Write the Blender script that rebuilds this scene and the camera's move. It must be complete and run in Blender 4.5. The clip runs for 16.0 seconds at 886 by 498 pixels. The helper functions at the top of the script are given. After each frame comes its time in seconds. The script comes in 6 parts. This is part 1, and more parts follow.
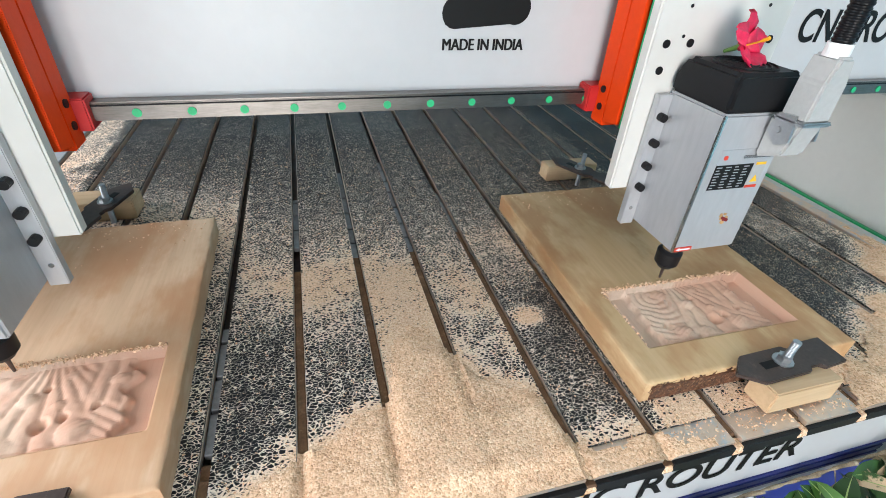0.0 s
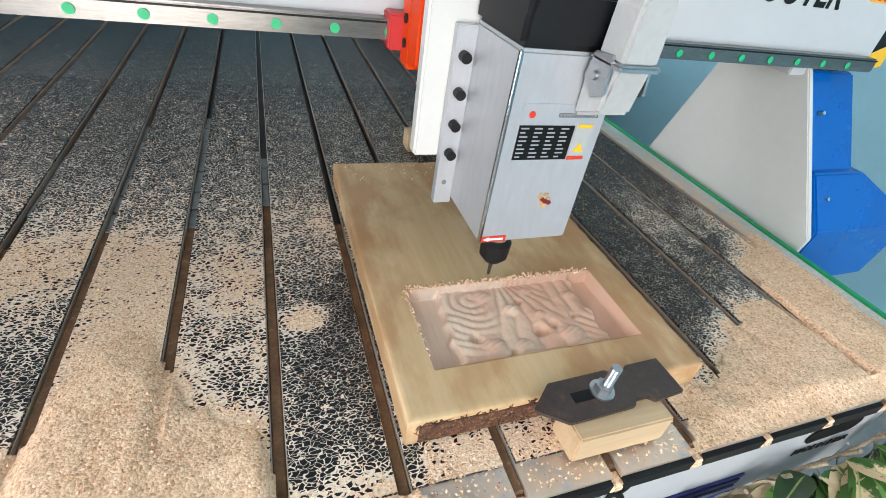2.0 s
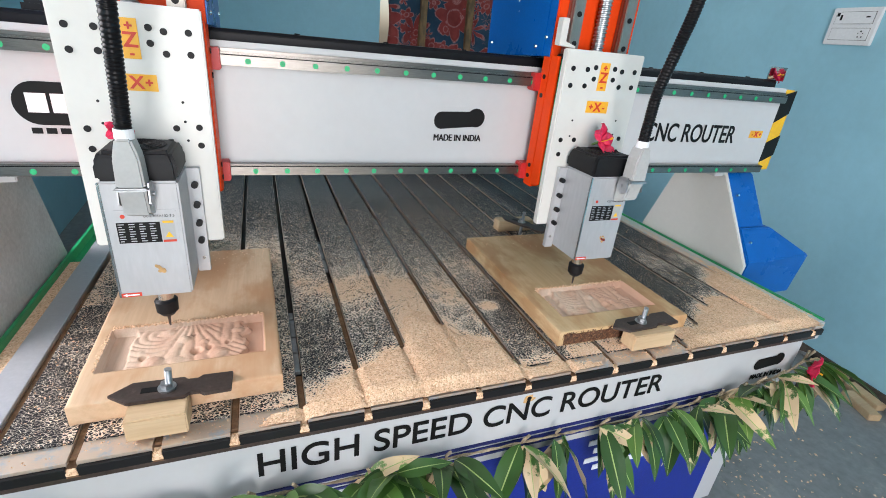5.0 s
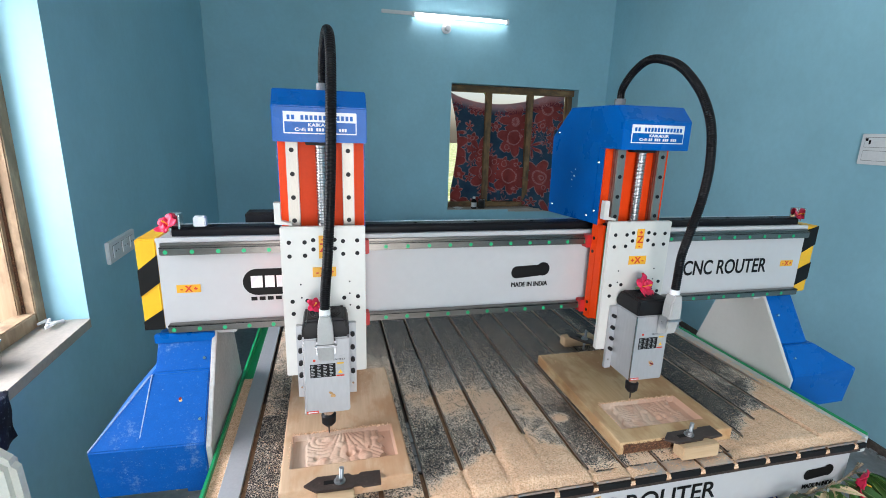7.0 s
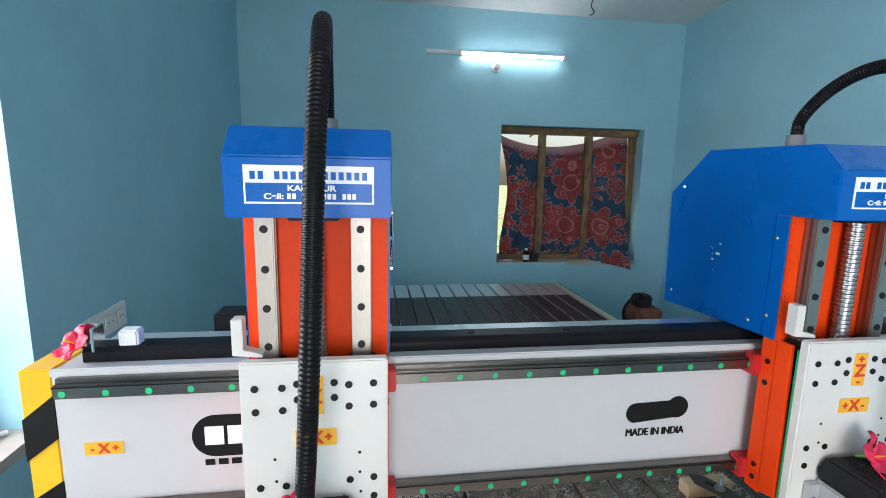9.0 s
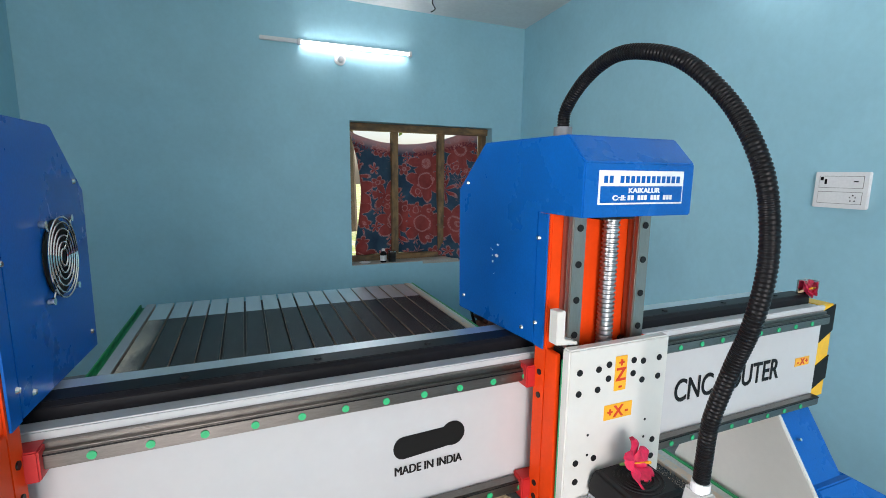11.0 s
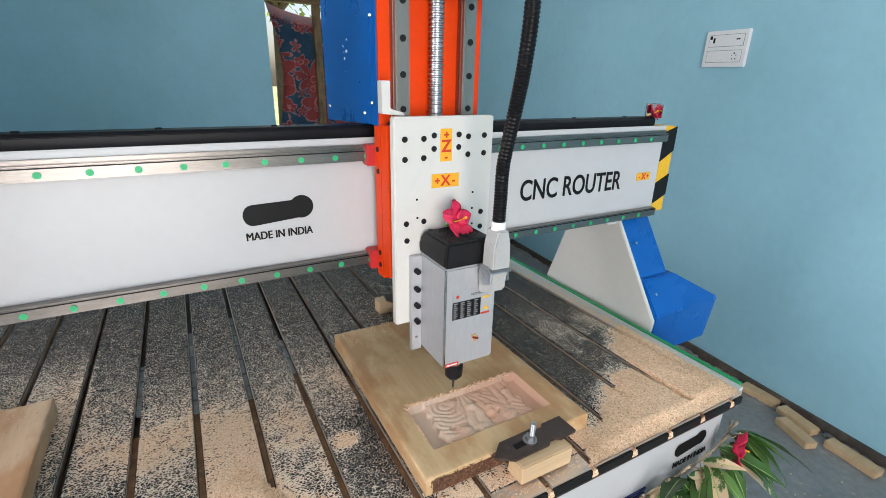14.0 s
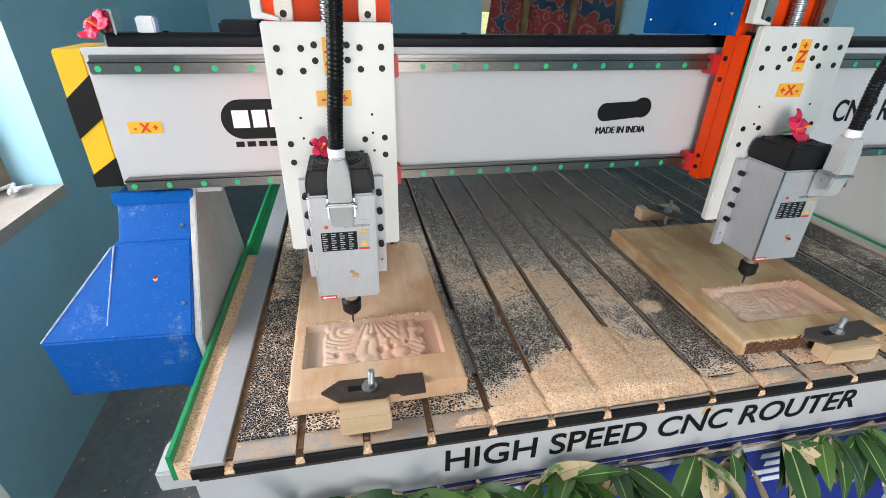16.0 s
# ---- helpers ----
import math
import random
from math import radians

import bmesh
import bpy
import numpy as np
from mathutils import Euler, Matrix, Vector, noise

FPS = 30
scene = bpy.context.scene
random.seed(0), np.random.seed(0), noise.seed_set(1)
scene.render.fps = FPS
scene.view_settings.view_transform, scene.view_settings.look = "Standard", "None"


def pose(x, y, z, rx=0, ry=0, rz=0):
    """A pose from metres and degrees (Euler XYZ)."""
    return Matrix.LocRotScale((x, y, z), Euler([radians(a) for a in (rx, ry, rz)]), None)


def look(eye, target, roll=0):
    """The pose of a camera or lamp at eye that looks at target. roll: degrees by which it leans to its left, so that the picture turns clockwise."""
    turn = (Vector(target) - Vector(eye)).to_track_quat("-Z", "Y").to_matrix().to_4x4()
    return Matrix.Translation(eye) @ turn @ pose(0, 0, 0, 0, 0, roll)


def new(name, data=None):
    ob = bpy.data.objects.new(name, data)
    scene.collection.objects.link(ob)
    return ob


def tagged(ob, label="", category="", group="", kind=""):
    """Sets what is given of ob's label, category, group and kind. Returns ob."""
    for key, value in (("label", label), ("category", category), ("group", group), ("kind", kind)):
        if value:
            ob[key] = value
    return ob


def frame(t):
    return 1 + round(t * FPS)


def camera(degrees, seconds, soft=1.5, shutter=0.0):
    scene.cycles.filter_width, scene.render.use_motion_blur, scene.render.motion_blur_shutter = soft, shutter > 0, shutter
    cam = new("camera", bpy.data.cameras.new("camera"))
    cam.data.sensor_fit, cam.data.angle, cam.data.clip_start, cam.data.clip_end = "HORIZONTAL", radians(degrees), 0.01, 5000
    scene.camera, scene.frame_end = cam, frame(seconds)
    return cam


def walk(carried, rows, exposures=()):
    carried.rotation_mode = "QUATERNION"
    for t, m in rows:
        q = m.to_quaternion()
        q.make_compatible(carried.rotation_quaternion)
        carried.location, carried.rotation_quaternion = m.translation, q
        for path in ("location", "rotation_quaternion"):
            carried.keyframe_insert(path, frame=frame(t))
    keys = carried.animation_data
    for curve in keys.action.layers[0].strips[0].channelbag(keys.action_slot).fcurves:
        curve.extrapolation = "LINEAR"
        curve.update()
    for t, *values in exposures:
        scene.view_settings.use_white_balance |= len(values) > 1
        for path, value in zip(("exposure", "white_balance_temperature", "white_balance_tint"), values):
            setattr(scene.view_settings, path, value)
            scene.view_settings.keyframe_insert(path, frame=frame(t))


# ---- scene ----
cam = camera(86.8, 16.0, soft=0.9, shutter=0.0)
PATH = [
    (0, (0.598, -0.216, 1.283), (1.09, 1.354, 0.147), 3.7),
    (0.5, (0.729, -0.194, 1.254), (1.287, 1.355, 0.12), 5.2),
    (1, (0.811, -0.152, 1.221), (1.421, 1.365, 0.069), 8.1),
    (1.5, (0.851, -0.145, 1.21), (1.48, 1.349, 0.038), 9.3),
    (2, (0.868, -0.146, 1.205), (1.52, 1.331, 0.025), 9.8),
    (2.5, (0.868, -0.155, 1.21), (1.55, 1.315, 0.037), 10.2),
    (3, (0.848, -0.185, 1.227), (1.57, 1.297, 0.095), 10.6),
    (3.5, (0.786, -0.242, 1.256), (1.541, 1.265, 0.18), 10.3),
    (4, (0.681, -0.324, 1.295), (1.459, 1.229, 0.303), 9.0),
    (4.2, (0.611, -0.379, 1.311), (1.395, 1.195, 0.36), 8.3),
    (6.3, (0.31, -0.83, 1.479), (0.789, 1.011, 0.86), 2.4),
    (6.5, (0.298, -0.855, 1.518), (0.768, 0.999, 0.934), 2.1),
    (7, (0.26, -0.825, 1.594), (0.72, 1.059, 1.105), 1.8),
    (7.5, (0.229, -0.78, 1.595), (0.646, 1.128, 1.165), 1.3),
    (8, (0.225, -0.632, 1.608), (0.472, 1.321, 1.254), 0.9),
    (8.2, (0.242, -0.556, 1.624), (0.415, 1.409, 1.29), 1.2),
    (10.3, (0.459, -0.167, 1.614), (1.134, 1.688, 1.291), 1.0),
    (10.5, (0.49, -0.185, 1.623), (1.214, 1.652, 1.301), 1.0),
    (11, (0.584, -0.22, 1.619), (1.354, 1.598, 1.3), 0.7),
    (11.5, (0.643, -0.268, 1.597), (1.42, 1.541, 1.244), 0.8),
    (12, (0.661, -0.322, 1.558), (1.443, 1.47, 1.14), 1.2),
    (12.5, (0.682, -0.361, 1.516), (1.501, 1.396, 1.025), 1.5),
    (13, (0.714, -0.399, 1.472), (1.581, 1.321, 0.933), 1.5),
    (13.5, (0.726, -0.423, 1.437), (1.638, 1.248, 0.824), 1.6),
    (14, (0.704, -0.424, 1.424), (1.618, 1.218, 0.738), 1.3),
    (14.5, (0.641, -0.415, 1.408), (1.512, 1.215, 0.643), 1.8),
    (15, (0.501, -0.432, 1.405), (1.213, 1.233, 0.557), 1.7),
    (15.5, (0.338, -0.463, 1.394), (0.852, 1.235, 0.471), 1.5),
    (16, (0.264, -0.502, 1.397), (0.61, 1.227, 0.454), 1.1),
]
walk(cam, [(t, look(eye, target, roll)) for t, eye, target, roll in PATH],
     exposures=[(0.0, 0.71, 6350, 9), (1.2, 0.80, 6350, 9), (3.0, 0.84, 6350, 10), (4.2, 0.66, 6450, 12), (6.5, 0.42, 6250, 10), (8.0, 0.28, 6200, 10), (10.5, 0.71, 6500, 12),
               (12.0, 0.53, 6550, 13), (13.2, 0.54, 6500, 12), (14.5, 0.60, 6600, 12), (16.0, 0.34, 6500, 11)])

# ---- plan ----
FLOOR, CEIL, BED = 0.13, 2.99, 0.80
FRONT_Y = -2.4
BACK_L, BACK_R = (-0.745, 3.78), (3.14, 3.87)      # inner corners of the back wall
LEFT_F = (-0.55, FRONT_Y)
RIGHT_F = (2.545, FRONT_Y)
SLOT0, PITCH, NSLOT = 0.052, 0.1, 17               # slots of the machine bed
BED_R, BED_LEN = 1.687, 3.05
CARR_R, CARR_L = 1.015, 0.140                      # left edges of the two carriage plates
BEAM_Y = 0.43

# ---- light ----
world = bpy.data.worlds.new("sky")
scene.world = world
world.use_nodes = True
wn, wl = world.node_tree.nodes, world.node_tree.links
sky = wn.new("ShaderNodeTexSky")
sky.sky_type = "NISHITA"
sky.sun_disc = False
sky.sun_elevation, sky.sun_rotation = radians(50), radians(77)
sky.altitude, sky.air_density, sky.dust_density = 20, 1.0, 3.0
wn["Background"].inputs[1].default_value = 0.15
wl.new(sky.outputs[0], wn["Background"].inputs[0])

sun = new("sun", bpy.data.lights.new("sun", "SUN"))
sun.data.energy, sun.data.angle, sun.data.color = 5.0, radians(12), (1.0, 0.96, 0.9)
sun.matrix_world = look((6.5, 1.5, 8), (0, 0, 0))


def window_light(name, eye, target, w, h, watts, color):
    lamp = new(name, bpy.data.lights.new(name, "AREA"))
    lamp.data.shape, lamp.data.size, lamp.data.size_y = "RECTANGLE", w, h
    lamp.data.energy, lamp.data.color = watts, color
    lamp.matrix_world = look(eye, target)
    return lamp


# daylight in the side window, and an added lamp in an assumed, unseen doorway behind the camera
window_light("side_window_daylight", (-1.22, 0.36, 1.52), (1.2, 0.40, 0.75), 1.3, 1.1, 43, (1.0, 0.96, 0.98))
window_light("added_doorway_light", (0.35, FRONT_Y - 0.12, 1.35), (3.2, 0.1, 0.9), 1.4, 2.2, 64, (1.0, 0.95, 0.96))


# ---- materials ----
def nodes_of(name):
    m = bpy.data.materials.new(name)
    m.use_nodes = True
    return m, m.node_tree.nodes, m.node_tree.links, m.node_tree.nodes["Principled BSDF"]


def noise_tex(n, l, scale, detail=4, rough=0.6, stretch=None, space="Object"):
    tc = n.new("ShaderNodeTexCoord")
    t = n.new("ShaderNodeTexNoise")
    t.inputs["Scale"].default_value, t.inputs["Detail"].default_value = scale, detail
    t.inputs["Roughness"].default_value = rough
    if stretch:
        mp = n.new("ShaderNodeMapping")
        mp.inputs["Scale"].default_value = stretch
        l.new(tc.outputs[space], mp.inputs[0])
        l.new(mp.outputs[0], t.inputs[0])
    else:
        l.new(tc.outputs[space], t.inputs[0])
    return t


def ramp(n, l, src, stops):
    r = n.new("ShaderNodeValToRGB")
    e = r.color_ramp.elements
    while len(e) < len(stops):
        e.new(0.5)
    for k, (p, c) in zip(e, stops):
        k.position, k.color = p, (*c, 1) if len(c) == 3 else c
    l.new(src, r.inputs[0])
    return r


def mix(n, l, fac, a, b, mode="MIX"):
    m = n.new("ShaderNodeMix")
    m.data_type, m.blend_type = "RGBA", mode
    for sock, v in ((m.inputs["Factor"], fac), (m.inputs["A"], a), (m.inputs["B"], b)):
        if isinstance(v, (int, float)):
            sock.default_value = v
        elif isinstance(v, tuple):
            sock.default_value = (*v, 1)
        else:
            l.new(v, sock)
    return m.outputs["Result"]


def math_node(n, l, op, a, b=0.0, clamp=False):
    m = n.new("ShaderNodeMath")
    m.operation, m.use_clamp = op, clamp
    for sock, v in zip(m.inputs, (a, b)):
        if isinstance(v, (int, float)):
            sock.default_value = v
        else:
            l.new(v, sock)
    return m.outputs[0]


def bump(n, l, b, height, strength=0.3, dist=0.002):
    u = n.new("ShaderNodeBump")
    u.inputs["Strength"].default_value, u.inputs["Distance"].default_value = strength, dist
    l.new(height, u.inputs["Height"])
    l.new(u.outputs[0], b.inputs["Normal"])


def surface(name, base, rough=0.5, metal=0.0, coarse=3.0, fine=60.0, var=0.12, grain=0.08, relief=0.15, dist=0.001,
            dirt=None, dirt_at=0.62, stretch=None, spec=0.5, scuff=None):
    """Paint, plastic, metal or plaster: base colour with broad blotches, fine grain, optional dirt and a light relief."""
    m, n, l, b = nodes_of(name)
    big, small = noise_tex(n, l, coarse, 5, 0.6, stretch), noise_tex(n, l, fine, 3, 0.6, stretch)
    lo, hi = tuple(c * (1 - var) for c in base), tuple(min(1, c * (1 + var)) for c in base)
    col = ramp(n, l, big.outputs[0], [(0.3, lo), (0.7, hi)]).outputs[0]
    g = ramp(n, l, small.outputs[0], [(0.3, (1 - grain,) * 3), (0.7, (1.0,) * 3)])
    col = mix(n, l, 1.0, col, g.outputs[0], "MULTIPLY")
    if dirt:
        d = noise_tex(n, l, coarse * 4, 8, 0.75)
        f = ramp(n, l, d.outputs[0], [(dirt_at, (0, 0, 0)), (min(1, dirt_at + 0.12), (1, 1, 1))])
        col = mix(n, l, math_node(n, l, "MULTIPLY", f.outputs[0], 0.7), col, dirt)
    if scuff:
        tone, size, at = scuff
        d = noise_tex(n, l, size, 12, 0.82)
        f = ramp(n, l, d.outputs[0], [(at, (0, 0, 0)), (at + 0.09, (1, 1, 1))])
        col = mix(n, l, math_node(n, l, "MULTIPLY", f.outputs[0], 0.6), col, tone)
    l.new(col, b.inputs["Base Color"])
    r = n.new("ShaderNodeMapRange")
    r.inputs["To Min"].default_value, r.inputs["To Max"].default_value = rough * 0.8, min(1, rough * 1.2)
    l.new(big.outputs[0], r.inputs[0])
    l.new(r.outputs[0], b.inputs["Roughness"])
    b.inputs["Metallic"].default_value = metal
    b.inputs["Specular IOR Level"].default_value = spec
    if relief:
        bump(n, l, b, small.outputs[0], relief, dist)
    return m


DUST = (0.66, 0.43, 0.26)
M = {}
M["wall"] = surface("blue_wall_paint", (0.322, 0.59, 0.692), 0.55, coarse=1.6, fine=28, var=0.07, grain=0.05, relief=0.25, dist=0.003,
                    dirt=(0.17, 0.36, 0.46), dirt_at=0.72)
M["ceiling"] = surface("ceiling_whitewash", (0.72, 0.74, 0.74), 0.8, coarse=2, fine=30, var=0.05)
M["floor"] = surface("grey_cement_floor", (0.26, 0.26, 0.258), 0.4, coarse=2.2, fine=40, var=0.25, grain=0.25, relief=0.2,
                     dirt=(0.36, 0.33, 0.29), dirt_at=0.56)
M["sill"] = surface("cement_sill", (0.46, 0.42, 0.37), 0.75, coarse=6, fine=70, var=0.12, grain=0.15, dirt=(0.4, 0.34, 0.28), dirt_at=0.6)
M["white"] = surface("white_machine_paint", (0.53, 0.53, 0.53), 0.32, coarse=3, fine=50, var=0.03, grain=0.03, relief=0.06)
M["plate"] = surface("white_plate_paint", (0.66, 0.645, 0.60), 0.3, coarse=5, fine=60, var=0.03, grain=0.03, relief=0.05)
M["offwhite"] = surface("dusty_white_steel", (0.60, 0.60, 0.58), 0.45, coarse=8, fine=120, var=0.12, grain=0.2, dirt=(0.35, 0.3, 0.25), dirt_at=0.6)
M["blue"] = surface("blue_powder_coat", (0.002, 0.115, 0.45), 0.28, coarse=5, fine=260, var=0.1, grain=0.15, relief=0.06, dist=0.0006, spec=0.22)
M["bluespeck"] = surface("blue_powder_coat_scuffed_and_dusty", (0.002, 0.10, 0.42), 0.36, coarse=45, fine=300, var=0.06, grain=0.15, relief=0.15, dist=0.0006,
                         dirt=(0.42, 0.42, 0.46), dirt_at=0.61, spec=0.35, scuff=((0.26, 0.36, 0.55), 9.0, 0.56))
# pale blue for the worn outer edge and for the seam's painted highlight
M["blueedge"] = surface("worn_and_highlit_blue_edge", (0.30, 0.40, 0.62), 0.5, coarse=60, fine=300, var=0.3, grain=0.3)
M["orange"] = surface("orange_paint", (0.82, 0.06, 0.005), 0.45, coarse=6, fine=120, var=0.08, grain=0.06, spec=0.15)
M["red"] = surface("red_plastic", (0.5, 0.02, 0.02), 0.4, coarse=12, fine=120)
M["black"] = surface("black_plastic", (0.009, 0.009, 0.010), 0.5, coarse=8, fine=200, var=0.2, grain=0.2, relief=0.1, spec=0.25)
M["blackpaint"] = surface("black_cover", (0.010, 0.010, 0.012), 0.38, coarse=4, fine=90, var=0.3, grain=0.2, dirt=(0.035, 0.035, 0.04), dirt_at=0.62, spec=0.14)
M["ink"] = surface("black_print", (0.006, 0.006, 0.006), 0.5, coarse=20, fine=200, relief=0, spec=0.2)
# indigo taken darker to hold the shadow that lies on the skirt
M["skirt"] = surface("shade_darkened_indigo_sheet", (0.012, 0.03, 0.26), 0.4, coarse=6, fine=150, var=0.15, grain=0.15, dirt=(0.3, 0.25, 0.2), dirt_at=0.66, spec=0.3)
M["navy"] = surface("navy_print", (0.012, 0.02, 0.14), 0.45, coarse=20, fine=200, relief=0)
M["whiteink"] = surface("white_print", (0.85, 0.86, 0.88), 0.45, coarse=20, fine=200, relief=0)
M["yellow"] = surface("yellow_tape", (0.85, 0.42, 0.02), 0.4, coarse=14, fine=160, var=0.06)
M["signred"] = surface("red_print", (0.62, 0.04, 0.01), 0.45, coarse=20, fine=200, relief=0)
M["steel"] = surface("brushed_steel", (0.21, 0.195, 0.18), 0.3, 1.0, coarse=6, fine=90, var=0.15, grain=0.2, stretch=(1, 8, 8))
M["railsteel"] = surface("slide_rail_steel", (0.33, 0.31, 0.28), 0.42, 1.0, coarse=7, fine=80, var=0.04, grain=0.1, stretch=(8, 8, 1))
M["chrome"] = surface("bright_steel", (0.72, 0.71, 0.69), 0.16, 1.0, coarse=8, fine=60, var=0.1)
M["alu"] = surface("anodised_aluminium", (0.47, 0.475, 0.485), 0.48, 0.4, coarse=4, fine=160, var=0.05, grain=0.08, stretch=(1, 1, 0.2))
M["aludusty"] = surface("dusty_aluminium", (0.52, 0.54, 0.56), 0.4, 0.55, coarse=10, fine=90, var=0.1, grain=0.1, dirt=(0.74, 0.54, 0.37), dirt_at=0.37)
M["alubare"] = surface("pale_bare_aluminium", (0.78, 0.79, 0.80), 0.3, 0.75, coarse=5, fine=120, var=0.05, grain=0.06, stretch=(6, 0.5, 1))
M["castgrey"] = surface("grey_cast_connector", (0.42, 0.42, 0.405), 0.42, 0.0, coarse=9, fine=160, var=0.06)
M["glandgrey"] = surface("grey_gland_plastic", (0.20, 0.21, 0.22), 0.45, coarse=9, fine=160, var=0.08)
M["green"] = surface("green_edge_paint", (0.012, 0.30, 0.10), 0.4, coarse=8, fine=120, var=0.15, dirt=DUST, dirt_at=0.68)
M["capgreen"] = surface("green_rail_cap", (0.02, 0.42, 0.16), 0.45, coarse=30, fine=200, relief=0)
M["hazyellow"] = surface("hazard_yellow", (0.85, 0.48, 0.01), 0.38, coarse=10, fine=120, var=0.05)
M["tube"] = nodes_of("tube_light_glow")[0]
_b = M["tube"].node_tree.nodes["Principled BSDF"]
_b.inputs["Emission Color"].default_value, _b.inputs["Emission Strength"].default_value = (1.0, 0.97, 0.98, 1), 15.0
M["batten"] = surface("white_plastic", (0.8, 0.8, 0.8), 0.4, coarse=8, fine=120, var=0.02)
M["cream"] = surface("cream_moulded_plastic", (0.70, 0.68, 0.60), 0.45, coarse=6, fine=120, var=0.04)
M["kumkum"] = surface("dark_red_powder", (0.22, 0.012, 0.012), 0.9, coarse=60, fine=300, var=0.3)
M["turmeric"] = surface("tan_powder", (0.62, 0.38, 0.16), 0.9, coarse=60, fine=300, var=0.3)
M["clampsteel"] = surface("dark_clamp_steel", (0.075, 0.052, 0.043), 0.45, 0.35, coarse=18, fine=160, var=0.3, grain=0.3, dirt=(0.12, 0.09, 0.07), dirt_at=0.58)
M["zinc"] = surface("zinc_bolt", (0.42, 0.43, 0.44), 0.4, 1.0, coarse=30, fine=200, var=0.1)
M["petal"] = surface("hibiscus_petal", (0.72, 0.012, 0.075), 0.55, coarse=40, fine=200, var=0.25, grain=0.2)
M["string"] = surface("jute_string", (0.42, 0.33, 0.22), 0.9, coarse=60, fine=400, var=0.3, grain=0.4)
# the pale dirt colour paints in the glare of ground in full sun
M["grass"] = surface("glare_paled_grass_ground", (0.30, 0.38, 0.10), 0.9, coarse=0.9, fine=20, var=0.35, grain=0.3, dirt=(0.66, 0.60, 0.45), dirt_at=0.47)
M["greennet"] = surface("green_shade_net", (0.0, 0.30, 0.14), 0.7, coarse=1.2, fine=40, var=0.25, grain=0.3)
M["housewall"] = surface("whitewashed_house", (0.86, 0.82, 0.78), 0.85, coarse=0.8, fine=10, var=0.1, grain=0.15)
M["leafmass"] = surface("tree_foliage", (0.22, 0.32, 0.08), 0.6, coarse=2, fine=12, var=0.5, grain=0.4)
M["bark"] = surface("tree_bark", (0.12, 0.085, 0.06), 0.9, coarse=4, fine=30, var=0.4, grain=0.4)
M["rubber"] = surface("black_corrugated_hose", (0.007, 0.007, 0.008), 0.34, coarse=20, fine=300, var=0.2, grain=0.2, spec=0.15)


def wood(name, a, b_, grain_axis, rough=0.6, scale=1.0, stain=None):
    """Sawn timber: long grain bands along one axis, pores, and a stain where given."""
    m, n, l, b = nodes_of(name)
    st = [14 * scale] * 3
    st[grain_axis] = 1.1 * scale
    big = noise_tex(n, l, 1.0, 6, 0.62, tuple(st))
    st2 = [160 * scale] * 3
    st2[grain_axis] = 9 * scale
    pores = noise_tex(n, l, 1.0, 3, 0.6, tuple(st2))
    col = ramp(n, l, big.outputs[0], [(0.28, a), (0.5, tuple((p + q) / 2 for p, q in zip(a, b_))), (0.72, b_)]).outputs[0]
    g = ramp(n, l, pores.outputs[0], [(0.35, (0.93, 0.92, 0.9)), (0.6, (1, 1, 1))])
    col = mix(n, l, 1.0, col, g.outputs[0], "MULTIPLY")
    if stain:
        s = noise_tex(n, l, 12.0, 6, 0.62, tuple(0.4 if i == grain_axis else 1.0 for i in range(3)))
        f = ramp(n, l, s.outputs[0], [(0.49, (0, 0, 0)), (0.60, (1, 1, 1))])
        col = mix(n, l, math_node(n, l, "MULTIPLY", f.outputs[0], 0.6), col, stain)
        s = noise_tex(n, l, 15.0, 4, 0.55, tuple(0.55 if i == grain_axis else 1.0 for i in range(3)))
        f = ramp(n, l, s.outputs[0], [(0.48, (0, 0, 0)), (0.57, (0.6, 0.6, 0.6)), (0.66, (1, 1, 1))])
        col = mix(n, l, math_node(n, l, "MULTIPLY", f.outputs[0], 0.62), col, stain)
    oi = n.new("ShaderNodeObjectInfo")
    v = ramp(n, l, oi.outputs["Random"], [(0.0, (0.88, 0.88, 0.88)), (1.0, (1, 1, 1))])
    col = mix(n, l, 1.0, col, v.outputs[0], "MULTIPLY")
    l.new(col, b.inputs["Base Color"])
    b.inputs["Roughness"].default_value = rough
    bump(n, l, b, pores.outputs[0], 0.18, 0.001)
    return m


M["board"] = wood("pale_mango_wood", (0.56, 0.36, 0.175), (0.74, 0.54, 0.31), 1, 0.6, 1.0, (0.42, 0.20, 0.075))
M["boardL"] = wood("pale_pink_wood", (0.61, 0.39, 0.23), (0.82, 0.60, 0.40), 1, 0.6, 1.0, (0.56, 0.29, 0.14))
M["carved"] = wood("fresh_carved_wood", (0.68, 0.45, 0.31), (0.80, 0.60, 0.46), 1, 0.7, 2.0, (0.66, 0.36, 0.24))
M["endgrain"] = surface("rough_end_grain", (0.17, 0.07, 0.032), 0.9, coarse=85, fine=420, var=0.75, grain=0.6, relief=0.9, dist=0.004, dirt=(0.55, 0.33, 0.17), dirt_at=0.54)
M["block"] = wood("packing_wood", (0.50, 0.33, 0.18), (0.70, 0.51, 0.31), 0, 0.65, 1.4)
M["frame"] = wood("weathered_window_timber", (0.20, 0.115, 0.05), (0.36, 0.22, 0.10), 2, 0.75, 1.0, (0.08, 0.06, 0.04))
M["frame1"] = wood("sun_bleached_window_timber", (0.36, 0.24, 0.14), (0.56, 0.41, 0.27), 2, 0.8, 1.0, (0.20, 0.13, 0.08))
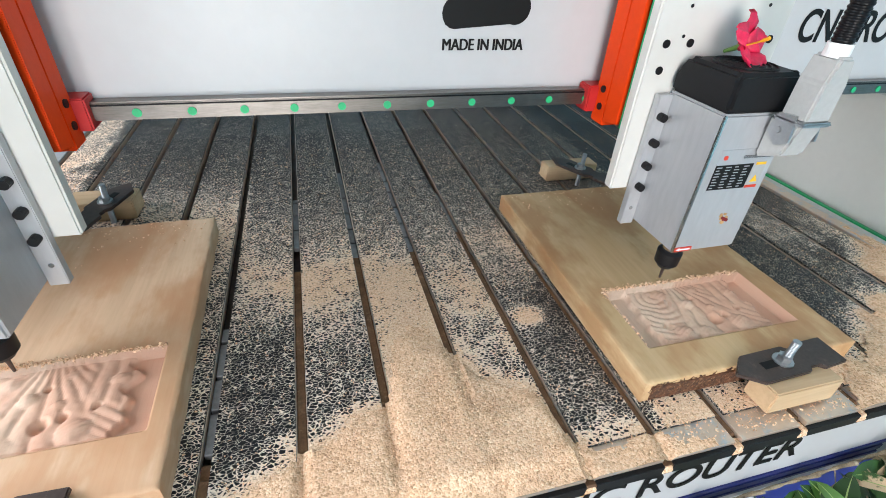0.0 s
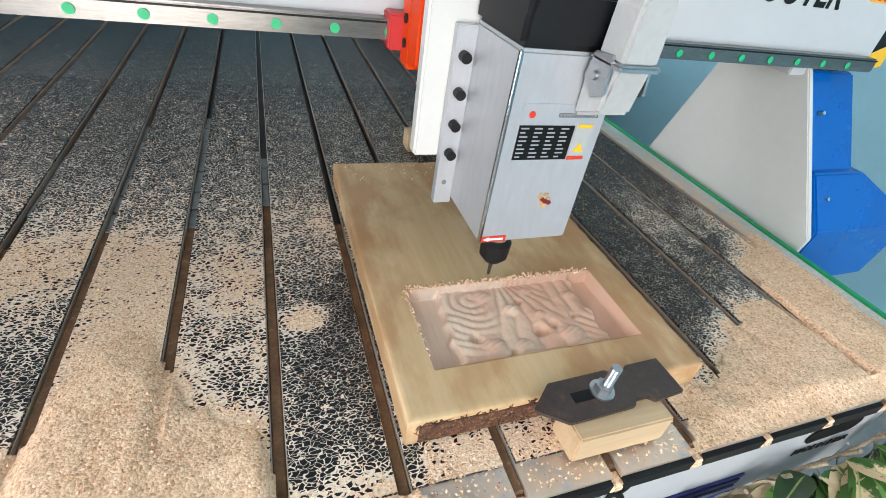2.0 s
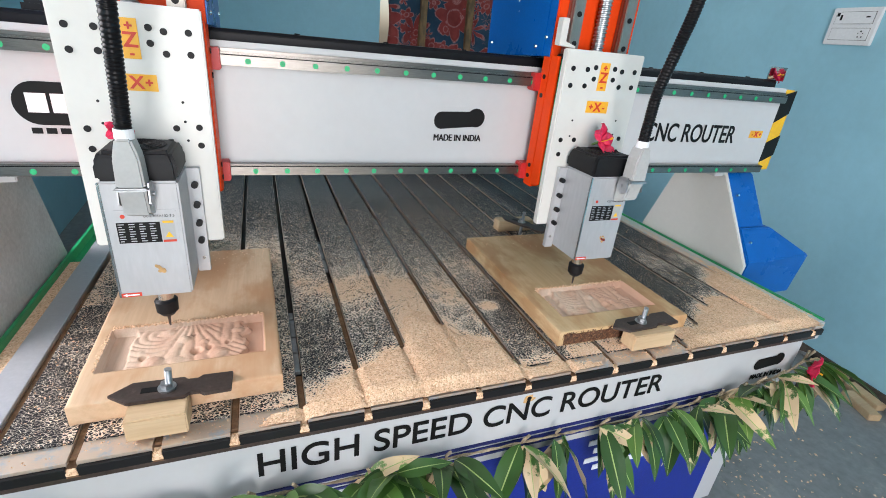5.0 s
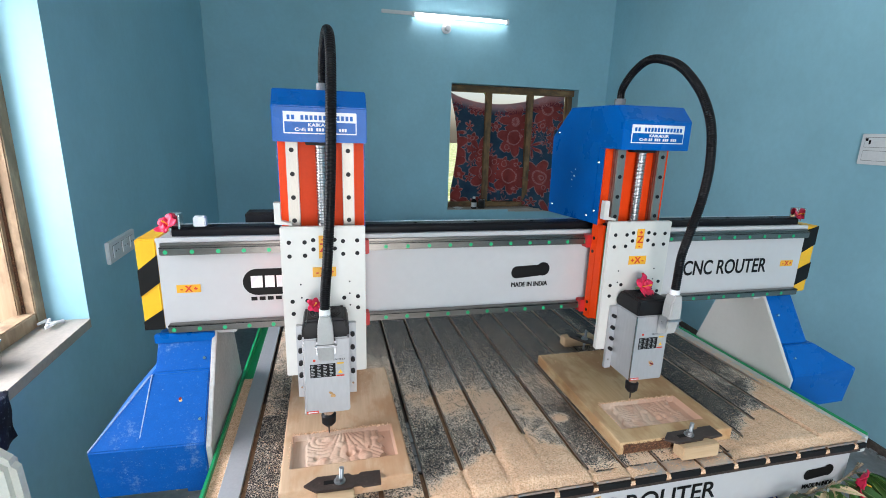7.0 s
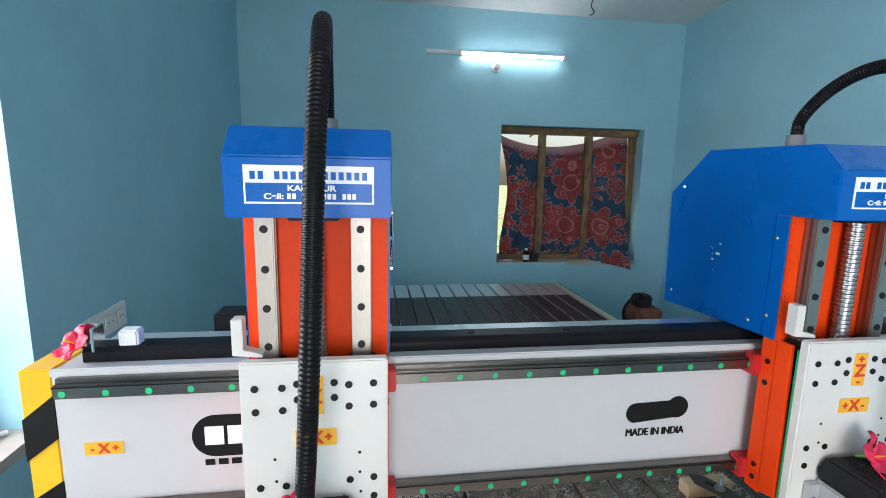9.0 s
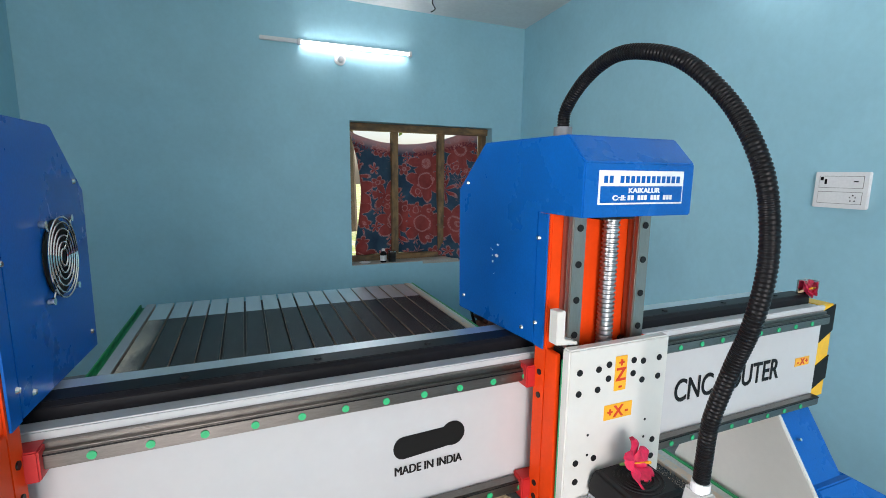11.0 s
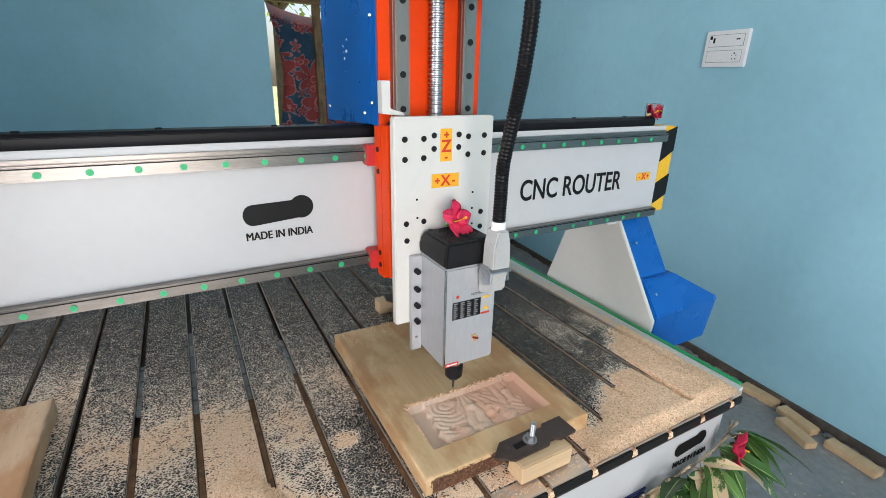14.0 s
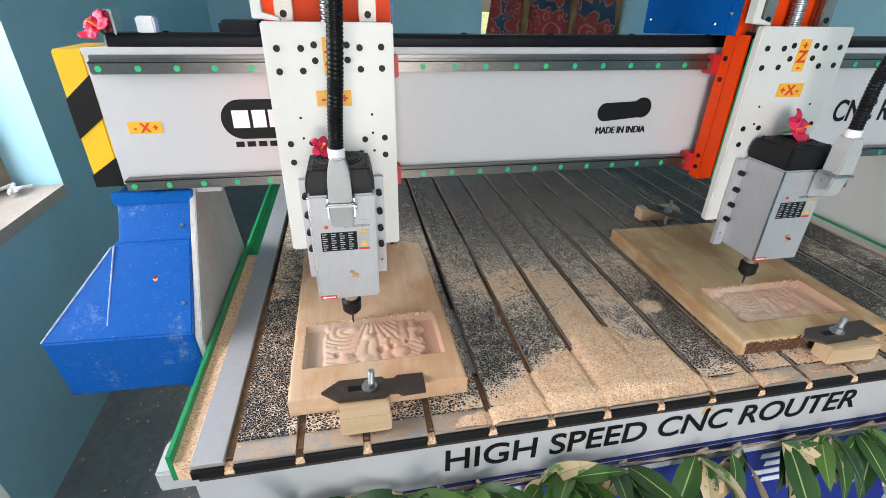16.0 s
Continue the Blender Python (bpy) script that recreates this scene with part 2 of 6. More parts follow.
M["frameh"] = wood("weathered_sill_timber", (0.20, 0.115, 0.05), (0.36, 0.22, 0.10), 0, 0.75, 1.0, (0.08, 0.06, 0.04))


def bed_material(sheet, clean=False):
    """Embossed black sheet with sawdust lying in the valleys; the vertex attribute 'dust' says how much has gathered."""
    m, n, l, b = nodes_of(("smooth_black_sheet" if clean else "embossed_black_sheet") if sheet else "sawdust")
    at = n.new("ShaderNodeAttribute")
    at.attribute_name = "dust"
    tc = n.new("ShaderNodeTexCoord")
    if sheet:
        warp = noise_tex(n, l, 150, 1)
        add = n.new("ShaderNodeVectorMath")
        add.operation = "MULTIPLY_ADD"
        add.inputs[1].default_value = (0.006, 0.006, 0.0)
        l.new(warp.outputs["Color"], add.inputs[0])
        l.new(tc.outputs["Object"], add.inputs[2])
        squeeze = n.new("ShaderNodeVectorMath")
        squeeze.operation = "MULTIPLY"
        squeeze.inputs[1].default_value = (0.78, 1.35, 1.0)
        l.new(add.outputs[0], squeeze.inputs[0])
        vo = n.new("ShaderNodeTexVoronoi")
        vo.feature = "DISTANCE_TO_EDGE"
        vo.inputs["Scale"].default_value = 200
        l.new(squeeze.outputs[0], vo.inputs["Vector"])
        fine = noise_tex(n, l, 420, 2, 0.6)
        # amount of dust, broken up at two scales
        brk = n.new("ShaderNodeMapRange")
        brk.inputs["From Min"].default_value, brk.inputs["From Max"].default_value = 0.32, 0.66
        brk.inputs["To Min"].default_value, brk.inputs["To Max"].default_value = 0.4, 1.5
        l.new(noise_tex(n, l, 48, 5, 0.7).outputs[0], brk.inputs[0])
        amt = math_node(n, l, "ADD", math_node(n, l, "MULTIPLY", at.outputs["Fac"], brk.outputs[0]),
                        math_node(n, l, "MULTIPLY", math_node(n, l, "SUBTRACT", fine.outputs[0], 0.56), 0.09))
        edge = math_node(n, l, "MULTIPLY", vo.outputs["Distance"], 2.2)
        f = math_node(n, l, "SUBTRACT", amt, edge)
        fac = n.new("ShaderNodeMapRange")
        fac.inputs["From Min"].default_value, fac.inputs["From Max"].default_value = 0.0, 0.045
        l.new(f, fac.inputs[0])
        fac = fac.outputs[0]
        # a thin bloom of fine dust on top of the sheet
        haze = ramp(n, l, noise_tex(n, l, 7, 6, 0.7).outputs[0], [(0.3, (0.004, 0.0042, 0.005)), (0.75, (0.011, 0.0115, 0.0135))])
        specks = ramp(n, l, noise_tex(n, l, 190, 2, 0.5).outputs[0], [(0.69, (0, 0, 0)), (0.715, (1, 1, 1))])
        sheetcol = mix(n, l, math_node(n, l, "MULTIPLY", specks.outputs[0], 0.75), haze.outputs[0], (0.36, 0.28, 0.2))
        dustcol = ramp(n, l, noise_tex(n, l, 330, 3, 0.7).outputs[0], [(0.32, (0.50, 0.32, 0.19)), (0.48, (0.84, 0.585, 0.39)), (0.68, (0.97, 0.79, 0.60))])
        thin = ramp(n, l, at.outputs["Fac"], [(0.14, (1, 1, 1)), (0.55, (0, 0, 0))])
        lying = mix(n, l, math_node(n, l, "MULTIPLY", thin.outputs[0], 0.75), dustcol.outputs[0], (0.86, 0.79, 0.68))
        l.new(mix(n, l, fac, sheetcol, lying), b.inputs["Base Color"])
        rr = n.new("ShaderNodeMapRange")
        rr.inputs["To Min"].default_value, rr.inputs["To Max"].default_value = 0.36 if clean else 0.42, 0.95
        l.new(fac, rr.inputs[0])
        l.new(rr.outputs[0], b.inputs["Roughness"])
        hgt = math_node(n, l, "ADD", math_node(n, l, "MINIMUM", vo.outputs["Distance"], 0.25), math_node(n, l, "MULTIPLY", fac, 0.12))
        b.inputs["Specular IOR Level"].default_value = 0.34 if clean else 0.27
        bump(n, l, b, hgt, 0.38 if clean else 0.5, 0.003)
    else:
        flake = n.new("ShaderNodeTexVoronoi")
        flake.inputs["Scale"].default_value = 430
        l.new(tc.outputs["Object"], flake.inputs["Vector"])
        tone = n.new("ShaderNodeSeparateColor")
        l.new(flake.outputs["Color"], tone.inputs[0])
        col = ramp(n, l, tone.outputs[0], [(0.0, (0.58, 0.35, 0.20)), (0.2, (0.83, 0.54, 0.335)), (0.7, (0.93, 0.645, 0.425)), (1.0, (1.0, 0.77, 0.55))])
        broad = ramp(n, l, noise_tex(n, l, 14, 5, 0.6).outputs[0], [(0.3, (0.9, 0.86, 0.82)), (0.7, (1, 1, 1))])
        clumps = noise_tex(n, l, 130, 4, 0.75)
        lumps = ramp(n, l, clumps.outputs[0], [(0.34, (0.80, 0.76, 0.72)), (0.48, (1, 1, 1))])
        l.new(mix(n, l, 1.0, mix(n, l, 1.0, col.outputs[0], broad.outputs[0], "MULTIPLY"), lumps.outputs[0], "MULTIPLY"), b.inputs["Base Color"])
        b.inputs["Roughness"].default_value = 0.95
        height = math_node(n, l, "ADD", math_node(n, l, "ADD", tone.outputs[1], math_node(n, l, "MULTIPLY", flake.outputs["Distance"], -0.6)), math_node(n, l, "MULTIPLY", clumps.outputs[0], 1.5))
        bump(n, l, b, height, 0.42, 0.003)
    return m


M["slotdust"] = surface("packed_brown_dust", (0.20, 0.105, 0.05), 0.9, coarse=30, fine=300, var=0.4, grain=0.3, dirt=(0.4, 0.26, 0.15), dirt_at=0.58)
M["sheet"] = bed_material(True)
M["sheetclean"] = bed_material(True, True)
M["slotmetal"] = surface("dull_slot_aluminium", (0.24, 0.245, 0.25), 0.45, 0.3, coarse=20, fine=160, var=0.2, grain=0.2, dirt=(0.03, 0.03, 0.03), dirt_at=0.6)
M["sawdust"] = bed_material(False)


def leaf_material():
    m, n, l, b = nodes_of("mango_leaf")
    oi = n.new("ShaderNodeObjectInfo")
    col = ramp(n, l, oi.outputs["Random"], [(0.0, (0.018, 0.055, 0.012)), (0.6, (0.045, 0.115, 0.02)), (1.0, (0.13, 0.25, 0.05))])
    d = ramp(n, l, noise_tex(n, l, 17, 5, 0.6).outputs[0], [(0.44, (0, 0, 0)), (0.48, (1, 1, 1))])
    dusty = math_node(n, l, "GREATER_THAN", math_node(n, l, "FRACT", math_node(n, l, "MULTIPLY", oi.outputs["Random"], 7.3)), 0.62)
    f = math_node(n, l, "MULTIPLY", math_node(n, l, "MULTIPLY", d.outputs[0], dusty), 0.85)
    l.new(mix(n, l, f, col.outputs[0], (0.72, 0.52, 0.32)), b.inputs["Base Color"])
    b.inputs["Roughness"].default_value = 0.38
    b.inputs["Subsurface Weight"].default_value = 0.0
    bump(n, l, b, noise_tex(n, l, 60, 3).outputs[0], 0.2, 0.002)
    return m


M["leaf"] = leaf_material()
M["leafrib"] = surface("leaf_midrib", (0.32, 0.42, 0.14), 0.5, coarse=30, fine=200)


def cloth_material():
    """Printed cotton: slate-blue ground, dull red flower heads outlined in dotted pale pink, faded pink band below the top hem."""
    m, n, l, b = nodes_of("printed_curtain_cloth")
    tc = n.new("ShaderNodeTexCoord")
    flat = n.new("ShaderNodeVectorMath")
    flat.operation = "MULTIPLY"
    flat.inputs[1].default_value = (1, 0, 1)
    l.new(tc.outputs["Object"], flat.inputs[0])
    warp = noise_tex(n, l, 5.0, 2)
    add = n.new("ShaderNodeVectorMath")
    add.operation = "MULTIPLY_ADD"
    add.inputs[1].default_value = (0.07, 0.0, 0.07)
    l.new(warp.outputs["Color"], add.inputs[0])
    l.new(flat.outputs[0], add.inputs[2])

    def flowers(scale, petals, size, turn):
        """Signed reach of a flower head round each scattered centre: positive inside."""
        vo = n.new("ShaderNodeTexVoronoi")
        vo.inputs["Scale"].default_value = scale
        vo.inputs["Randomness"].default_value = 0.65
        l.new(add.outputs[0], vo.inputs["Vector"])
        off = n.new("ShaderNodeVectorMath")
        off.operation = "SUBTRACT"
        l.new(add.outputs[0], off.inputs[0])
        l.new(vo.outputs["Position"], off.inputs[1])
        sep = n.new("ShaderNodeSeparateXYZ")
        l.new(off.outputs[0], sep.inputs[0])
        ang = math_node(n, l, "ARCTAN2", sep.outputs["Z"], sep.outputs["X"])
        lobe = math_node(n, l, "ABSOLUTE", math_node(n, l, "SINE", math_node(n, l, "ADD", math_node(n, l, "MULTIPLY", ang, petals / 2), turn)))
        reach = math_node(n, l, "ADD", math_node(n, l, "MULTIPLY", lobe, size * 0.42), size * 0.58)
        return math_node(n, l, "SUBTRACT", reach, vo.outputs["Distance"]), vo.outputs["Distance"]

    big, r_big = flowers(3.1, 7, 0.62, 0.4)
    small, r_small = flowers(7.5, 5, 0.50, 1.1)
    inside = math_node(n, l, "MAXIMUM", big, math_node(n, l, "MULTIPLY", small, 0.6))
    red = ramp(n, l, math_node(n, l, "ADD", inside, 0.5), [(0.495, (0, 0, 0)), (0.505, (1, 1, 1))])
    tone = ramp(n, l, noise_tex(n, l, 9, 4, 0.6).outputs[0], [(0.3, (0.26, 0.055, 0.055)), (0.7, (0.40, 0.10, 0.09))])
    ground = ramp(n, l, noise_tex(n, l, 6, 4, 0.6).outputs[0], [(0.3, (0.035, 0.075, 0.13)), (0.7, (0.06, 0.13, 0.20))])
    col = mix(n, l, red.outputs[0], ground.outputs[0], tone.outputs[0])
    rim = ramp(n, l, math_node(n, l, "ABSOLUTE", inside), [(0.018, (1, 1, 1)), (0.034, (0, 0, 0))])
    heart = ramp(n, l, math_node(n, l, "ABSOLUTE", math_node(n, l, "SUBTRACT", r_big, 0.24)), [(0.014, (1, 1, 1)), (0.03, (0, 0, 0))])
    vein = ramp(n, l, math_node(n, l, "ABSOLUTE", math_node(n, l, "SUBTRACT", r_small, 0.20)), [(0.02, (1, 1, 1)), (0.05, (0, 0, 0))])
    lines = math_node(n, l, "MAXIMUM", rim.outputs[0], math_node(n, l, "MAXIMUM", heart.outputs[0], math_node(n, l, "MULTIPLY", vein.outputs[0], red.outputs[0])))
    dots = ramp(n, l, noise_tex(n, l, 95, 1, 0.5).outputs[0], [(0.40, (0.25, 0.25, 0.25)), (0.52, (1, 1, 1))])
    col = mix(n, l, math_node(n, l, "MULTIPLY", math_node(n, l, "MULTIPLY", lines, dots.outputs[0]), 0.62), col, (0.62, 0.36, 0.36))
    at = n.new("ShaderNodeAttribute")
    at.attribute_name = "down"
    hem = ramp(n, l, at.outputs["Fac"], [(0.0, (1, 1, 1)), (0.035, (0.75, 0.75, 0.75)), (0.075, (0.22, 0.22, 0.22)), (0.10, (0, 0, 0))])
    col = mix(n, l, hem.outputs[0], col, (0.60, 0.40, 0.42))
    band = ramp(n, l, math_node(n, l, "ABSOLUTE", math_node(n, l, "SUBTRACT", at.outputs["Fac"], 0.09)), [(0.014, (1, 1, 1)), (0.020, (0, 0, 0))])
    fleck = ramp(n, l, noise_tex(n, l, 70, 1, 0.5).outputs[0], [(0.46, (0, 0, 0)), (0.54, (1, 1, 1))])
    col = mix(n, l, math_node(n, l, "MULTIPLY", band.outputs[0], fleck.outputs[0]), col, (0.20, 0.05, 0.07))
    l.new(col, b.inputs["Base Color"])
    b.inputs["Roughness"].default_value = 0.9
    tr = n.new("ShaderNodeBsdfTranslucent")
    l.new(col, tr.inputs["Color"])
    mx = n.new("ShaderNodeMixShader")
    mx.inputs[0].default_value = 0.42
    l.new(b.outputs[0], mx.inputs[1])
    l.new(tr.outputs[0], mx.inputs[2])
    l.new(mx.outputs[0], n["Material Output"].inputs["Surface"])
    bump(n, l, b, noise_tex(n, l, 240, 2).outputs[0], 0.3, 0.001)
    return m


M["cloth"] = cloth_material()


# ---- mesh helpers ----
ORIGIN = {}


def box(bm, x0, x1, y0, y1, z0, z1, bevel=0.0, seg=2):
    r = bmesh.ops.create_cube(bm, size=1.0, matrix=Matrix.LocRotScale(((x0 + x1) / 2, (y0 + y1) / 2, (z0 + z1) / 2), None,
                                                                      (abs(x1 - x0), abs(y1 - y0), abs(z1 - z0))))
    if bevel:
        edges = list({e for v in r["verts"] for e in v.link_edges})
        bmesh.ops.bevel(bm, geom=edges, offset=bevel, segments=seg, affect="EDGES")
    return bm


def cyl(bm, p0, p1, r0, r1=None, seg=20, caps=True):
    p0, p1 = Vector(p0), Vector(p1)
    d = p1 - p0
    q = d.to_track_quat("Z", "Y").to_matrix().to_4x4()
    bmesh.ops.create_cone(bm, cap_ends=caps, segments=seg, radius1=r0, radius2=r0 if r1 is None else r1, depth=d.length,
                          matrix=Matrix.Translation((p0 + p1) / 2) @ q)
    return bm


def prism(bm, pts, axis, a0, a1, bevel=0.0):
    """A polygon in the two other axes, pushed from a0 to a1 along axis 0, 1 or 2."""
    def at(p, a):
        v = list(p)
        v.insert(axis, a)
        return v
    lo = [bm.verts.new(at(p, a0)) for p in pts]
    hi = [bm.verts.new(at(p, a1)) for p in pts]
    faces = [bm.faces.new(lo), bm.faces.new(hi[::-1])]
    k = len(pts)
    for i in range(k):
        faces.append(bm.faces.new((lo[i], hi[i], hi[(i + 1) % k], lo[(i + 1) % k])))
    bmesh.ops.recalc_face_normals(bm, faces=faces)
    if bevel:
        edges = list({e for f in faces for e in f.edges})
        bmesh.ops.bevel(bm, geom=edges, offset=bevel, segments=2, affect="EDGES")
    return bm


def smooth_path(pts, steps=10):
    """Catmull-Rom through the points."""
    p = [Vector(v) for v in pts]
    p = [2 * p[0] - p[1]] + p + [2 * p[-1] - p[-2]]
    out = []
    for i in range(1, len(p) - 2):
        a, b, c, d = p[i - 1:i + 3]
        for k in range(steps):
            t = k / steps
            out.append(0.5 * ((2 * b) + (c - a) * t + (2 * a - 5 * b + 4 * c - d) * t * t + (3 * b - a - 3 * c + d) * t ** 3))
    out.append(p[-2])
    return out


def sweep(bm, path, radius, seg=12):
    """A tube along a path; radius is a number or a function of the step."""
    rings, side = [], None
    for i, c in enumerate(path):
        d = (path[min(i + 1, len(path) - 1)] - path[max(i - 1, 0)]).normalized()
        if side is None:
            side = d.orthogonal().normalized()
        side = (side - d * side.dot(d)).normalized()
        up = d.cross(side)
        r = radius(i) if callable(radius) else radius
        rings.append([bm.verts.new(c + (side * math.cos(a) + up * math.sin(a)) * r) for a in (2 * math.pi * k / seg for k in range(seg))])
    for a, b in zip(rings, rings[1:]):
        for k in range(seg):
            bm.faces.new((a[k], a[(k + 1) % seg], b[(k + 1) % seg], b[k]))
    bm.faces.new(rings[0][::-1])
    bm.faces.new(rings[-1])
    return bm


def B():
    return bmesh.new()


def mesh_of(name, bm, material, origin, smooth=False):
    bmesh.ops.translate(bm, verts=bm.verts, vec=-Vector(origin))
    me = bpy.data.meshes.new(name)
    bm.to_mesh(me)
    bm.free()
    me.materials.append(material)
    if smooth:
        for p in me.polygons:
            p.use_smooth = True
        me.set_sharp_from_angle(angle=radians(35))
    return me


def thing(name, at, label, category, group="", kind=""):
    ob = new(name)
    ob.location = at
    ORIGIN[ob.name] = Vector(at)
    return tagged(ob, label, category, group, kind)


def part(name, bm, material, parent, label="", smooth=False):
    o = ORIGIN[parent.name]
    ob = new(name, mesh_of(name, bm, material, o, smooth))
    ob.parent = parent
    ORIGIN[ob.name] = o
    return tagged(ob, label)


def solid(name, bm, material, label, category="", kind="", at=(0, 0, 0), smooth=False, group=""):
    ob = new(name, mesh_of(name, bm, material, at, smooth))
    ob.location = at
    ORIGIN[ob.name] = Vector(at)
    return tagged(ob, label, category, group, kind)


def lettering(body, size, material, parent, m, name="lettering", extrude=0.0004, bold=0.0, stretch=1.0, align="LEFT", fit=None):
    """Text as a mesh; fit=(width, capital height) sizes it exactly."""
    cu = bpy.data.curves.new(name, "FONT")
    cu.body, cu.size, cu.extrude, cu.offset, cu.align_x = body, size, extrude, bold, align
    tmp = new(name, cu)
    me = bpy.data.meshes.new_from_object(tmp.evaluated_get(bpy.context.evaluated_depsgraph_get()))
    bpy.data.objects.remove(tmp)
    bpy.data.curves.remove(cu)
    if fit:
        xs, ys = [v.co.x for v in me.vertices], [v.co.y for v in me.vertices]
        me.transform(Matrix.Diagonal((fit[0] / (max(xs) - min(xs)), fit[1] / max(ys), 1, 1)) @ Matrix.Translation((-min(xs), 0, 0)))
    me.transform(Matrix.Translation(-ORIGIN[parent.name]) @ m @ Matrix.Diagonal((stretch, 1, 1, 1)))
    me.materials.clear()
    me.materials.append(material)
    me.name = name
    ob = new(name, me)
    ob.parent = parent
    ORIGIN[ob.name] = ORIGIN[parent.name]
    return ob


def facing_front(x, y, z):
    """Pose for a text or sign that faces -y."""
    return pose(x, y, z, 90, 0, 0)


# ---- room ----
TH = 0.24


def wall(name, a, b, label, openings=()):
    """A wall from inner corner a to b (its outside is to the right of that way), with openings (start, end, z0, z1) along it."""
    a, b = Vector((*a, 0)), Vector((*b, 0))
    d = (b - a).normalized()
    out = Vector((d.y, -d.x, 0))
    length = (b - a).length
    bm = B()

    def slab(s0, s1, z0, z1):
        if s1 - s0 < 1e-4 or z1 - z0 < 1e-4:
            return
        q = [a + d * s0, a + d * s1, a + d * s1 + out * TH, a + d * s0 + out * TH]
        lo = [bm.verts.new((p.x, p.y, z0)) for p in q]
        hi = [bm.verts.new((p.x, p.y, z1)) for p in q]
        f = [bm.faces.new(lo[::-1]), bm.faces.new(hi)]
        for i in range(4):
            f.append(bm.faces.new((lo[i], lo[(i + 1) % 4], hi[(i + 1) % 4], hi[i])))
    s = -TH
    for o0, o1, z0, z1 in sorted(openings):
        slab(s, o0, FLOOR - 0.2, CEIL + 0.1)
        slab(o0, o1, FLOOR - 0.2, z0)
        slab(o0, o1, z1, CEIL + 0.1)
        s = o1
    slab(s, length + TH, FLOOR - 0.2, CEIL + 0.1)
    bmesh.ops.remove_doubles(bm, verts=bm.verts, dist=1e-5)
    bmesh.ops.recalc_face_normals(bm, faces=bm.faces)
    ob = solid(name, bm, M["wall"], label, "wall", "structure")
    return ob, a, d, out


fl = B()
box(fl, -1.2, 3.7, FRONT_Y - 0.6, 4.3, FLOOR - 0.1, FLOOR)
solid("floor", fl, M["floor"], "dusty grey cement floor with pale dust patches", "floor", "structure")
cl = B()
box(cl, -1.2, 3.7, FRONT_Y - 0.6, 4.3, CEIL, CEIL + 0.12)
solid("ceiling", cl, M["ceiling"], "plain whitewashed ceiling", "ceiling", "structure")

SILL, HEAD = 0.845, 2.055
# back wall: window 2.17 .. 3.55 along it from the left corner
wb, ba, bd, bo = wall("wall_back", BACK_R, BACK_L, "sky-blue painted plaster wall with a curtained window",
                      [((BACK_R[0] - 2.812), (BACK_R[0] - 1.43), 0.80, 2.05)])
wall("wall_right", RIGHT_F, BACK_R, "sky-blue painted plaster wall, plain and bright")
LW0, LW1 = -0.35, 1.13                               # side window along y
wlft, la, ld, lo_ = wall("wall_left", BACK_L, LEFT_F, "sky-blue painted plaster wall with a deep window opening",
                         [(BACK_L[1] - LW1, BACK_L[1] - LW0, SILL, HEAD)])
# the doorway is assumed, out of view, and added to let the front lamp in
wall("wall_front", LEFT_F, RIGHT_F, "sky-blue painted plaster wall with an unseen doorway added for light", [(0.2, 1.6, FLOOR, 2.45)])


def on_left(y, depth=0.0):
    """x on the left wall's inner face at y, or depth into the wall."""
    return BACK_L[0] + (LEFT_F[0] - BACK_L[0]) * (BACK_L[1] - y) / (BACK_L[1] - LEFT_F[1]) - depth


def on_right(y):
    return BACK_R[0] + (RIGHT_F[0] - BACK_R[0]) * (BACK_R[1] - y) / (BACK_R[1] - RIGHT_F[1])


def on_back(x):
    return BACK_L[1] + (BACK_R[1] - BACK_L[1]) * (x - BACK_L[0]) / (BACK_R[0] - BACK_L[0])


# side window: sill slab and rebated timber frame
w1 = thing("window_1", (on_left(LW1), LW1, SILL), "open window with weathered timber frame in a deep blue reveal", "window", kind="structure")
bm = B()
prism(bm, [(on_left(LW0) + 0.004, LW0), (on_left(LW1) + 0.004, LW1 - 0.001), (on_left(LW1, TH), LW1 - 0.001), (on_left(LW0, TH), LW0)], 2, SILL - 0.03, SILL + 0.004)
part("window_sill", bm, M["sill"], w1, "bare cement window sill")
xo = on_left(0.4, 0.19)
bm = box(B(), xo - 0.008, xo + 0.03, LW1 - 0.060, LW1 - 0.002, SILL, HEAD - 0.002, 0.004)
part("jamb", bm, M["frame1"], w1)
bm = box(B(), xo - 0.072, xo - 0.010, LW1 - 0.085, LW1 - 0.03, SILL + 0.02, HEAD - 0.03, 0.004)
part("rebate_post", bm, M["frame1"], w1)
# dark strip put in for the shade of the gap beside the jamb
bm = box(B(), xo - 0.010, xo - 0.002, LW1 - 0.066, LW1 - 0.05, SILL + 0.02, HEAD - 0.03)
part("putty_joint", bm, M["endgrain"], w1, "dark strip standing in for the shaded gap along the jamb")
bm = box(B(), xo - 0.035, xo + 0.03, LW0, LW1 - 0.06, SILL + 0.004, SILL + 0.06, 0.004)
part("bottom_rail", bm, M["frame1"], w1)
bm = box(B(), xo - 0.035, xo + 0.03, LW0, LW1 - 0.06, HEAD - 0.075, HEAD - 0.004, 0.004)
part("head_rail", bm, M["frame1"], w1)
bm = box(B(), xo - 0.045, xo + 0.03, LW0 + 0.002, LW0 + 0.075, SILL, HEAD - 0.002, 0.004)
part("jamb", bm, M["frame1"], w1)

